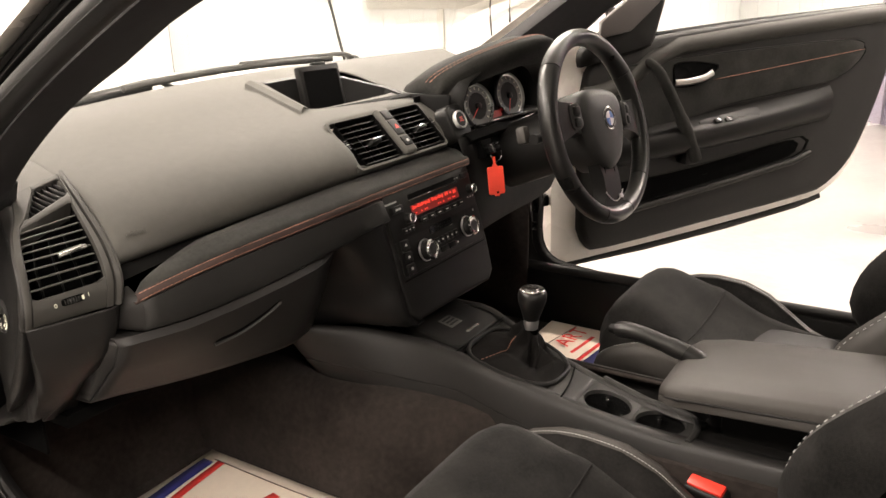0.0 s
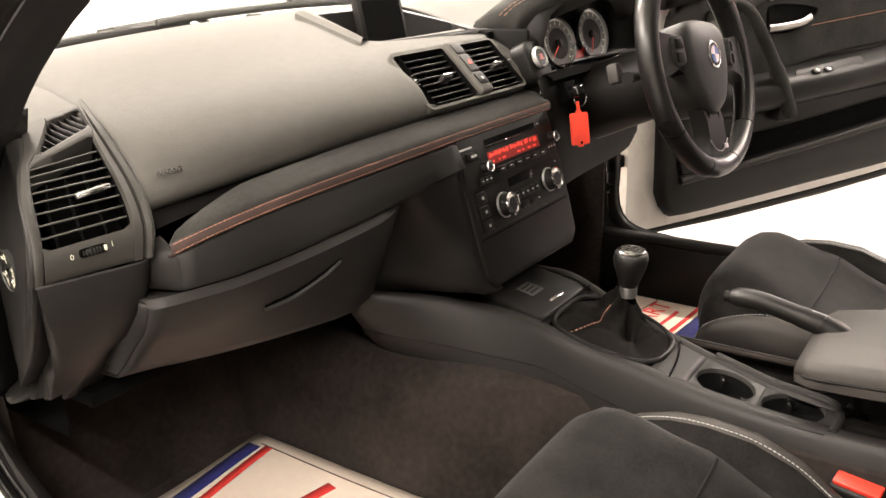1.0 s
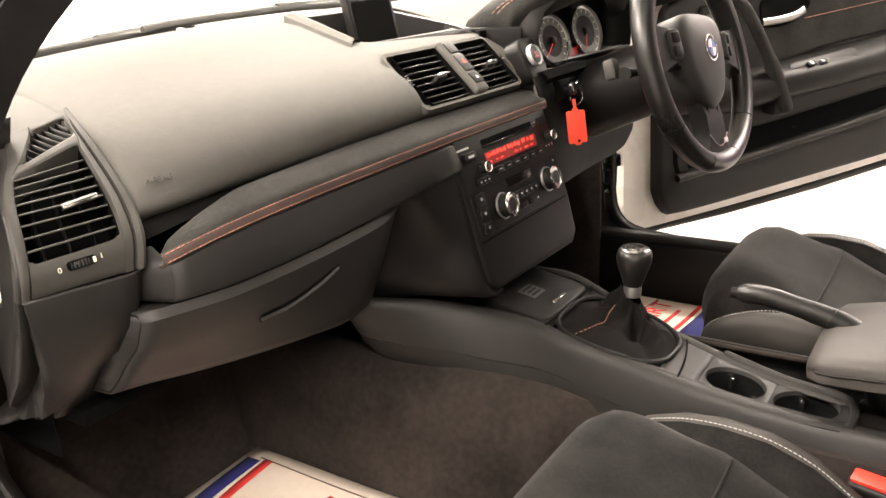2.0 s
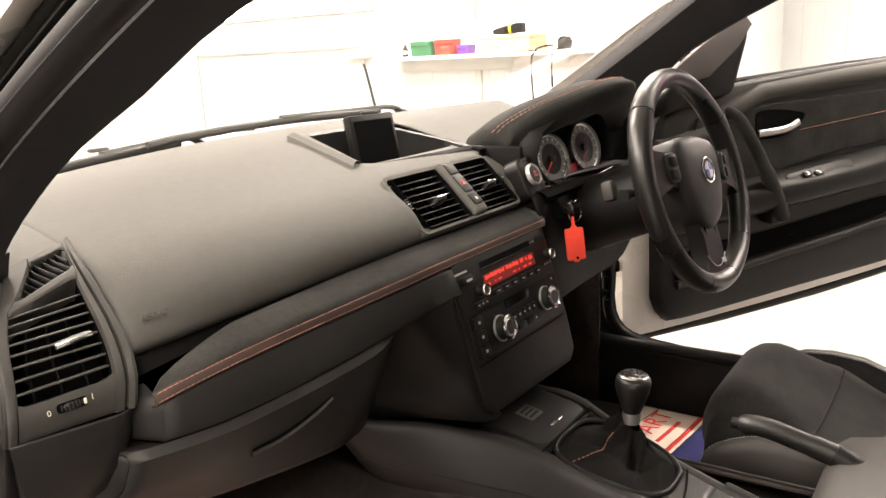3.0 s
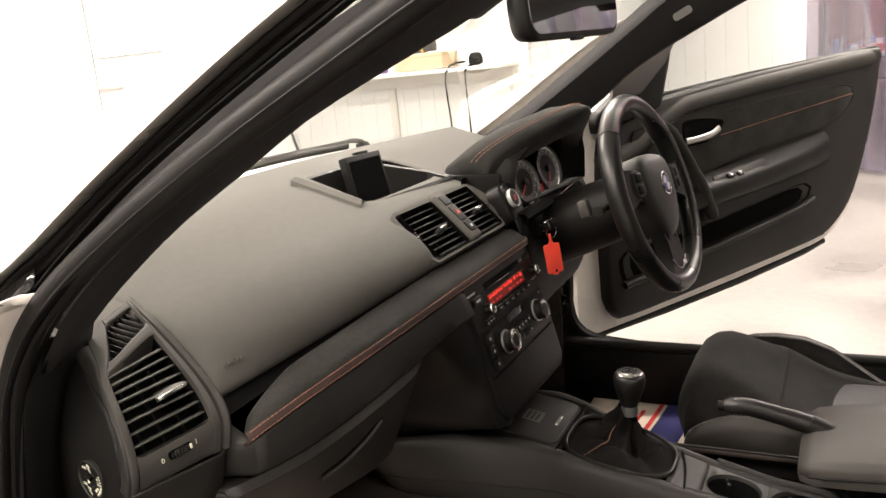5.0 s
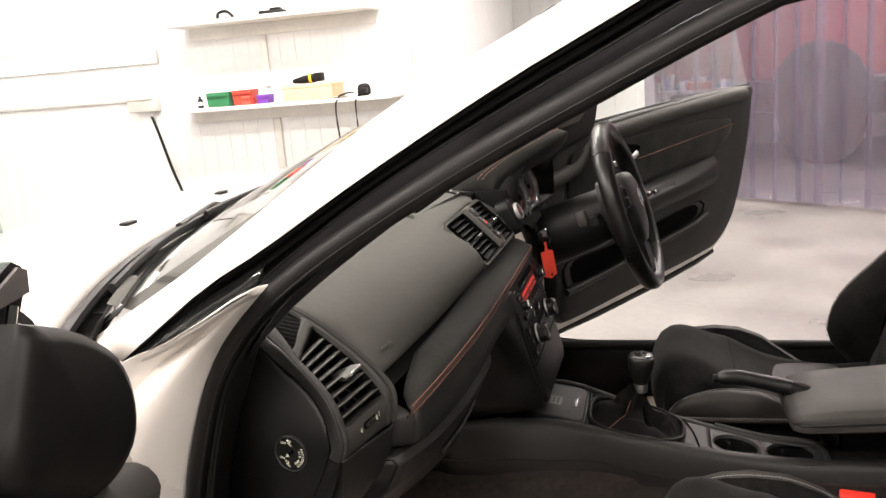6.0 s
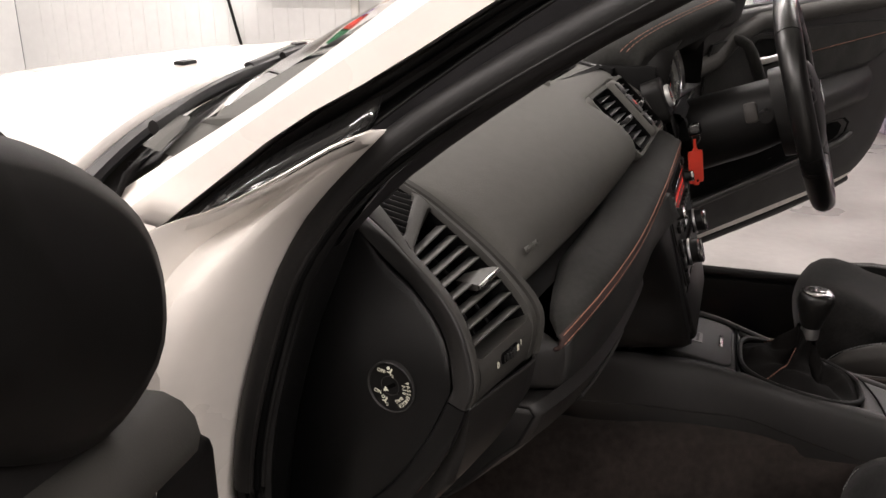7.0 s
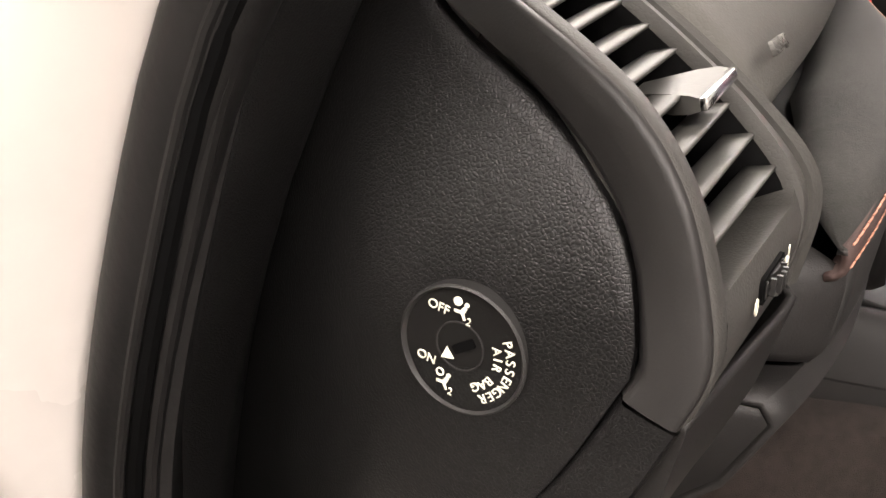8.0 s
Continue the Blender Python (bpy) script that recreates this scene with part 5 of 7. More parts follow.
rows = [curve_pts(c, 16) for c in (
    [(-0.556, ye + 0.030, ze + 0.016), (-0.559, ye + 0.004, ze + 0.004), (-0.560, ye - 0.001, ze), (-0.560, ye - 0.001, 0.762), (-0.560, ye + 0.001, 0.746), (-0.560, ye + 0.005, 0.740), (-0.560, ye + 0.040, 0.736)],
    [(-0.560, ye + 0.030, ze + 0.016), (-0.563, ye + 0.006, ze + 0.004), (-0.5635, ye + 0.002, ze), (-0.5645, ye + 0.003, 0.762), (-0.5645, ye + 0.006, 0.746), (-0.5635, ye + 0.010, 0.740), (-0.562, ye + 0.042, 0.736)],
    [(-0.570, 0.303, 0.787), (-0.5715, 0.292, 0.7845), (-0.574, 0.2915, 0.781), (-0.579, 0.297, 0.764), (-0.578, 0.302, 0.748), (-0.576, 0.305, 0.741), (-0.572, 0.325, 0.737)],
    [(-0.566, 0.325, 0.788), (-0.567, 0.322, 0.785), (-0.568, 0.322, 0.781), (-0.570, 0.324, 0.764), (-0.570, 0.326, 0.748), (-0.568, 0.328, 0.741), (-0.566, 0.335, 0.737)])]
part("fascia_end", loft(rows), LOWER, dash, "blunt grained end of the fascia", angle=50)
rows = []
for x in np.linspace(-0.592, -0.150, 24):
    yb = strip_y(x) + 0.004
    zl = 0.733 + 0.024 * max(0, (x + 0.50)) / 0.37 + (0.012 * max(0, (x + 0.30) / 0.17) ** 2)
    cut = 0.075 * max(0, (x + 0.30) / 0.15) ** 2
    low = 0.634 - 0.05 * max(0, (x + 0.56)) / 0.4
    rows.append([Vector((x, yb + 0.05, zl - 0.001)), Vector((x, yb + 0.006 + cut, zl)), Vector((x, yb + 0.002 + cut, zl - 0.006)), Vector((x, yb + 0.016 + cut, zl - 0.035)), Vector((x, yb + 0.036 + cut, (zl + low) / 2 - 0.004)), Vector((x, yb + 0.066 + cut, low + 0.012)), Vector((x, yb + 0.080 + cut, low)), Vector((x, yb + 0.14 + cut, low - 0.006)), Vector((x, yb + 0.30, low - 0.01))])
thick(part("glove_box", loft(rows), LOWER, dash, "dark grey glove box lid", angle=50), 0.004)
side = [[p + Vector((-0.001, 0, 0)) for p in rows[0][1:8]], [Vector((-0.590, max(p.y + 0.01, 0.40), p.z)) for p in rows[0][1:8]]]
thick(part("glove_box_side", loft(side), LOWER, dash, "dark grey side of the glove box"), 0.003)
hp = curve_pts([(-0.458, 0.2630, 0.680), (-0.419, 0.2550, 0.683), (-0.379, 0.2440, 0.696), (-0.350, 0.2380, 0.709)], 14)
part("handle_lip", tube(hp, 0.0028, 6), SMOOTH, dash, "glove box handle lip")
# near-black sheet in place of the shaded hollow behind the lip
part("handle_recess", loft([[p + Vector((0.0, 0.0005, 0.001)), p + Vector((0.002, -0.0012, 0.004 + 0.010 * math.sin(math.pi * k / 14))), p + Vector((0.003, 0.006, 0.006 + 0.012 * math.sin(math.pi * k / 14)))] for k, p in enumerate(hp)]), VOID, dash, "grip behind the handle lip, shade painted black")
# panel closing the dash towards the stack, and near-black boxes that paint the shade underneath
rows = []
for f in np.linspace(0, 1, 18):
    zz = 0.798 - 0.196 * min(1, f * 1.12) - 0.010 * max(0, f - 0.9) * 10
    tuck = 0.05 * max(0, (f - 0.72) / 0.28) ** 2.2
    yf = 0.220 - 0.274 * (0.80 - zz) * 0.98
    R = 0.085 * max(0.0, 1 - f / 0.6) ** 1.4
    rows.append(curve_pts([(-0.127 + tuck, yf + 0.001 + tuck * 0.3, zz), (-0.137 + tuck - R * 0.4, yf + 0.004, zz), (-0.149 + tuck - R * 0.9, yf + 0.015, zz), (-0.160 + tuck - R, yf + 0.050, zz), (-0.172 + tuck - R * 0.8, 0.30, zz - 0.010 * f), (-0.205 - 0.01 * f + tuck - R * 0.4, 0.375, zz - 0.020 * f), (-0.27 + tuck, 0.43, zz - 0.03 * f)], 24))
thick(part("console_cheek", loft(rows), BLACK, dash, "rounded side of the centre stack", angle=60), 0.004)
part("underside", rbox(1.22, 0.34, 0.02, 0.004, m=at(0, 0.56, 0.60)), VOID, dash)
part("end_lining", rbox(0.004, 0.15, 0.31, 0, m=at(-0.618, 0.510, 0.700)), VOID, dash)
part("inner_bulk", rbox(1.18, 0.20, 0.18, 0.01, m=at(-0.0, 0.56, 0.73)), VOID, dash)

# centre stack with radio and climate controls
sf = axes((0.012, 0.2065, 0.770), (1, -0.004, 0), (0, 0.274, 0.962))


def on(u, z, w=0.0):
    """A place on the stack's face: u across from the car's middle, z the height."""
    return sf @ at(u - 0.012, (z - 0.770) / 0.962, w)


stackp = part("centre_console_face", plate([(-0.142, 0.036), (-0.10, 0.037), (0.10, 0.046), (0.137, 0.044), (0.143, 0.036), (0.146, -0.10), (0.140, -0.160), (0.120, -0.176), (-0.118, -0.172), (-0.136, -0.155), (-0.142, -0.10)], 0.10, sf, 0.008, 4), BLACK, dash, "black centre stack", angle=30)
radio = part("radio", plate(rrect(0.268, 0.082, 0.006), 0.004, on(0.012, 0.7755, 0.002), 0.0015), BLACK, dash, "black car radio with red display")
part("slot", plate(rrect(0.150, 0.0085, 0.002), 0.001, on(0.020, 0.7985, 0.0026)), VOID, radio, "disc slot")
part("slot_lip", rbox(0.155, 0.0020, 0.0035, 0.0008, 1, m=on(0.020, 0.7930, 0.0035)), GLOSS, radio)
part("display", plate(rrect(0.150, 0.019, 0.0015), 0.001, on(0.021, 0.7748, 0.0028)), DISPLAY, radio, "glowing red display")
rnd = random.Random(3)
for k in range(26):
    u = -0.048 + 0.0054 * k
    h = rnd.choice((0.004, 0.006, 0.006, 0.003))
    if rnd.random() < 0.8:
        part("segment", plate(rrect(rnd.choice((0.0035, 0.0045)), h, 0.0003, 2), 0.0003, on(u, 0.7795 + rnd.uniform(-0.001, 0.001), 0.0033)), DIGITS, radio)
    if rnd.random() < 0.6:
        part("segment", plate(rrect(0.0035, 0.0025, 0.0003, 2), 0.0003, on(u, 0.7700, 0.0033)), DIGITS, radio)


def knob(u, z, r, depth, host, name="knob"):
    m = on(u, z, 0.002)
    kb = part(name, turned([(r * 1.06, 0), (r * 1.05, depth * 0.35), (r * 0.96, depth * 0.45), (r * 0.95, depth), (r * 0.80, depth + 0.0006)], m, 32), BLACK, host, "black knob with chrome ring")
    if r > 0.012:
        part("chrome_ring", turned([(r * 1.07, depth * 0.20), (r * 1.12, depth * 0.26), (r * 1.10, depth * 0.36), (r * 1.0, depth * 0.38)], m, 32), SATIN, kb)
    part("chrome_ring", turned([(r * 0.99, depth * 0.86), (r * 1.02, depth), (r * 0.90, depth + 0.0020), (r * 0.78, depth + 0.0008)], m, 32), CHROME, kb)
    part("face", turned([(r * 0.80, depth), (r * 0.5, depth + 0.0012), (r * 0.05, depth + 0.0014)], m, 28), SMOOTH, kb)
    return kb


knob(-0.071, 0.767, 0.0085, 0.012, radio)
knob(0.134, 0.772, 0.0085, 0.012, radio)
for k in range(6):
    b = part("button", rbox(0.0225, 0.0095, 0.006, 0.0015, 2, m=on(-0.030 + 0.0245 * k, 0.7560, 0.004)), BLACK, radio)
    part("mark", plate(rrect(0.008, 0.0012, 0.0002, 2), 0.0003, on(-0.030 + 0.0245 * k, 0.7560, 0.0073)), MARK, radio)
for k in range(3):
    part("button", rbox(0.0100, 0.0095, 0.006, 0.0015, 2, m=on(-0.088 + 0.0105 * k, 0.7500, 0.004)), BLACK, radio)
    part("mark", plate(rrect(0.004, 0.0016, 0.0002, 2), 0.0003, on(-0.088 + 0.0105 * k, 0.7500, 0.0073)), MARK, radio)
    part("mark", plate(rrect(0.003, 0.003, 0.0003, 2), 0.0003, on(0.124 + 0.009 * k, 0.7585, 0.0025)), MARK, radio)
part("button", rbox(0.030, 0.012, 0.006, 0.002, 2, m=on(-0.094, 0.7870, 0.004)), BLACK, radio)
part("mark", plate(rrect(0.014, 0.0032, 0.0002, 2), 0.0003, on(-0.094, 0.7870, 0.0073)), MARK, radio)
part("mark", plate(rrect(0.032, 0.0028, 0.0002, 2), 0.0003, on(-0.104, 0.7990, 0.0025)), MARK, radio)
for u in (0.094, 0.105, 0.128):
    part("mark", plate(rrect(0.005, 0.002, 0.0002, 2), 0.0003, on(u, 0.7985, 0.0025)), MARK, radio)
part("button", rbox(0.024, 0.010, 0.005, 0.0015, 2, m=on(0.127, 0.7985, 0.003)), BLACK, radio)
clim = part("climate_panel", plate(rrect(0.262, 0.066, 0.010), 0.004, on(0.014, 0.7105, 0.002), 0.0015), BLACK, dash, "black climate control panel")
knob(-0.052, 0.708, 0.0172, 0.021, clim)
knob(0.089, 0.713, 0.0172, 0.021, clim)
part("clim_window", plate(rrect(0.072, 0.013, 0.002), 0.001, on(0.017, 0.7330, 0.0028)), GLOSS, clim, "small dark display")
for k in range(6):
    part("button", rbox(0.0140, 0.0120, 0.005, 0.0012, 2, m=on(-0.022 + 0.0150 * k, 0.7110, 0.0035)), BLACK, clim)
    part("mark", plate(rrect(0.004, 0.0028, 0.0003, 2), 0.0003, on(-0.022 + 0.0150 * k, 0.7110, 0.0063)), MARK, clim)
for k in range(3):
    part("button", rbox(0.021, 0.017, 0.005, 0.0015, 2, m=on(-0.098, 0.7290 - 0.0195 * k, 0.0035)), BLACK, clim)
    part("mark", plate(rrect(0.005, 0.004, 0.0003, 2), 0.0003, on(-0.098, 0.7290 - 0.0195 * k, 0.0063)), MARK, clim)
    part("button", rbox(0.024, 0.010, 0.005, 0.0012, 2, m=on(-0.018 + 0.027 * k, 0.6945, 0.0035)), BLACK, clim)
for u, z in ((0.124, 0.735), (0.050, 0.6945), (-0.030, 0.7000)):
    part("mark", plate(rrect(0.004, 0.003, 0.0003, 2), 0.0003, on(u, z, 0.0064)), MARK, clim)
part("stack_line", rbox(0.262, 0.0012, 0.001, 0, m=on(0.012, 0.674, 0.0005)), VOID, dash)

# driver's side: cluster under its hood
SHELL = [(0.194, 0.872), (0.190, 0.920), (0.206, 0.960), (0.26, 0.990), (0.34, 1.002), (0.42, 0.996), (0.485, 0.970), (0.50, 0.93), (0.49, 0.875)]
cl = part("cluster_shell", loft([[Vector((x, yy + 0.040 * max(0.0, (0.34 - x) / 0.15) * fall, zz)) for x, zz in SHELL] for yy, fall in ((0.205, 1.0), (0.275, 0.2))] +
          [[Vector((0.33 + (x - 0.33) * 0.1, 0.285, 0.92 + (zz - 0.92) * 0.1)) for x, zz in SHELL]], close_v=True, cap=False), BLACK, dash, "black cluster recess")
thick(cl, 0.003)
rows = []
for k, x in enumerate(np.linspace(0.176, 0.520, 31)):
    f = (x - 0.176) / 0.344
    h = math.sin(math.pi * min(max(f, 0.0), 1)) ** 0.5
    zt = 0.936 + 0.098 * h * (0.88 + 0.20 * f)
    lip_y = 0.262 + 0.036 * (1 - f) ** 4 - 0.085 * math.sin(math.pi * f) - 0.045 * f
    e = 0.25 + 0.75 * h
    rows.append([Vector((x, lip_y + 0.075 * e, zt - 0.058)), Vector((x, lip_y + 0.030 * e, zt - 0.050)), Vector((x, lip_y + 0.006, zt - 0.024)), Vector((x, lip_y, zt - 0.010)), Vector((x, lip_y + 0.002, zt - 0.002)), Vector((x, lip_y + 0.020 * e, zt + 0.004 * h)), Vector((x, lip_y + 0.075 * e, zt + 0.001)), Vector((x, lip_y + 0.14 * e, zt - 0.020 * h)), Vector((x, lip_y + 0.19 * e, 0.936 + 0.030 * h)), Vector((x, lip_y + 0.215 * e, 0.926))])
thick(part("cluster_hood", loft(rows), SUEDE, dash, "dark suede cluster hood with orange stitches", angle=60), 0.006)
bm = bmesh.new()
for off in (0.0, 0.010):
    for k in range(64):
        f = 0.015 + 0.9 * k / 64
        def hp_(g):
            x = 0.176 + 0.344 * g
            h = math.sin(math.pi * g) ** 0.5
            zt = 0.936 + 0.098 * h * (0.88 + 0.20 * g)
            ly = 0.262 + 0.036 * (1 - g) ** 4 - 0.085 * math.sin(math.pi * g) - 0.045 * g
            return Vector((x, ly + 0.022 + off, zt + 0.0047))
        a, b = hp_(f), hp_(f + 0.0095)
        add(bm, tube([a, (a + b) / 2 + Vector((0, -0.0003, 0.0006)), b], 0.0006, 5))
part("hood_stitching", bm, STITCH, dash, "orange stitches along the hood")["kind"] = "stuff"


GAUGEGREY = surface("gauge_grey", (0.085, 0.085, 0.083), 0.5)


def gauge(x, z, r, lean=0.0):
    m = axes((x, 0.250, z), (0.985, -0.17, 0), (0, 0.26, 0.965))
    g = part("gauge", turned([(r * 1.0, -0.002), (r * 1.01, 0.006), (r * 0.985, 0.007), (r * 0.97, 0.002), (r * 0.9, 0.0)], m, 40), SATIN, dash, "round gauge with silver ring")
    part("dial", turned([(r * 0.92, 0.0), (r * 0.05, 0.0006)], m, 36), BLACK, g)
    part("band", ring_plate([(r * 0.90 * math.cos(a), r * 0.90 * math.sin(a)) for a in np.linspace(0, 2 * math.pi, 37)[:-1]], [(r * 0.62 * math.cos(a), r * 0.62 * math.sin(a)) for a in np.linspace(0, 2 * math.pi, 37)[:-1]], 0.0005, m @ at(0, 0, 0.0012)), GAUGEGREY, g)
    for k in range(13):
        a = radians(225 - 270 * k / 12)
        part("mark", rbox(0.0012, r * 0.13, 0.0005, 0, m=m @ at(r * 0.80 * math.cos(a), r * 0.80 * math.sin(a), 0.0016) @ pose(0, 0, 0, 0, 0, math.degrees(a) - 90)), LEGEND, g)
    part("needle", rbox(r * 0.80, 0.0016, 0.0012, 0.0004, 1, m=m @ pose(0, 0, 0, 0, 0, 222 + lean) @ at(r * 0.36, 0, 0.0045)), REDBUTTON, g)
    part("hub", turned([(0.007, 0.001), (0.007, 0.005), (0.005, 0.006)], m, 18), BLACK, g)
    return g


gauge(0.252, 0.908, 0.043)
gauge(0.385, 0.912, 0.045, 25)
part("telltale", turned([(0.0028, 0), (0.0028, 0.001)], axes((0.228, 0.258, 0.972), (1, 0, 0), (0, 0.3, 0.954)), 12), glow("telltale_red", (1.0, 0.05, 0.03), 3.0), dash, "small glowing red warning light")
part("info_display", plate(rrect(0.060, 0.014, 0.002), 0.001, axes((0.318, 0.2475, 0.882), (1, 0, 0), (0, 0.3, 0.954))), DISPLAY, dash, "dim red display")
# near-black floor: the shade below the gauges is put into its colour
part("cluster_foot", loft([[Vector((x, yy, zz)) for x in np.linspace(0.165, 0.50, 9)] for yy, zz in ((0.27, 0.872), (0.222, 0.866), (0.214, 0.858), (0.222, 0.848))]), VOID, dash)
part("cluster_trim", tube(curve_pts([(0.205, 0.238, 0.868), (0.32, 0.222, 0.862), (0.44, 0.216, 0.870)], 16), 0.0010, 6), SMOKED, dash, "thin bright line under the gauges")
# added near-black wall that closes the gap behind the gauges
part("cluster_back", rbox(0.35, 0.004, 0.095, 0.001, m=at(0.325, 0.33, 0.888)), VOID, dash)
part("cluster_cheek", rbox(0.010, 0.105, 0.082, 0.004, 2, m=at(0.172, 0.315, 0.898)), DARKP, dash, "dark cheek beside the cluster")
# start button
bmx = axes((0.1700, 0.2430, 0.8940), (1, -0.03, 0), (0, 0.40, 0.916))
part("start_panel", plate(rrect(0.062, 0.074, 0.02), 0.03, bmx @ at(0.004, -0.004, -0.003), 0.006, 3), BLACK, dash)
stb = part("start_button", turned([(0.0175, -0.002), (0.0182, 0.003), (0.0168, 0.006), (0.0145, 0.004)], bmx, 40), SILVER, dash, "round start button with chrome ring")
part("button_face", turned([(0.0146, 0.002), (0.0138, 0.0046), (0.002, 0.0052)], bmx, 32), BLACK, stb)
for k in range(3):
    part("mark", plate(rrect((0.010, 0.008, 0.012)[k], 0.0016, 0.0003, 2), 0.0003, bmx @ at(0, 0.0034 - 0.0034 * k, 0.0056)), REDBUTTON, stb, "small red print")
# knee panel, column shroud, right-hand vent
rows = []
for zz, yy, xl, xr in ((0.862, 0.232, 0.150, 0.60), (0.83, 0.222, 0.152, 0.64), (0.79, 0.222, 0.158, 0.655), (0.74, 0.225, 0.160, 0.655), (0.68, 0.230, 0.165, 0.655), (0.648, 0.245, 0.17, 0.66), (0.636, 0.33, 0.17, 0.66)):
    rows.append([Vector((x, yy + 0.03 * max(0, (x - 0.45) / 0.2) ** 2, zz + 0.012 * math.sin((x - xl) * 6))) for x in np.linspace(xl, xr, 14)])
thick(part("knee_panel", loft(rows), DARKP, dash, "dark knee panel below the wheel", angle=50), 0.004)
part("key_slot", rbox(0.040, 0.034, 0.020, 0.004, m=axes((0.222, 0.219, 0.832), (1, 0, 0), (0, 0.3, 0.95))), VOID, dash, "black key slot")
rdash = [[Vector((x, 0.255 + 0.10 * ((x - 0.50) / 0.16) ** 2 * 0.5 + dyy, zz)) for x in np.linspace(0.50, 0.665, 8)] for dyy, zz in ((0.16, 0.962), (0.05, 0.948), (0.012, 0.93), (0.0, 0.90), (-0.005, 0.865))]
thick(part("end_pad", loft(rdash), DASH, dash, "grey dash end at the driver's door"), 0.004)
rv = axes((0.588, 0.272, 0.905), (1, 0.25, 0), (0, 0.15, 0.95))
vent(rv, 0.085, 0.060, 7, (0.0, -0.004), dash)
part("vent_ring", ring_plate(rrect(0.104, 0.078, 0.014), rrect(0.088, 0.062, 0.008), 0.008, rv @ at(0, 0, 0.004)), SMOOTH, dash)

# ---------- steering wheel ----------
wheel = thing("steering_wheel", "black leather three-spoke sports steering wheel", "steering wheel", (0.33, 0.10, 0.84))
wm = axes((0.325, 0.028, 0.871), (0.985, -0.120, -0.115), (0.15, 0.28, 0.948))
R0 = 0.1715


def rim_bm(a0, a1, n, r, fl=1.0):
    rows = []
    for k in range(n + 1):
        a = radians(a0 + (a1 - a0) * k / n)
        c = Vector((R0 * math.cos(a), R0 * math.sin(a), 0))
        o = Vector((math.cos(a), math.sin(a), 0))
        th = r * (1 + 0.10 * math.exp(-((math.degrees(a) % 360 - 35) / 14) ** 2) + 0.10 * math.exp(-((math.degrees(a) % 360 - 145) / 14) ** 2))
        rows.append([wm @ (c + o * th * math.cos(2 * math.pi * j / 16) + Vector((0, 0, th * 1.12 * math.sin(2 * math.pi * j / 16)))) for j in range(16)])
    return loft(rows, close_u=False, close_v=True, cap=True)


for a0, a1 in ((-38, 38), (38.6, 141.4), (142, 218), (218.6, 253), (253.6, 286.4), (287, 321.4)):
    part("rim", rim_bm(a0, a1, max(6, int(abs(a1 - a0) / 4)), 0.0162), RIMLEATHER, wheel, "black leather rim section")
for a in (38.3, 141.7, 218.3, 253.3, 286.7, 321.7):
    part("rim_seam", rim_bm(a - 0.4, a + 0.4, 1, 0.0150), VOID, wheel)
hub = [(0.078, 0.030), (0.070, 0.052), (0.045, 0.064), (0.0, 0.067), (-0.045, 0.064), (-0.070, 0.052), (-0.078, 0.030), (-0.076, -0.005), (-0.064, -0.040), (-0.042, -0.072), (0.0, -0.090), (0.042, -0.072), (0.064, -0.040), (0.076, -0.005)]
hubc = [(p.x, p.y) for p in curve_pts([(a, b, 0) for a, b in hub + hub[:1]], 56)][:-1]
rows = [[wm @ Vector((a * k, b * k + 0.004, z)) for a, b in hubc] for k, z in ((0.96, -0.045), (1.0, 0.002), (0.985, 0.010), (0.93, 0.0165), (0.75, 0.022), (0.4, 0.026), (0.03, 0.027))]
part("airbag_cover", loft(rows, close_v=True, cap=True), SMOOTH, wheel, "grey airbag cover", angle=60)
em = wm @ at(0, 0.010, 0.0268)
emb = part("emblem", turned([(0.0215, -0.002), (0.0220, 0.0012), (0.0200, 0.0022), (0.0190, 0.0016)], em, 36), CHROME, wheel, "round blue and white badge")
for k in range(4):
    pts = [(0, 0)] + [(0.0140 * math.cos(radians(90 * k + 10 * j)), 0.0140 * math.sin(radians(90 * k + 10 * j))) for j in range(10)]
    part("field", plate(pts, 0.001, em @ at(0, 0, 0.0022)), (BADGEBLUE, BADGEWHITE)[k % 2], emb)
part("badge_ring", turned([(0.0192, 0.0), (0.0190, 0.0018), (0.0140, 0.0019)], em, 36), BLACK, emb)


def spoke(pts_top, pts_bot, name, mat, z0=0.004):
    n = len(pts_top)
    rows = [[wm @ Vector((*p, z0 + (0.006 if 0 < i < n - 1 else 0.0))) for i, p in enumerate(pts_top)], [wm @ Vector((*p, z0 + (0.006 if 0 < i < n - 1 else 0.0))) for i, p in enumerate(pts_bot)],
            [wm @ Vector((*p, z0 - 0.022)) for p in pts_bot], [wm @ Vector((*p, z0 - 0.022)) for p in pts_top]]
    return part(name, loft(rows, close_u=True, cap=False), mat, wheel, angle=40)


for sg in (1, -1):
    spoke([(sg * 0.060, 0.045), (sg * 0.10, 0.044), (sg * 0.135, 0.046), (sg * 0.164, 0.056)], [(sg * 0.066, -0.018), (sg * 0.10, -0.010), (sg * 0.135, -0.020), (sg * 0.166, -0.036)], "spoke", BLACK)
    pod = part("switch_pod", plate(rrect(0.030, 0.048, 0.010), 0.008, wm @ at(sg * 0.100, 0.018, 0.0160) @ pose(0, 0, 0, 0, sg * 14, sg * -6), 0.003), SMOOTH, wheel, "grey switch pod")
    for k in range(2):
        part("button", rbox(0.017, 0.017, 0.006, 0.003, m=wm @ at(sg * 0.100, 0.028 - 0.021 * k, 0.017) @ pose(0, 0, 0, 0, sg * 14, 0)), BLACK, pod)
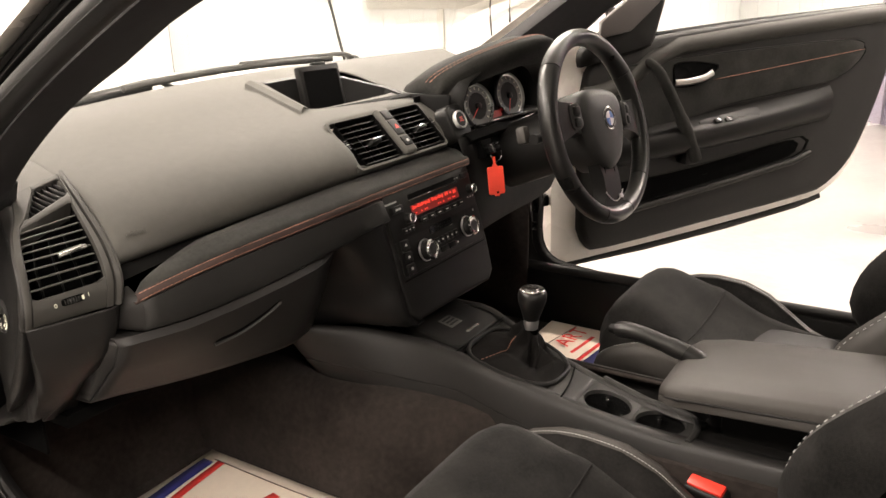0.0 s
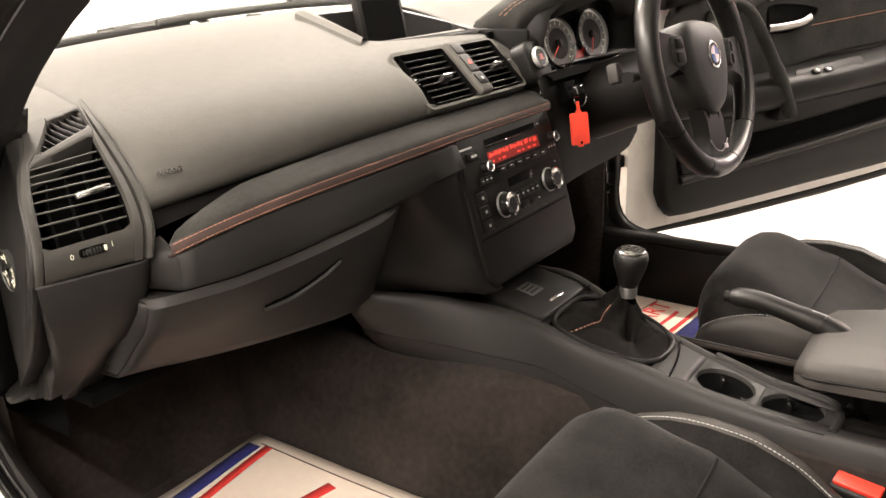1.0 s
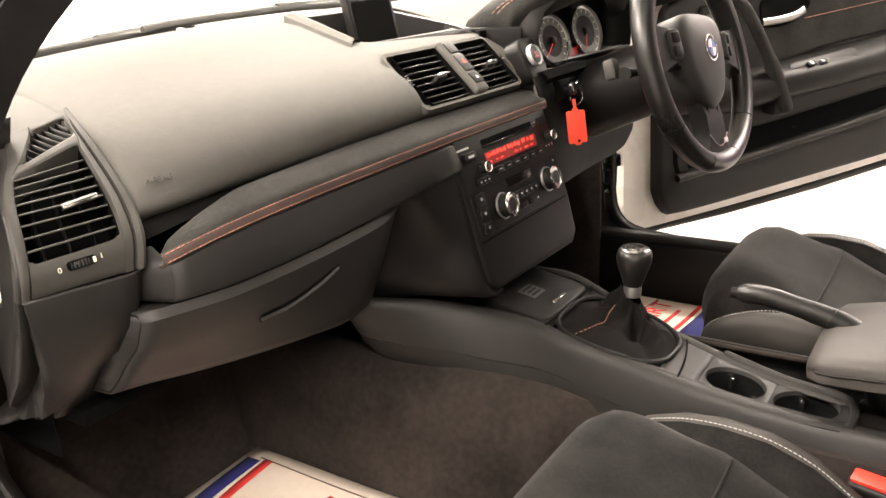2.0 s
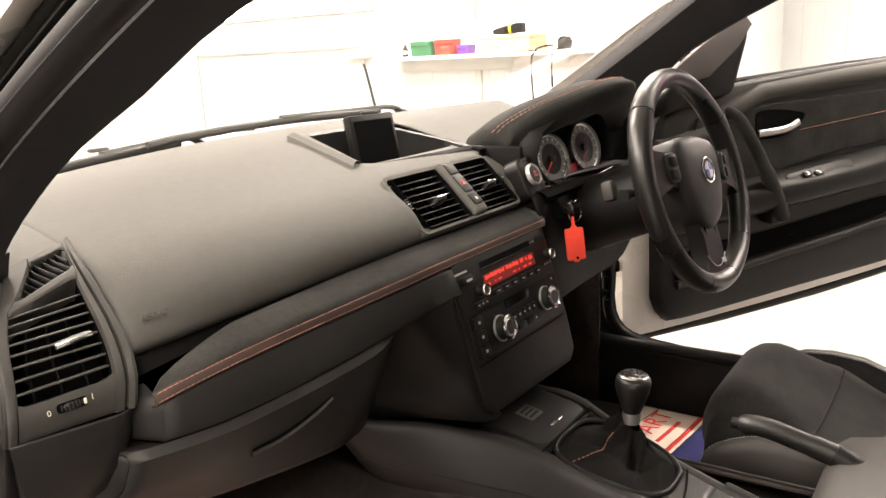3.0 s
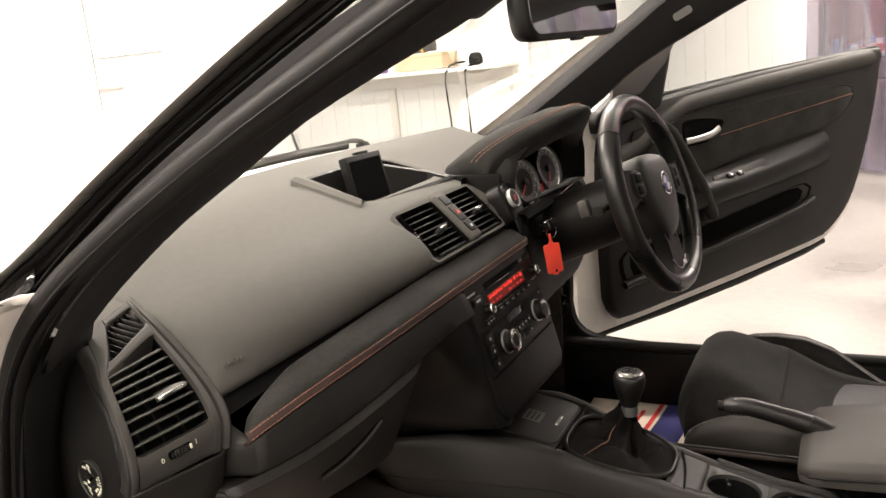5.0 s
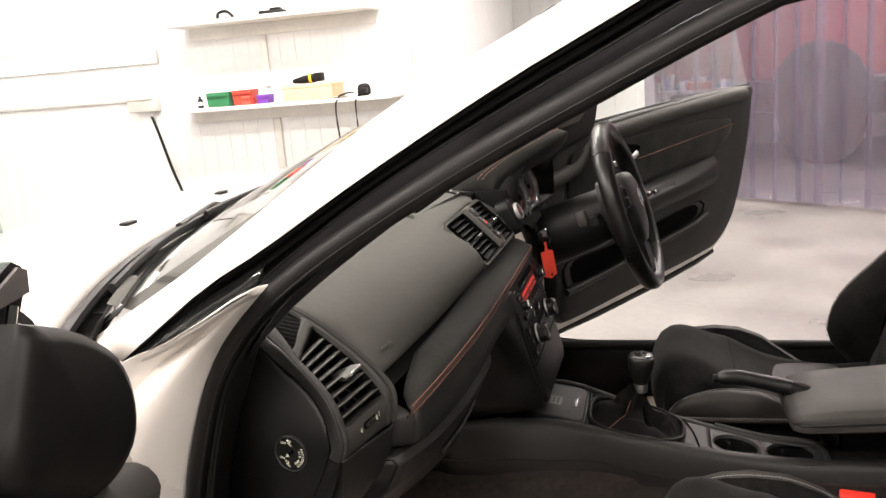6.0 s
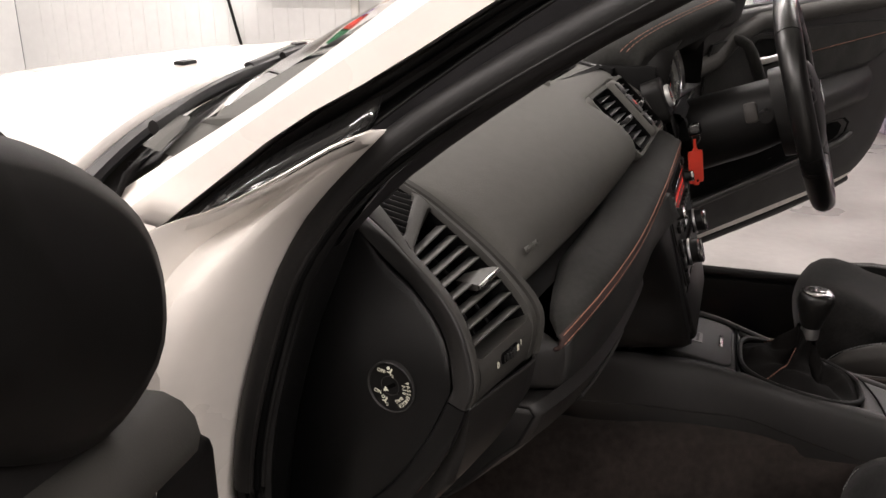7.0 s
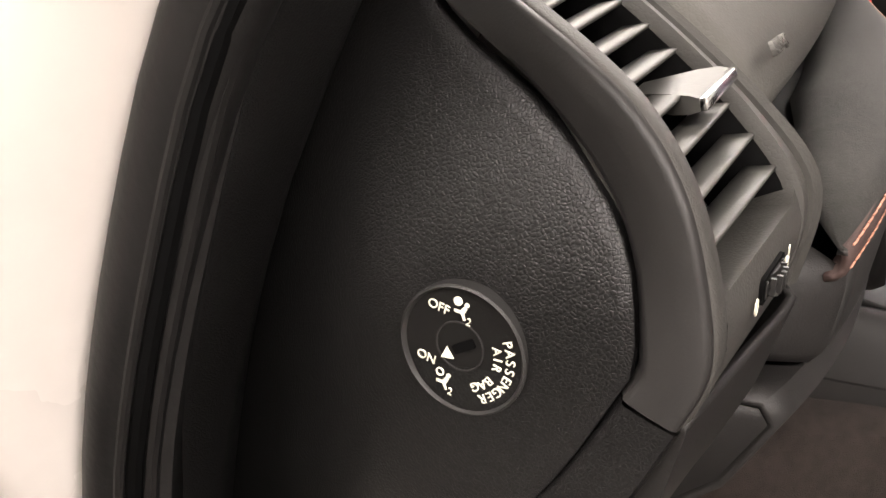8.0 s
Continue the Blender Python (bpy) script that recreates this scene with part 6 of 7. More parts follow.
spoke([(-0.036, -0.060), (-0.031, -0.095), (-0.031, -0.130), (-0.040, -0.164)], [(0.036, -0.060), (0.031, -0.095), (0.031, -0.130), (0.040, -0.164)], "spoke", BLACK)
part("spoke_line", tube([wm @ Vector((x, -0.146 + 0.020 * (x / 0.034) ** 2, 0.0108)) for x in np.linspace(-0.034, 0.034, 11)], 0.0010, 6), SATIN, wheel, "thin silver line")
for sg in (1, -1):
    part("spoke_groove", tube([wm @ Vector((sg * a, b, 0.0085)) for a, b in ((0.020, -0.078), (0.017, -0.10), (0.019, -0.135))], 0.0012, 6), VOID, wheel)
part("spoke_badge", rbox(0.014, 0.008, 0.003, 0.001, m=wm @ at(0.024, -0.138, 0.0105)), SATIN, wheel, "small silver badge")
part("column", tube([wm @ Vector((0, 0.0, -0.035)), wm @ Vector((0, -0.008, -0.10)), wm @ Vector((0, -0.015, -0.22))], 0.05, 20, radii=[0.050, 0.056, 0.060], flat=1.1), BLACK, wheel, "black column shroud")
part("stalk", tube([wm @ Vector((-0.04, 0.0, -0.060)), wm @ Vector((-0.10, -0.004, -0.062)), wm @ Vector((-0.150, -0.008, -0.052))], 0.008, 10, radii=[0.006, 0.007, 0.010]), BLACK, wheel, "black column stalk")
part("stalk_knob", rbox(0.020, 0.032, 0.020, 0.005, m=wm @ at(-0.150, 0.004, -0.072)), LEATHER, wheel, "grey ribbed stalk end")
part("stalk", tube([wm @ Vector((0.04, 0.0, -0.060)), wm @ Vector((0.13, 0.0, -0.055)), wm @ Vector((0.165, -0.004, -0.048))], 0.008, 10, radii=[0.006, 0.007, 0.010]), BLACK, wheel, "black column stalk")

# ---------- key with red tag ----------
key = thing("key_tag", "red plastic tag hanging from the car key", "key tag", (0.222, 0.19, 0.78))
kr = Vector((0.2285, 0.196, 0.822))
part("key_fob", rbox(0.030, 0.020, 0.040, 0.005, 3, m=axes((0.222, 0.208, 0.832), (1, 0, 0), (0, 0.3, 0.95))), GLOSS, key, "black key fob")
part("key_ring", tube([kr + Vector((0.0125 * math.cos(a) * 0.85, -0.0125 * math.cos(a) * 0.5, 0.0135 * math.sin(a) - 0.001)) for a in np.linspace(0, 2 * math.pi, 29)[:-1]], 0.0013, 6, close=True), CHROME, key, "steel split ring")
km = axes((0.2180, 0.1905, 0.772), (0.80, -0.60, 0.02), (0.20, 0.05, 1))
tag_o = rrect(0.034, 0.054, 0.004)
bm = plate(tag_o, 0.0032, km, 0.0006)
part("tag", bm, REDTAG, key, "red plastic tag")
part("tag_neck", rbox(0.0055, 0.020, 0.003, 0.001, m=km @ at(0.0, 0.036, -0.0016)), REDTAG, key)
part("tag_shoulder", plate([(-0.006, 0.026), (0.006, 0.026), (0.004, 0.031), (-0.004, 0.031)], 0.003, km), REDTAG, key)
part("tag_foot", plate([(-0.006, -0.0265), (0.006, -0.0265), (0.004, -0.0305), (-0.004, -0.0305)], 0.003, km), REDTAG, key)
part("tag_hole", turned([(0.0024, 0.0), (0.0024, 0.0006)], km @ at(0.001, -0.0235, 0.0), 14), VOID, key)

# ---------- centre console ----------
con = thing("centre_console", "dark grey centre console with two cup holders", "console", (0, 0.0, 0.3))


def con_z(y):
    return 0.5000 + 0.062 * min(1, max(0, (y + 0.20) / 0.36)) ** 1.1 + 0.0


def side_rows():
    """Top and foot of the console's side from the nose of its front wing to the rear."""
    st = [((-0.150, 0.410, 0.598), (-0.105, 0.420, 0.452)), ((-0.215, 0.376, 0.605), (-0.125, 0.380, 0.455)), ((-0.236, 0.354, 0.607), (-0.139, 0.347, 0.458)),
          ((-0.228, 0.332, 0.604), (-0.143, 0.318, 0.455)), ((-0.190, 0.288, 0.594), (-0.144, 0.258, 0.450)), ((-0.150, 0.245, 0.583), (-0.143, 0.195, 0.446)),
          ((-0.122, 0.200, 0.570), (-0.135, 0.130, 0.443))]
    for y in (0.14, 0.06, -0.04, -0.14, -0.24, -0.34, -0.45, -0.56):
        st.append(((-0.107 + 0.012 * max(0, -y - 0.1), y, con_z(y) + 0.002), (-0.122, y - 0.085 * max(0.0, 1 - (0.14 - y) / 0.2), con_z(y) - 0.112)))
    tops, feet = curve_pts([a for a, b in st], 60), curve_pts([Vector(b).lerp(Vector(a), 0.03 + 0.06 * min(1.0, max(0.0, (b[1] + 0.20) / 0.42))) for a, b in st], 60)
    out = []
    for a, b in zip(tops, feet):
        row = [a + Vector((0.026, 0, -0.002)), a + Vector((0.014, 0, 0.0008)), a + Vector((0.005, 0, 0.0)), a + Vector((0.0005, 0, -0.004))]
        for v in (0.10, 0.25, 0.42, 0.535, 0.545, 0.555, 0.68, 0.85, 1.0):
            bulge = -0.006 * math.sin(math.pi * v) + (0.0025 if v == 0.545 else 0)
            row.append(a.lerp(b, v) + Vector((bulge, 0, 0)))
        row.append(b + Vector((0.02, 0, -0.006)))
        out.append(row)
    return out


rows = side_rows()
thick(part("side_panel", loft(rows), LOWER, con, "grey side panel of the console", angle=40), 0.003)


def right_edge(y):
    """Driver's edge of the console top, which draws in towards the rear beside the handbrake."""
    if y > 0.13:
        return 0.100
    if y > -0.05:
        return 0.030 + 0.070 * ((y + 0.05) / 0.18) ** 1.15
    return max(-0.026, 0.030 + 0.244 * (y + 0.05))


rows = []
for y in np.linspace(0.40, -0.30, 36):
    e, z = right_edge(y), con_z(y) + 0.001
    rows.append([Vector((e - 0.016, y, z - 0.001)), Vector((e - 0.006, y, z + 0.0012)), Vector((e - 0.001, y, z)), Vector((e + 0.002, y, z - 0.006)), Vector((e + 0.006, y, z - 0.05)), Vector((e + 0.012, y, z - 0.10))])
thick(part("side_panel", loft(rows), LOWER, con, "grey driver's side panel of the console", angle=40), 0.003)
# flat near-black sheet paints the shade down in the handbrake well
part("brake_well", loft([[Vector((x, y, 0.440)) for x in (-0.04, 0.05, 0.125)] for y in (0.12, -0.30, -0.60)]), VOID, con, "well beside the handbrake, shade painted black")
part("tunnel_wall", rbox(0.006, 0.72, 0.10, 0.002, m=at(0.118, -0.25, 0.43)), LOWER, con, "dark outer wall of the handbrake well")
# deck between the gear lever and the cup holders
rows = [[Vector((x, y, con_z(y) - 0.0008)) for x in np.linspace(-0.100, right_edge(y) - 0.004, 8)] for y in np.linspace(-0.060, -0.110, 6)]
thick(part("top_bridge", loft(rows), SMOOTH, con, "grey bridge behind the gear lever"), 0.003)
rows = [[Vector((-0.092 + (right_edge(-0.075) + 0.084) * f, -0.088 + 0.022 * f - 0.004 * math.sin(math.pi * f) + d, con_z(-0.08) + 0.0010 + 0.003 * f)) for f in np.linspace(0, 1, 9)] for d in (-0.0012, 0.0012)]
thick(part("top_joint", loft(rows), VOID, con), 0.001)
# two round cup wells in a narrow plate
for cx, cy, y_hi, y_lo in ((-0.052, -0.151, -0.110, -0.196), (-0.060, -0.238, -0.196, -0.286)):
    ang = np.linspace(0, 2 * math.pi, 49)[:-1]
    circ = [(0.0345 * math.cos(a), 0.0375 * math.sin(a)) for a in ang]
    sq = []
    for a in ang:
        c, sn = math.cos(a), math.sin(a)
        k = 0.2
        for nx, ny, d in ((-1, 0, cx + 0.104), (0, 1, y_hi - cy), (0, -1, cy - y_lo), (1, -0.244, right_edge(-0.06) + 0.244 * (cy + 0.06) - cx)) + (((0.8, -0.8, 0.058),) if cy < -0.2 else ()):
            v = nx * c + ny * sn
            if v > 1e-6:
                k = min(k, d / v)
        sq.append((k * c, k * sn))
    mm = axes((cx, cy, con_z(cy) - 0.0005), (1, 0, 0), (0, 1, (con_z(cy + 0.04) - con_z(cy - 0.04)) / 0.08))
    rws = [[mm @ Vector((x, y, z)) for x, y in o] for o, z in ((sq, -0.004), (sq, 0.0), ([(x * 1.06, y * 1.06) for x, y in circ], 0.0), ([(x * 1.02, y * 1.02) for x, y in circ], 0.0012), (circ, 0.0), ([(x * 0.98, y * 0.98) for x, y in circ], -0.005))]
    part("cup_plate", loft(rws, close_v=True), SMOOTH, con, "grey plate round the cup holder", angle=40)
    rws = [[mm @ Vector((x * k, y * k, z)) for x, y in circ] for k, z in ((0.985, -0.004), (0.96, -0.03), (0.93, -0.065), (0.90, -0.068), (0.05, -0.068))]
    cup = part("cup_holder", loft(rws, close_v=True), GLOSS, con, "black cup holder")
    for a in (20, 140, 260):
        part("cup_spring", rbox(0.016, 0.007, 0.022, 0.004, m=mm @ pose(0, 0, 0, 0, 0, a) @ at(0.029, 0, -0.018)), GLOSS, cup)
part("cup_rail", tube(curve_pts([(0.012, -0.120, con_z(-0.120) + 0.001), (-0.006, -0.20, 0.502), (-0.020, -0.262, 0.502), (-0.034, -0.285, 0.502), (-0.060, -0.292, 0.501), (-0.098, -0.290, 0.500)], 24), 0.0055, 8), SMOOTH, con, "raised rail round the cup holders")
part("rear_tray", rbox(0.10, 0.30, 0.01, 0.003, m=at(-0.052, -0.442, 0.4905)), BLACK, con)
part("front_base", rbox(0.17, 0.06, 0.02, 0.003, m=at(0, 0.225, con_z(0.16) - 0.012)), BLACK, con)
# ashtray lid with chrome edge
am = axes((0.004, 0.166, con_z(0.15) + 0.002), (1, 0, 0), (0, 1, 0.20))
ash = part("ashtray_lid", plate(rrect(0.150, 0.115, 0.018), 0.012, am, 0.003, 3), BLACK, con, "black ashtray lid")
part("lid_label", plate(rrect(0.036, 0.030, 0.001), 0.0008, am @ at(-0.006, 0.002, 0.0009)), surface("grey_label", (0.045, 0.043, 0.04), 0.5, vary=0.2, vary_scale=80), ash, "small grey label")
for k in range(3):
    part("label_bar", plate(rrect(0.026, 0.004, 0.0004, 2), 0.0004, am @ at(-0.006, 0.010 - 0.008 * k, 0.0014)), BLACK, ash)
part("chrome_edge", rbox(0.040, 0.006, 0.004, 0.0015, m=am @ at(0.002, -0.040, 0.001)), CHROME, ash, "chrome pull edge")
part("tray_seam", rbox(0.17, 0.0025, 0.002, 0, m=at(-0.004, 0.104, con_z(0.104) + 0.0005)), VOID, con)
part("top_front", loft([[Vector((x, y, con_z(y) - 0.004)) for x in np.linspace(-0.098, 0.095, 7)] for y in np.linspace(0.24, 0.098, 6)]), BLACK, con)
rows = [[Vector((-0.102, y, con_z(y) - 0.001)), Vector((-0.096 + 0.10 * (y - 0.018), y, con_z(y) - 0.0008)), Vector((-0.088 + 0.10 * (y - 0.018) + 0.06 * max(0.0, -0.02 - y), y, con_z(y) - 0.003))] for y in np.linspace(0.10, -0.062, 14)]
thick(part("deck", loft(rows), SMOOTH, con, "grey border of the gear gaiter"), 0.002)
rows = [[Vector((right_edge(y) - 0.004, y, con_z(y) - 0.001)), Vector((min(right_edge(y) - 0.008, 0.046 + 0.10 * (y - 0.018)), y, con_z(y) - 0.003))] for y in np.linspace(0.10, -0.062, 14)]
thick(part("deck", loft(rows), SMOOTH, con, "grey border of the gear gaiter"), 0.002)

# ---------- gear lever ----------
gear = thing("gear_lever", "black gear lever with leather boot and chrome-topped knob", "gear lever", (0, 0.0, 0.53))


BOOTC = (-0.022, 0.018)


def boot_edge(a, k=1.0):
    """Outline of the gaiter's opening: squared in front, round at the rear."""
    c, sn = math.cos(a), math.sin(a)
    e = 0.55 if sn > 0 else 0.85
    y = BOOTC[1] + k * 0.082 * math.copysign(abs(sn) ** e, sn)
    taper = 1.0 if sn > 0 else 1.0 - 0.16 * abs(sn)
    return BOOTC[0] + k * taper * (0.074 if c < 0 else 0.072) * math.copysign(abs(c) ** 0.6, c) + 0.10 * (y - BOOTC[1]), y


def boot_row(f):
    k = (1 - f) ** 1.9
    rws = []
    for j in range(56):
        a = 2 * math.pi * j / 56
        x, y = boot_edge(a, 0.97)
        w = math.sin(math.pi * f)
        fold = 0.010 * w * math.sin(4 * a + 2.6 * f + 0.6) + 0.006 * w * math.sin(9 * a - 6 * f)
        px, py = 0.004 + 0.014 * math.cos(a), 0.012 + 0.014 * math.sin(a)
        z = con_z(y) - 0.004 + 0.012 * math.sin(math.pi * min(1.0, 1.5 * f)) - 0.010 * math.exp(-((f - 0.45) / 0.14) ** 2) + 0.052 * f ** 2.6
        rws.append(Vector((px + (x - px) * k + fold * math.cos(a), py + (y - py) * k + fold * math.sin(a), z + fold * 0.8)))
    return rws


part("boot", loft([boot_row(f) for f in np.linspace(0, 1, 22)], close_v=True), surface("boot_leather", (0.0045, 0.004, 0.0037), 0.85, spec=0.1, grain=0.4, grain_scale=500, cells=True, vary=0.25, vary_scale=20, dist=0.0005), gear, "soft black gaiter lying in folds", angle=70)
part("boot_frame", tube([Vector((*boot_edge(a), con_z(boot_edge(a)[1]) + 0.001)) for a in np.linspace(0, 2 * math.pi, 57)[:-1]], 0.0040, 8, close=True), BLACK, gear, "black gaiter ring")
bm = bmesh.new()
for col in (24, 4):
    seam = [boot_row(f)[col] + Vector((0, 0, 0.0012)) for f in np.linspace(0.05, 0.75, 37)]
    for k in range(0, 36, 2):
        add(bm, tube([seam[k], seam[k + 1]], 0.0007, 5))
part("boot_stitching", bm, STITCH, gear, "orange stitches")["kind"] = "stuff"
gm = axes((0, 0.010, 0.566), (1, 0, 0), (0, 1, 0.05))
part("collar", turned([(0.0125, 0.016), (0.013, 0.022), (0.0125, 0.032)], gm, 24), SATIN, gear, "satin metal collar")
part("knob", turned([(0.0115, 0.030), (0.0135, 0.034), (0.0180, 0.048), (0.0232, 0.064), (0.0246, 0.074), (0.0230, 0.082), (0.0198, 0.0850)], gm, 32), RIMLEATHER, gear, "black leather knob", angle=60)
kt = part("knob_top", turned([(0.0200, 0.0840), (0.0204, 0.0862), (0.0186, 0.0876), (0.0172, 0.0876), (0.0115, 0.0888), (0.001, 0.0892)], gm, 32), SMOKED, gear, "chrome gear pattern cap")
for x, y, w, h in ((-0.009, 0, 0.0034, 0.020), (0.0, 0, 0.0034, 0.022), (0.009, 0, 0.0034, 0.020), (0, 0, 0.020, 0.0034), (-0.0045, 0.009, 0.003, 0.006), (0.0045, -0.009, 0.003, 0.006)):
    part("mark", plate(rrect(w, h, 0.0005, 2), 0.0004, gm @ at(x, y, 0.0896)), BLACK, kt)

# ---------- handbrake, armrest ----------
hb = thing("handbrake", "black leather handbrake lever", "handbrake", (0.03, -0.26, 0.5))
part("grip", tube(curve_pts([(0.030, -0.130, 0.597), (0.028, -0.160, 0.600), (0.024, -0.20, 0.594), (0.018, -0.250, 0.585)], 14), 0.013, 14, radii=[0.010] + [0.0135] * 10 + [0.0145] * 4), RIMLEATHER, hb, "black leather grip")
part("release", tube([(0.0305, -0.120, 0.5965), (0.0302, -0.131, 0.597)], 0.0075, 12), BLACK, hb, "release button")
part("sleeve", tube(curve_pts([(0.018, -0.248, 0.585), (0.014, -0.275, 0.572), (0.008, -0.31, 0.535), (0.0, -0.33, 0.50)], 10), 0.018, 14, radii=[0.0155, 0.017, 0.018, 0.02, 0.022, 0.024, 0.026, 0.028, 0.03, 0.032, 0.034]), BLACK, hb, "black boot with orange stitches")
arm = thing("armrest", "grey leather centre armrest with a sewn edge", "armrest", (0, -0.5, 0.5))
rows = []
for y, z, w, h in ((-0.236, 0.580, 0.070, 0.008), (-0.240, 0.582, 0.086, 0.018), (-0.256, 0.587, 0.098, 0.025), (-0.30, 0.593, 0.104, 0.028), (-0.42, 0.603, 0.107, 0.030), (-0.56, 0.613, 0.107, 0.031), (-0.72, 0.621, 0.104, 0.031)):
    sec = [(-1.0, -0.55), (-1.0, -0.05), (-0.985, 0.0), (-1.0, 0.05), (-0.99, 0.35), (-0.955, 0.62), (-0.87, 0.78), (-0.45, 0.84), (0, 0.85), (0.45, 0.84), (0.87, 0.78), (0.955, 0.62), (0.99, 0.35), (1.0, 0.05), (1.0, -0.55), (0.85, -0.9), (-0.85, -0.9)]
    rows.append([Vector((w * a, y, z - 0.022 + h * b * 0.9)) for a, b in sec])
part("cushion", loft(rows, close_v=True, cap=True), LEATHER, arm, "grey leather pad", angle=50)
part("sewn_edge", tube(curve_pts([(-0.080, -0.2405, 0.560), (-0.0985, -0.256, 0.565), (-0.1045, -0.30, 0.571), (-0.1075, -0.42, 0.581), (-0.1075, -0.56, 0.591), (-0.1045, -0.72, 0.599)], 24), 0.0016, 6), BLACK, arm)
part("base", rbox(0.13, 0.42, 0.085, 0.012, m=at(0.02, -0.53, 0.5275)), DARKP, arm, "dark armrest base")

# ---------- seats ----------
def build_seat(name, label):
    """A sports seat about x = 0; its cushion's nose near y = -0.03."""
    st = thing(name, label, "seat", (0, -0.3, 0.30), "front seats")
    # thigh cushion
    rows = []
    for x in [-0.180, -0.176, -0.166] + list(np.linspace(-0.155, 0.155, 15)) + [0.166, 0.176, 0.180]:
        e = min(1.0, (abs(x) / 0.155) ** 6)
        b = 0.012 * min(1.0, (x / 0.155) ** 2) - (0.12 if abs(x) > 0.178 else 0.04 if abs(x) > 0.17 else 0.012 if abs(x) > 0.16 else 0.0)
        rows.append(curve_pts([(x, -0.060 - 0.03 * e, 0.335), (x, -0.030 - 0.03 * e, 0.40), (x, -0.012 - 0.025 * e, 0.47 + 0.6 * min(b, 0)), (x, -0.036 - 0.015 * e, 0.535 - 0.020 * e + min(b, 0)), (x, -0.085, 0.546 + b - 0.03 * e), (x, -0.15, 0.520 + b - 0.02 * e), (x, -0.19, 0.492 + b), (x, -0.28, 0.448 + b), (x, -0.40, 0.425 + b), (x, -0.50, 0.43 + b)], 30))
    part("cushion", loft(rows), SEATSUEDE, st, "dark suede seat cushion", angle=70)
    part("cushion_seam", tube([(x, -0.192, 0.491 + 0.012 * (x / 0.155) ** 2) for x in np.linspace(-0.15, 0.15, 9)], 0.0018, 6), SEATSUEDE, st)
    part("nose_side", rbox(0.29, 0.38, 0.10, 0.03, 3, m=at(0, -0.25, 0.40)), BLACK, st)
    for sg in (1, -1):
        rows = []
        for y, zt, w in ((-0.040, 0.440, 0.010), (-0.050, 0.476, 0.022), (-0.075, 0.496, 0.032), (-0.12, 0.512, 0.040), (-0.165, 0.517, 0.043), (-0.22, 0.512, 0.043), (-0.27, 0.492, 0.040), (-0.31, 0.462, 0.036), (-0.36, 0.425, 0.032), (-0.42, 0.40, 0.028)):
            xo = 0.225
            rows.append([Vector((sg * a, y, b)) for a, b in ((0.150, 0.40), (0.158, min(0.47, zt - 0.03)), (xo - w * 1.05, zt - 0.020), (xo - w * 0.70, zt - 0.005), (xo - w * 0.42, zt), (xo - w * 0.12, zt - 0.005), (xo, zt - 0.020), (xo + 0.006, zt - 0.05), (xo + 0.004, 0.38))])
        part("bolster", loft([r[:4] for r in rows]), SEATSUEDE, st, "suede inner face of the bolster", angle=70)
        part("bolster_edge", loft([r[3:] for r in rows]), LEATHER, st, "grey leather outer face of the bolster", angle=70)
        bm = bmesh.new()
        path = curve_pts([r[3].lerp(r[4], 0.25) + Vector((0, 0, 0.0010)) for r in rows], 160)
        for k in range(0, 158, 2):
            add(bm, tube([path[k], path[k + 1].lerp(path[k], -0.25)], 0.0006, 5))
        part("bolster_stitching", bm, GREYTHREAD, st, "grey stitches")["kind"] = "stuff"
    # backrest
    rows = []
    for x in np.linspace(-0.16, 0.16, 9):
        rows.append(curve_pts([(x, -0.50, 0.42), (x, -0.545, 0.56), (x, -0.60, 0.70), (x, -0.68, 0.92), (x, -0.75, 1.06), (x, -0.83, 1.07)], 16))
    thick(part("backrest", loft(rows), SEATSUEDE, st, "dark suede backrest", angle=70), 0.03)
    for sg in (1, -1):
        rows = []
        for z, yf, w in ((0.42, -0.47, 0.03), (0.48, -0.425, 0.045), (0.54, -0.428, 0.05), (0.60, -0.458, 0.052), (0.67, -0.525, 0.052), (0.74, -0.592, 0.05), (0.84, -0.655, 0.045), (0.96, -0.71, 0.03), (1.05, -0.75, 0.02)):
            rows.append([Vector((sg * 0.15, yf - 0.10, z)), Vector((sg * (0.20 - w * 0.4), yf - 0.02, z)), Vector((sg * 0.215, yf - 0.002, z)), Vector((sg * 0.235, yf - 0.004, z - 0.002)), Vector((sg * 0.250, yf - 0.03, z)), Vector((sg * 0.255, yf - 0.14, z))])
        fine = [[None] * 6 for _ in range(25)]
        for j in range(6):
            for i, p in enumerate(curve_pts([r[j] for r in rows], 24)):
                fine[i][j] = p
        part("back_bolster", loft([r[:3] for r in fine]), SEATSUEDE, st, "suede backrest bolster", angle=70)
        part("back_bolster_edge", loft([r[2:] for r in fine]), LEATHER, st, "grey leather bolster side", angle=70)
        bm = bmesh.new()
        path = curve_pts([r[3] for r in fine], 120)
        for k in range(0, 118, 2):
            add(bm, tube([path[k] + Vector((0, 0.001, 0)), path[k + 1].lerp(path[k], 0.15) + Vector((0, 0.001, 0))], 0.0008, 5))
        part("bolster_stitching", bm, GREYTHREAD, st, "grey stitches")["kind"] = "stuff"
    part("back_shell", rbox(0.44, 0.08, 0.62, 0.03, 3, m=at(0, -0.73, 0.74) @ pose(0, 0, 0, -16)), BLACK, st, "black seat back shell")
    for sg in (1, -1):
        part("runner", rbox(0.03, 0.42, 0.035, 0.005, m=at(sg * 0.17, -0.28, 0.3175)), BLACK, st)
    part("seat_base", rbox(0.36, 0.40, 0.06, 0.01, m=at(0, -0.28, 0.36)), BLACK, st)
    return st


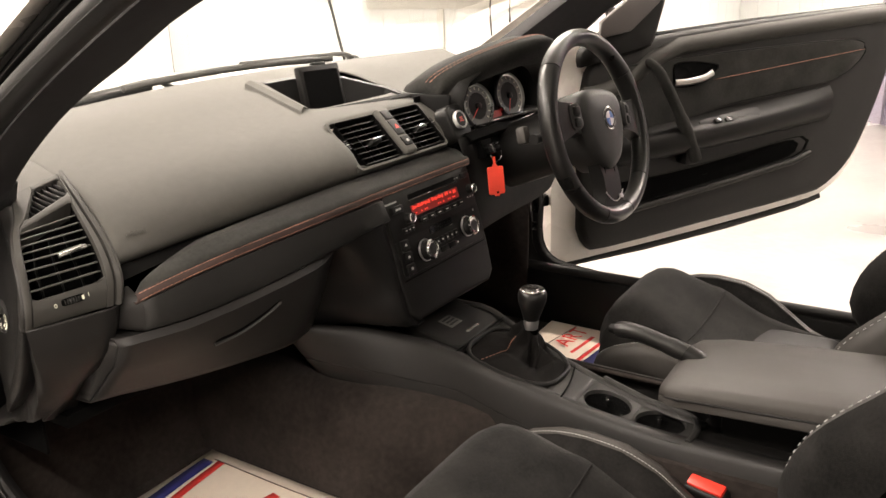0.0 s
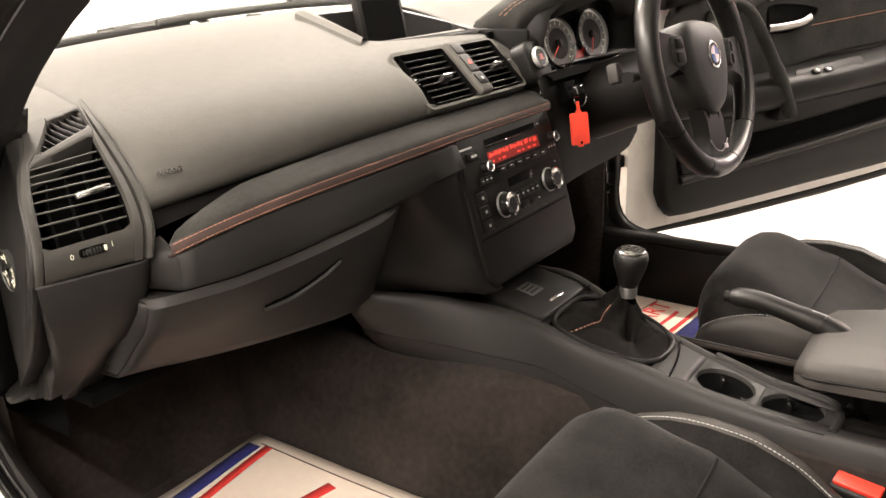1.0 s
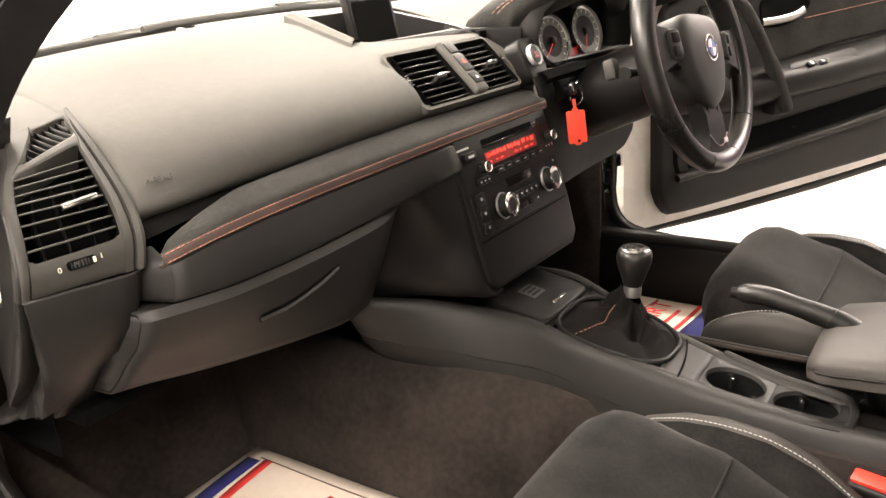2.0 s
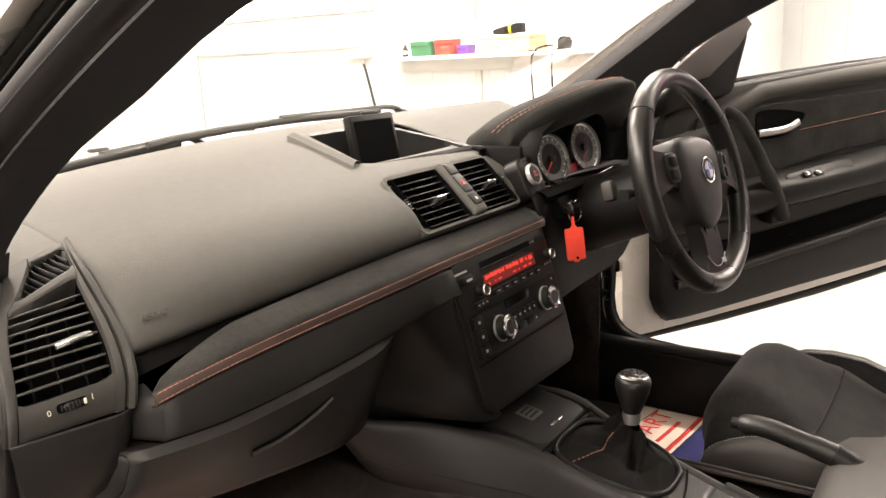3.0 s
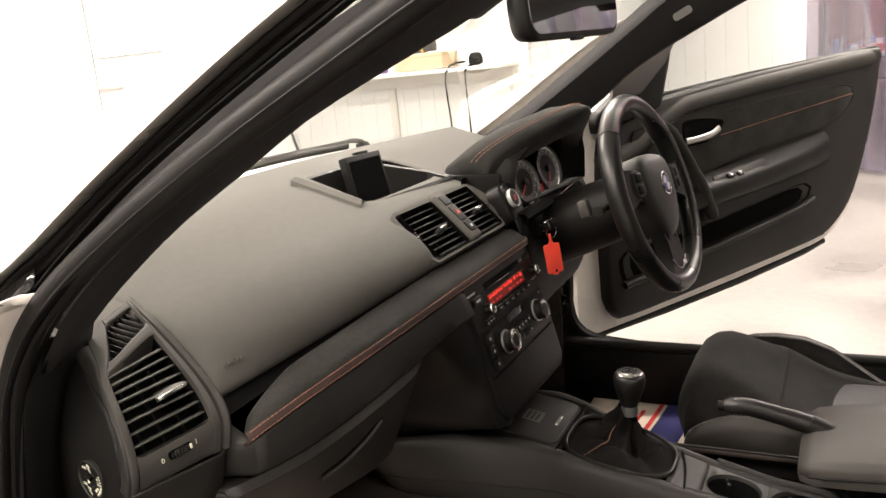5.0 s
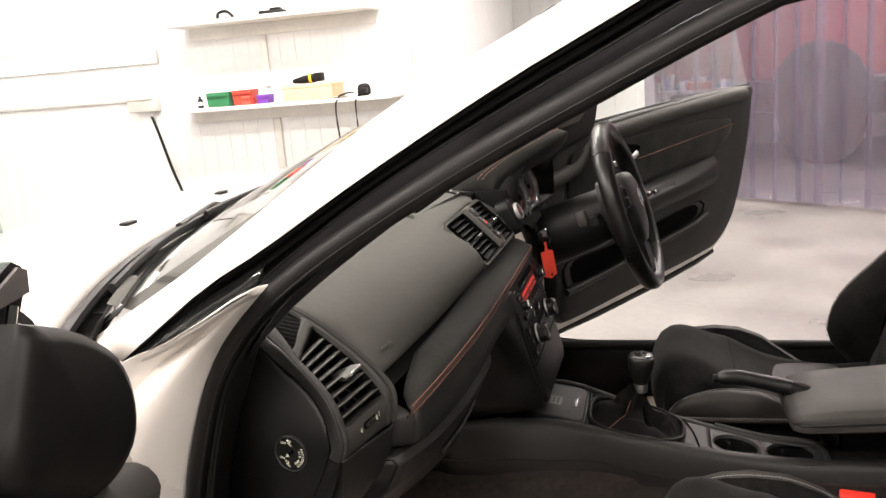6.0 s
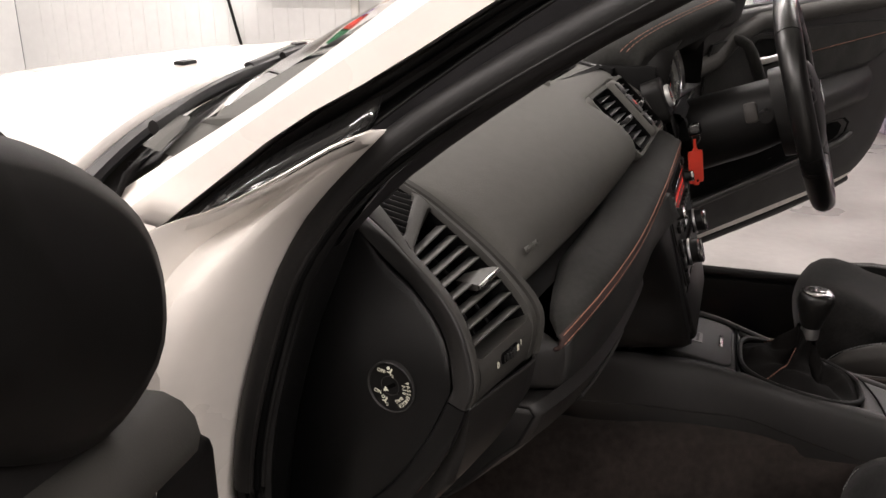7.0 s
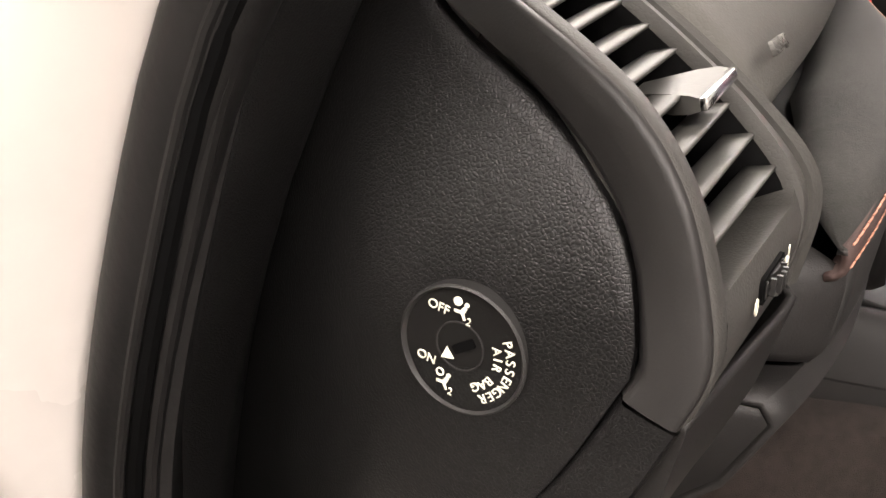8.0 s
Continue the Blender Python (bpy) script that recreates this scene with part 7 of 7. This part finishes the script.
seat = build_seat("front_seat", "dark suede and leather sports seat beside the console")
seat.matrix_basis = Matrix.Translation((-0.372, -0.3, 0.30))
seat2 = copy_thing(seat, Matrix.Translation((0.385, -0.295, 0.298)))
tagged(seat2, "dark suede and leather sports seat behind the wheel")


def buckle(x, y, z, turn):
    b = thing("belt_buckle", "black seat belt buckle with a red button", "buckle", (x, y, z))
    m = at(x, y, z) @ pose(0, 0, 0, -22, 0, turn)
    part("case", rbox(0.062, 0.026, 0.09, 0.006, 3, m=m @ at(0, 0, -0.045)), BLACK, b)
    part("button", rbox(0.052, 0.018, 0.008, 0.002, 2, m=m @ at(0, -0.002, 0.002)), REDBUTTON, b, "red release button")
    part("stem", rbox(0.03, 0.008, 0.10, 0.002, m=m @ at(0, 0, -0.13)), BLACK, b)


buckle(-0.131, -0.328, 0.458, 78)

# ---------- protective floor paper ----------
def floor_paper(x0, x1, y0, y1, name_label, bands=True):
    p = thing("floor_mat", name_label, "floor mat", ((x0 + x1) / 2, (y0 + y1) / 2, 0.296), "paper floor mats")
    rows = []
    for i in range(14):
        row = []
        for j in range(14):
            x = x0 + (x1 - x0) * i / 13
            y = y0 + (y1 - y0) * j / 13
            row.append(Vector((x, y, 0.3005 + 0.003 * (0.5 + 0.5 * math.sin(x * 17 + y * 9)))))
        rows.append(row)
    thick(part("paper", loft(rows), PAPER, p, "cream paper sheet"), 0.001)

    def zz(x, y):
        return 0.3005 + 0.003 * (0.5 + 0.5 * math.sin(x * 17 + y * 9)) + 0.0014

    def ribbon(nm, pts, wid, mat):
        c = curve_pts(pts, 30)
        r_ = []
        for k, q in enumerate(c):
            t = (c[min(k + 1, 30)] - c[max(k - 1, 0)]).normalized()
            n = Vector((-t.y, t.x, 0))
            r_.append([Vector((*(q + n * wid * s).xy, zz(*(q + n * wid * s).xy))) for s in (-0.5, 0, 0.5)])
        thick(part(nm, loft(r_), mat, p), 0.0005)
    if not bands:
        return p, ribbon
    xb, yb, f = x1, y1, -1
    ribbon("blue_band", [(xb + f * 0.030, yb - 0.022, 0), (xb + f * 0.12, yb - 0.026, 0), (xb + f * 0.30, yb - 0.045, 0), (xb + f * 0.40, yb - 0.07, 0)], 0.026, INKBLUE)
    ribbon("red_band", [(xb + f * 0.022, yb - 0.048, 0), (xb + f * 0.12, yb - 0.056, 0), (xb + f * 0.30, yb - 0.085, 0), (xb + f * 0.40, yb - 0.12, 0)], 0.016, INKRED)
    ribbon("rule", [(xb + f * 0.022, yb - 0.03, 0), (xb + f * 0.024, yb - 0.2, 0), (xb + f * 0.024, yb - 0.36, 0)], 0.0022, INKLINE)
    return p, ribbon


pm, rib = floor_paper(-0.62, -0.233, 0.10, 0.568, "cream paper mat with blue and red bands in the footwell")
rib("red_band", [(-0.36, 0.30, 0), (-0.45, 0.34, 0), (-0.56, 0.33, 0)], 0.05, INKRED)
rib("blue_band", [(-0.28, 0.36, 0), (-0.33, 0.37, 0)], 0.02, INKRED)
dm, rib = floor_paper(0.26, 0.655, -0.08, 0.262, "cream paper mat with printed bands on the driver's floor", False)
rib("red_band", [(0.30, 0.118, 0), (0.42, 0.114, 0), (0.56, 0.103, 0), (0.65, 0.096, 0)], 0.010, INKRED)
rib("blue_band", [(0.30, 0.070, 0), (0.42, 0.066, 0), (0.56, 0.055, 0), (0.65, 0.048, 0)], 0.070, INKBLUE)
rib("rule", [(0.30, 0.222, 0), (0.5, 0.214, 0), (0.645, 0.190, 0)], 0.0022, INKLINE)
lettering("ART", 0.060, at(0.565, 0.172, 0.3065) @ pose(0, 0, 0, 0, 0, -6), INKRED, dm, "red printed word")
rib("print_bar", [(0.49, 0.142, 0), (0.55, 0.136, 0), (0.60, 0.131, 0)], 0.009, INKRED)

# ---------- rear-view mirror ----------
mir = thing("rear_view_mirror", "black-framed rear-view mirror under the windscreen", "mirror", (0.0, 0.1, 1.25))
mm = axes((0.008, 0.062, 1.198), (0.976, -0.215, 0.0), (0.0, 0.10, 1.0))
mo = rrect(0.262, 0.078, 0.026, 7)
rows = [[mm @ Vector((x * k, y * k, z)) for x, y in mo] for k, z in ((0.96, 0.004), (1.0, 0.0), (1.0, -0.010), (0.90, -0.032), (0.5, -0.046), (0.05, -0.047))]
part("housing", loft(rows, close_v=True, cap=True), BLACK, mir, "black mirror housing", angle=60)
part("mirror_pane", plate(rrect(0.246, 0.062, 0.022, 7), 0.002, mm @ at(0, 0, 0.0062)), MIRRORM, mir, "reflecting glass")
part("dimmer", rbox(0.03, 0.006, 0.008, 0.002, m=mm @ at(0, -0.040, 0.0)), BLACK, mir)
part("stem", tube(curve_pts([mm @ Vector((0, 0.01, -0.045)), (0.01, 0.13, 1.23), (0.01, 0.17, 1.25)], 10), 0.011, 10), BLACK, mir)
part("sensor_pod", rbox(0.07, 0.11, 0.035, 0.014, 3, m=at(-0.075, 0.15, 1.235) @ pose(0, 0, 0, -28)), BLACK, mir, "black sensor cover")

# ---------- doors ----------
RELEASE = surface("release_metal", (0.34, 0.33, 0.32), 0.35, metal=1.0, vary=0.06)
GREYEDGE = surface("pale_edge", (0.060, 0.052, 0.050), 0.5, vary=0.1, vary_scale=20)
def build_door(name, label, hinge, out, sgn, sail, dip=0.0):
    """A frameless coupe door. s runs from the hinge along the door, w points out of its inner side."""
    dr = thing(name, label, "car door", (*hinge, 0.42))
    ux, uy = out
    m = axes((hinge[0], hinge[1], 0), (ux, uy, 0), (0, 0, 1))
    inward = m @ Vector((0, 0, 1)) - m @ Vector((0, 0, 0))
    q = 1 if sgn > 0 else -1

    def P(s, z, w):
        fall = dip * min(1, max(0, (z - 0.70) / 0.2))
        return m @ Vector((s, z - fall, w * q))

    # painted shell
    outl = [(0.0, 0.42), (0.015, 0.405), (0.06, 0.398), (0.50, 0.432), (0.86, 0.470), (0.96, 0.492), (1.05, 0.56), (1.12, 0.72), (1.165, 0.88), (1.185, 1.010), (1.175, 1.022), (0.60, 0.998), (0.0, 0.955), (-0.005, 0.70)]
    outl = [(max(a, 0.0 if sgn > 0 else 0.06), b) for a, b in outl]
    rows = [[P(s, z, w) for s, z in curve2(outl, 70)] for w in (0.0, -0.085)]
    part("shell", loft(rows, close_v=True, cap=True), PAINT, dr, "white painted door shell", angle=40)
    # inner card
    card = [(0.075, 0.49), (0.095, 0.447), (0.14, 0.430), (0.50, 0.462), (0.86, 0.498), (0.945, 0.525), (1.03, 0.60), (1.095, 0.74), (1.140, 0.89), (1.158, 1.005), (1.135, 1.040), (0.62, 1.016), (0.26, 0.985), (0.11, 0.94), (0.075, 0.80)]
    cpts = curve2(card, 80)
    cs, cz = 0.60, 0.74
    rows = [[P(cs + (s - cs) * k, cz + (z - cz) * k, w) for s, z in cpts] for k, w in ((1.0, 0.0), (1.0, 0.022), (0.99, 0.030), (0.97, 0.034), (0.85, 0.036), (0.02, 0.036))]
    part("door_card", loft(rows, close_v=True, cap=True), LOWER, dr, "dark grey door card", angle=50)
    # lower edge seal
    part("edge_seal", tube([P(s, z - 0.010, -0.010) for s, z in ((0.03, 0.40), (0.3, 0.412), (0.6, 0.436), (0.86, 0.466), (0.95, 0.485))], 0.011, 8), RUBBER, dr, "black edge seal")
    # window sill roll
    part("window_sill", tube([P(s, z, 0.030) for s, z in ((0.075, 0.850 if sgn > 0 else 0.893), (0.14, 0.862 if sgn > 0 else 0.898), (0.20, 0.880 if sgn > 0 else 0.905), (0.27, 0.930), (0.36, 0.962), (0.62, 0.985), (1.0, 1.010), (1.10, 1.014))], 0.026, 14, flat=0.9), ENDP, dr, "grey padded window sill")
    part("window_felt", tube([P(s, z, 0.006) for s, z in ((0.24, 0.990), (0.62, 1.016), (1.17, 1.042))], 0.006, 8), RUBBER, dr)
    # suede insert
    ins = [(0.15, 0.79), (0.20, 0.735), (0.33, 0.752), (0.51, 0.794), (0.71, 0.816), (0.90, 0.838), (0.985, 0.875), (1.020, 0.915), (1.006, 0.940), (0.94, 0.948), (0.70, 0.944), (0.24, 0.924), (0.17, 0.895)]
    ipts = curve2(ins, 60)
    rows = [[P(0.62 + (s - 0.62) * k, 0.865 + (z - 0.865) * k, w) for s, z in ipts] for k, w in ((1.0, 0.030), (0.995, 0.040), (0.98, 0.044), (0.8, 0.045), (0.02, 0.045))]
    part("insert", loft(rows, close_v=True, cap=True), SUEDE, dr, "dark suede door insert", angle=60)
    part("insert_piping", tube([P(s, z, 0.040) for s, z in ipts], 0.0035, 8, close=True), BLACK, dr)
    bm = bmesh.new()
    for k in range(95):
        s = 0.47 + 0.54 * k / 95
        a, b = P(s, 0.868 + 0.052 * (s - 0.47) / 0.54, 0.0455), P(s + 0.0042, 0.868 + 0.052 * (s + 0.0042 - 0.47) / 0.54, 0.0455)
        add(bm, tube([a, b], 0.0008, 4))
    part("insert_stitching", bm, STITCH, dr, "orange stitches on the insert")["kind"] = "stuff"
    # armrest ledge and pocket
    rows = []
    for f in np.linspace(0, 1, 20):
        s = 0.16 + 0.74 * f
        zt = 0.728 + 0.070 * f
        dep = 0.070 * math.sin(math.pi * (0.12 + 0.85 * f)) ** 0.6
        rows.append([P(s, zt + 0.024, 0.036), P(s, zt + 0.006, 0.036 + dep * 0.8), P(s, zt - 0.008, 0.038 + dep), P(s, zt - 0.045, 0.038 + dep * 0.95), P(s, zt - 0.068, 0.036 + dep * 0.5), P(s, zt - 0.075, 0.034)])
    part("arm_ledge", loft(rows), BLACK, dr, "grey door armrest", angle=60)
    sp = part("switch_plate", plate(rrect(0.20, 0.030, 0.012), 0.004, axes(P(0.50, 0.768, 0.088), P(1, 0.12, 0) - P(0, 0, 0), P(0, 0.75, -0.6) - P(0, 0, 0)), 0.001), BLACK, dr, "black window switch plate")
    for k in range(2):
        part("window_switch", rbox(0.022, 0.014, 0.010, 0.003, m=axes(P(0.455 + 0.035 * k, 0.765, 0.092), P(1, 0.12, 0) - P(0, 0, 0), P(0, 0.75, -0.6) - P(0, 0, 0))), GLOSS, sp)
    pocket = [(0.12, 0.56), (0.14, 0.535), (0.35, 0.561), (0.60, 0.595), (0.78, 0.622), (0.825, 0.640), (0.835, 0.665), (0.79, 0.680), (0.60, 0.656), (0.35, 0.624), (0.14, 0.610)]
    pp = curve2(pocket, 50)
    # nearly flat pocket; its depth is painted as near-black shade
    part("pocket", loft([[P(0.47 + (s - 0.47) * k, 0.605 + (z - 0.605) * k, w) for s, z in pp] for k, w in ((1.02, 0.0365), (1.0, 0.0375), (0.97, 0.034), (0.9, 0.0365), (0.02, 0.0365))], close_v=True), VOID, dr, "door pocket, shade painted black")
    part("pocket_rail", tube([P(s, z, 0.046) for s, z in ((0.12, 0.524), (0.35, 0.552), (0.60, 0.586), (0.78, 0.612), (0.84, 0.632))], 0.010, 10), LOWER, dr)
    # pull handle and release
    part("pull_handle", tube(curve_pts([P(0.255, 0.925, 0.045), P(0.262, 0.910, 0.080), P(0.320, 0.810, 0.090), P(0.372, 0.715, 0.088), P(0.398, 0.665, 0.080)], 18), 0.016, 12, radii=[0.013] * 3 + [0.0145] * 8 + [0.018] * 8), SUEDE, dr, "suede-covered pull handle")
    part("pull_foot", rbox(0.05, 0.05, 0.05, 0.012, m=axes(P(0.392, 0.672, 0.055), P(1, 0, 0) - P(0, 0, 0), P(0, 1, 0) - P(0, 0, 0))), LOWER, dr)
    rec = [(0.336, 0.880), (0.338, 0.918), (0.40, 0.922), (0.472, 0.911), (0.485, 0.900), (0.45, 0.872), (0.40, 0.855), (0.345, 0.858)]
    rp = curve2(rec, 30)
    # shallow recess whose shade is painted near-black
    part("release_recess", loft([[P(0.40 + (s - 0.40) * k, 0.889 + (z - 0.889) * k, w) for s, z in rp] for k, w in ((1.0, 0.046), (0.93, 0.0475), (0.9, 0.046), (0.02, 0.0462))], close_v=True), VOID, dr, "release recess, shade painted black")
    part("release_lever", tube(curve_pts([P(0.342, 0.868, 0.050), P(0.38, 0.870, 0.054), P(0.43, 0.876, 0.054), P(0.462, 0.888, 0.050)], 12), 0.009, 10, flat=0.55, up=tuple(inward)), RELEASE, dr, "satin metal door release")
    # mirror corner, window glass
    tri = sail
    sc, zc = sum(p[0] for p in tri) / len(tri), sum(p[1] for p in tri) / len(tri)
    tp = curve2(tri, 40)
    part("mirror_sail", loft([[m @ Vector((sc + (s - sc) * k, zc + (z - zc) * k, w * q)) for s, z in tp] for k, w in ((1.0, 0.016), (1.0, 0.036), (0.97, 0.046), (0.8, 0.052), (0.03, 0.053))], close_v=True, cap=True), BLACK, dr, "black mirror corner cover", angle=60)
    gp = [(0.215, 0.930), (0.150, 1.060), (0.163, 1.140), (0.190, 1.245), (0.40, 1.330), (0.86, 1.365), (1.05, 1.335), (1.16, 1.06), (1.165, 1.0)]
    g = part("door_window", plate([(s, z) for s, z in gp], 0.004, m @ at(0, 0, 0.008 * q)), CLEARG if sgn > 0 else SIDEG, dr, "clear frameless window glass")
    g.visible_shadow = False
    corner = [(0.150, 1.045), (0.146, 1.066), (0.156, 1.072), (0.195, 1.057), (0.218, 1.024), (0.252, 0.950), (0.262, 0.925), (0.225, 0.905), (0.190, 0.980)]
    part("quarter_frame", plate(corner[::q], 0.012, m @ at(0, 0, 0.014 if q > 0 else -0.002), 0.004, 2), BLACK, dr, "black corner post of the window")
    # upward facet of the post: the light on it is painted as paler grey
    part("corner_lit_facet", plate([(0.151, 1.047), (0.149, 1.064), (0.158, 1.068), (0.190, 1.055), (0.192, 1.044)][::q], 0.004, m @ at(0, 0, 0.017 if q > 0 else -0.0165), 0.001), GREYEDGE, dr, "top facet of the corner post, light painted grey")
    part("frame_seal", tube([m @ Vector((a, b, 0.020 * q)) for a, b in ((0.172, 1.042), (0.200, 0.990), (0.232, 0.918))], 0.004, 8), GLOSS, dr, "glossy black window seal")
    # outside mirror
    if sgn < 0:
        part("sail_back", plate([(0.03, 0.80), (0.20, 0.83), (0.19, 0.90), (0.13, 0.985), (0.07, 0.965)], 0.008, m @ at(0, 0, 0.030), 0.002), BLACK, dr, "black outer mirror corner")
        part("mirror_base", rbox(0.42, 0.12, 0.080, 0.012, 3, m=m @ at(0.265, 0.884, 0.0475)), BLACK, dr, "black base of the door mirror")
    nm = (P(1, 0, 0) - P(0, 0, 0)) * (0.86 if sgn > 0 else 0.45) + (P(0, 0, 1) - P(0, 0, 0)) * (0.50 if sgn > 0 else 0.89)
    nm.normalize()
    place, wide, high = ((0.095, 0.945, -0.112), 0.175, 0.165) if sgn > 0 else ((0.122, 0.910, 0.118), 0.235, 0.205)
    mo_ = axes(m @ Vector(place), Vector((0, 0, 1)).cross(nm), Vector((0, 0, 1)) - nm * (0.0 if sgn > 0 else 0.17))
    shell_o = rrect(wide, high, 0.045, 7)
    om = part("outer_mirror", loft([[mo_ @ Vector((x * k, y * k, z)) for x, y in shell_o] for k, z in ((0.93, 0.004), (1.0, 0.0), (1.0, -0.03), (0.92, -0.07), (0.6, -0.095), (0.05, -0.10))], close_v=True, cap=True), BLACK, dr, "black door mirror", angle=60)
    pw, ph, px_, py_ = (0.153, 0.143, 0.0, 0.0) if sgn > 0 else (0.100, 0.104, 0.058, 0.040)
    part("mirror_pane", plate(rrect(pw, ph, 0.040, 7), 0.002, mo_ @ at(px_, py_, 0.007)), MIRRORM, om, "reflecting glass")
    part("mirror_foot", tube([m @ Vector((0.16, 0.895, -0.01 * q)), m @ Vector((0.14, 0.90, -0.06 * q)), m @ Vector((0.11, 0.91, -0.11 * q))], 0.02, 10), BLACK, dr)
    if sgn > 0:
        # added strip on the door, in place of the painted pillar and seal behind
        edge = [(0.10, 0.995), (0.10, 1.035), (0.19, 1.096), (0.282, 1.146), (0.304, 1.122), (0.270, 1.075), (0.19, 1.010)]
        part("pillar_stand_in", plate(edge, 0.012, m @ at(0, 0, 0.062), 0.004), GREYEDGE, dr, "added pale strip standing in for the painted pillar", angle=60)
    # hinge and wiring boot
    part("hinge", rbox(0.05, 0.030, 0.035, 0.006, m=axes(P(-0.02, 0.575, -0.03), P(1, 0, 0) - P(0, 0, 0), P(0, 1, 0) - P(0, 0, 0))), BLACK, dr, "black door hinge")
    bx = -0.764 if hinge[0] < 0 else 0.764
    if hinge[0] < 0:
        part("wiring_boot", rbox(0.10, 0.075, 0.080, 0.012, 3, m=at(bx - 0.022, 0.528, 0.716)), RUBBER, dr, "black rubber wiring boot")
    return dr


def curve2(pts, n):
    """A smooth closed outline through the points."""
    p = [(a, b, 0) for a, b in pts]
    c = curve_pts(p + [p[0]], n)
    return [(v.x, v.y) for v in c[:-1]]


a_d, a_p = radians(36), radians(7)
build_door("driver_door", "white car door standing open with dark suede-trimmed card", (0.79, 0.335), (math.cos(a_d), -math.sin(a_d)), 1,
           [(0.06, 0.925), (0.17, 0.945), (0.255, 0.965), (0.272, 0.985), (0.290, 1.045), (0.305, 1.100), (0.296, 1.116), (0.24, 1.085), (0.13, 1.015), (0.06, 0.965)])
build_door("passenger_door", "white car door standing wide open with black mirror", (-0.80, 0.470), (-math.cos(a_p), -math.sin(a_p)), -1,
           [(0.197, 1.036), (0.162, 1.023), (0.123, 1.001), (0.088, 0.970), (0.074, 0.932), (0.084, 0.895), (0.125, 0.878), (0.165, 0.883), (0.205, 0.905), (0.248, 0.936), (0.226, 0.985)], 0.05)
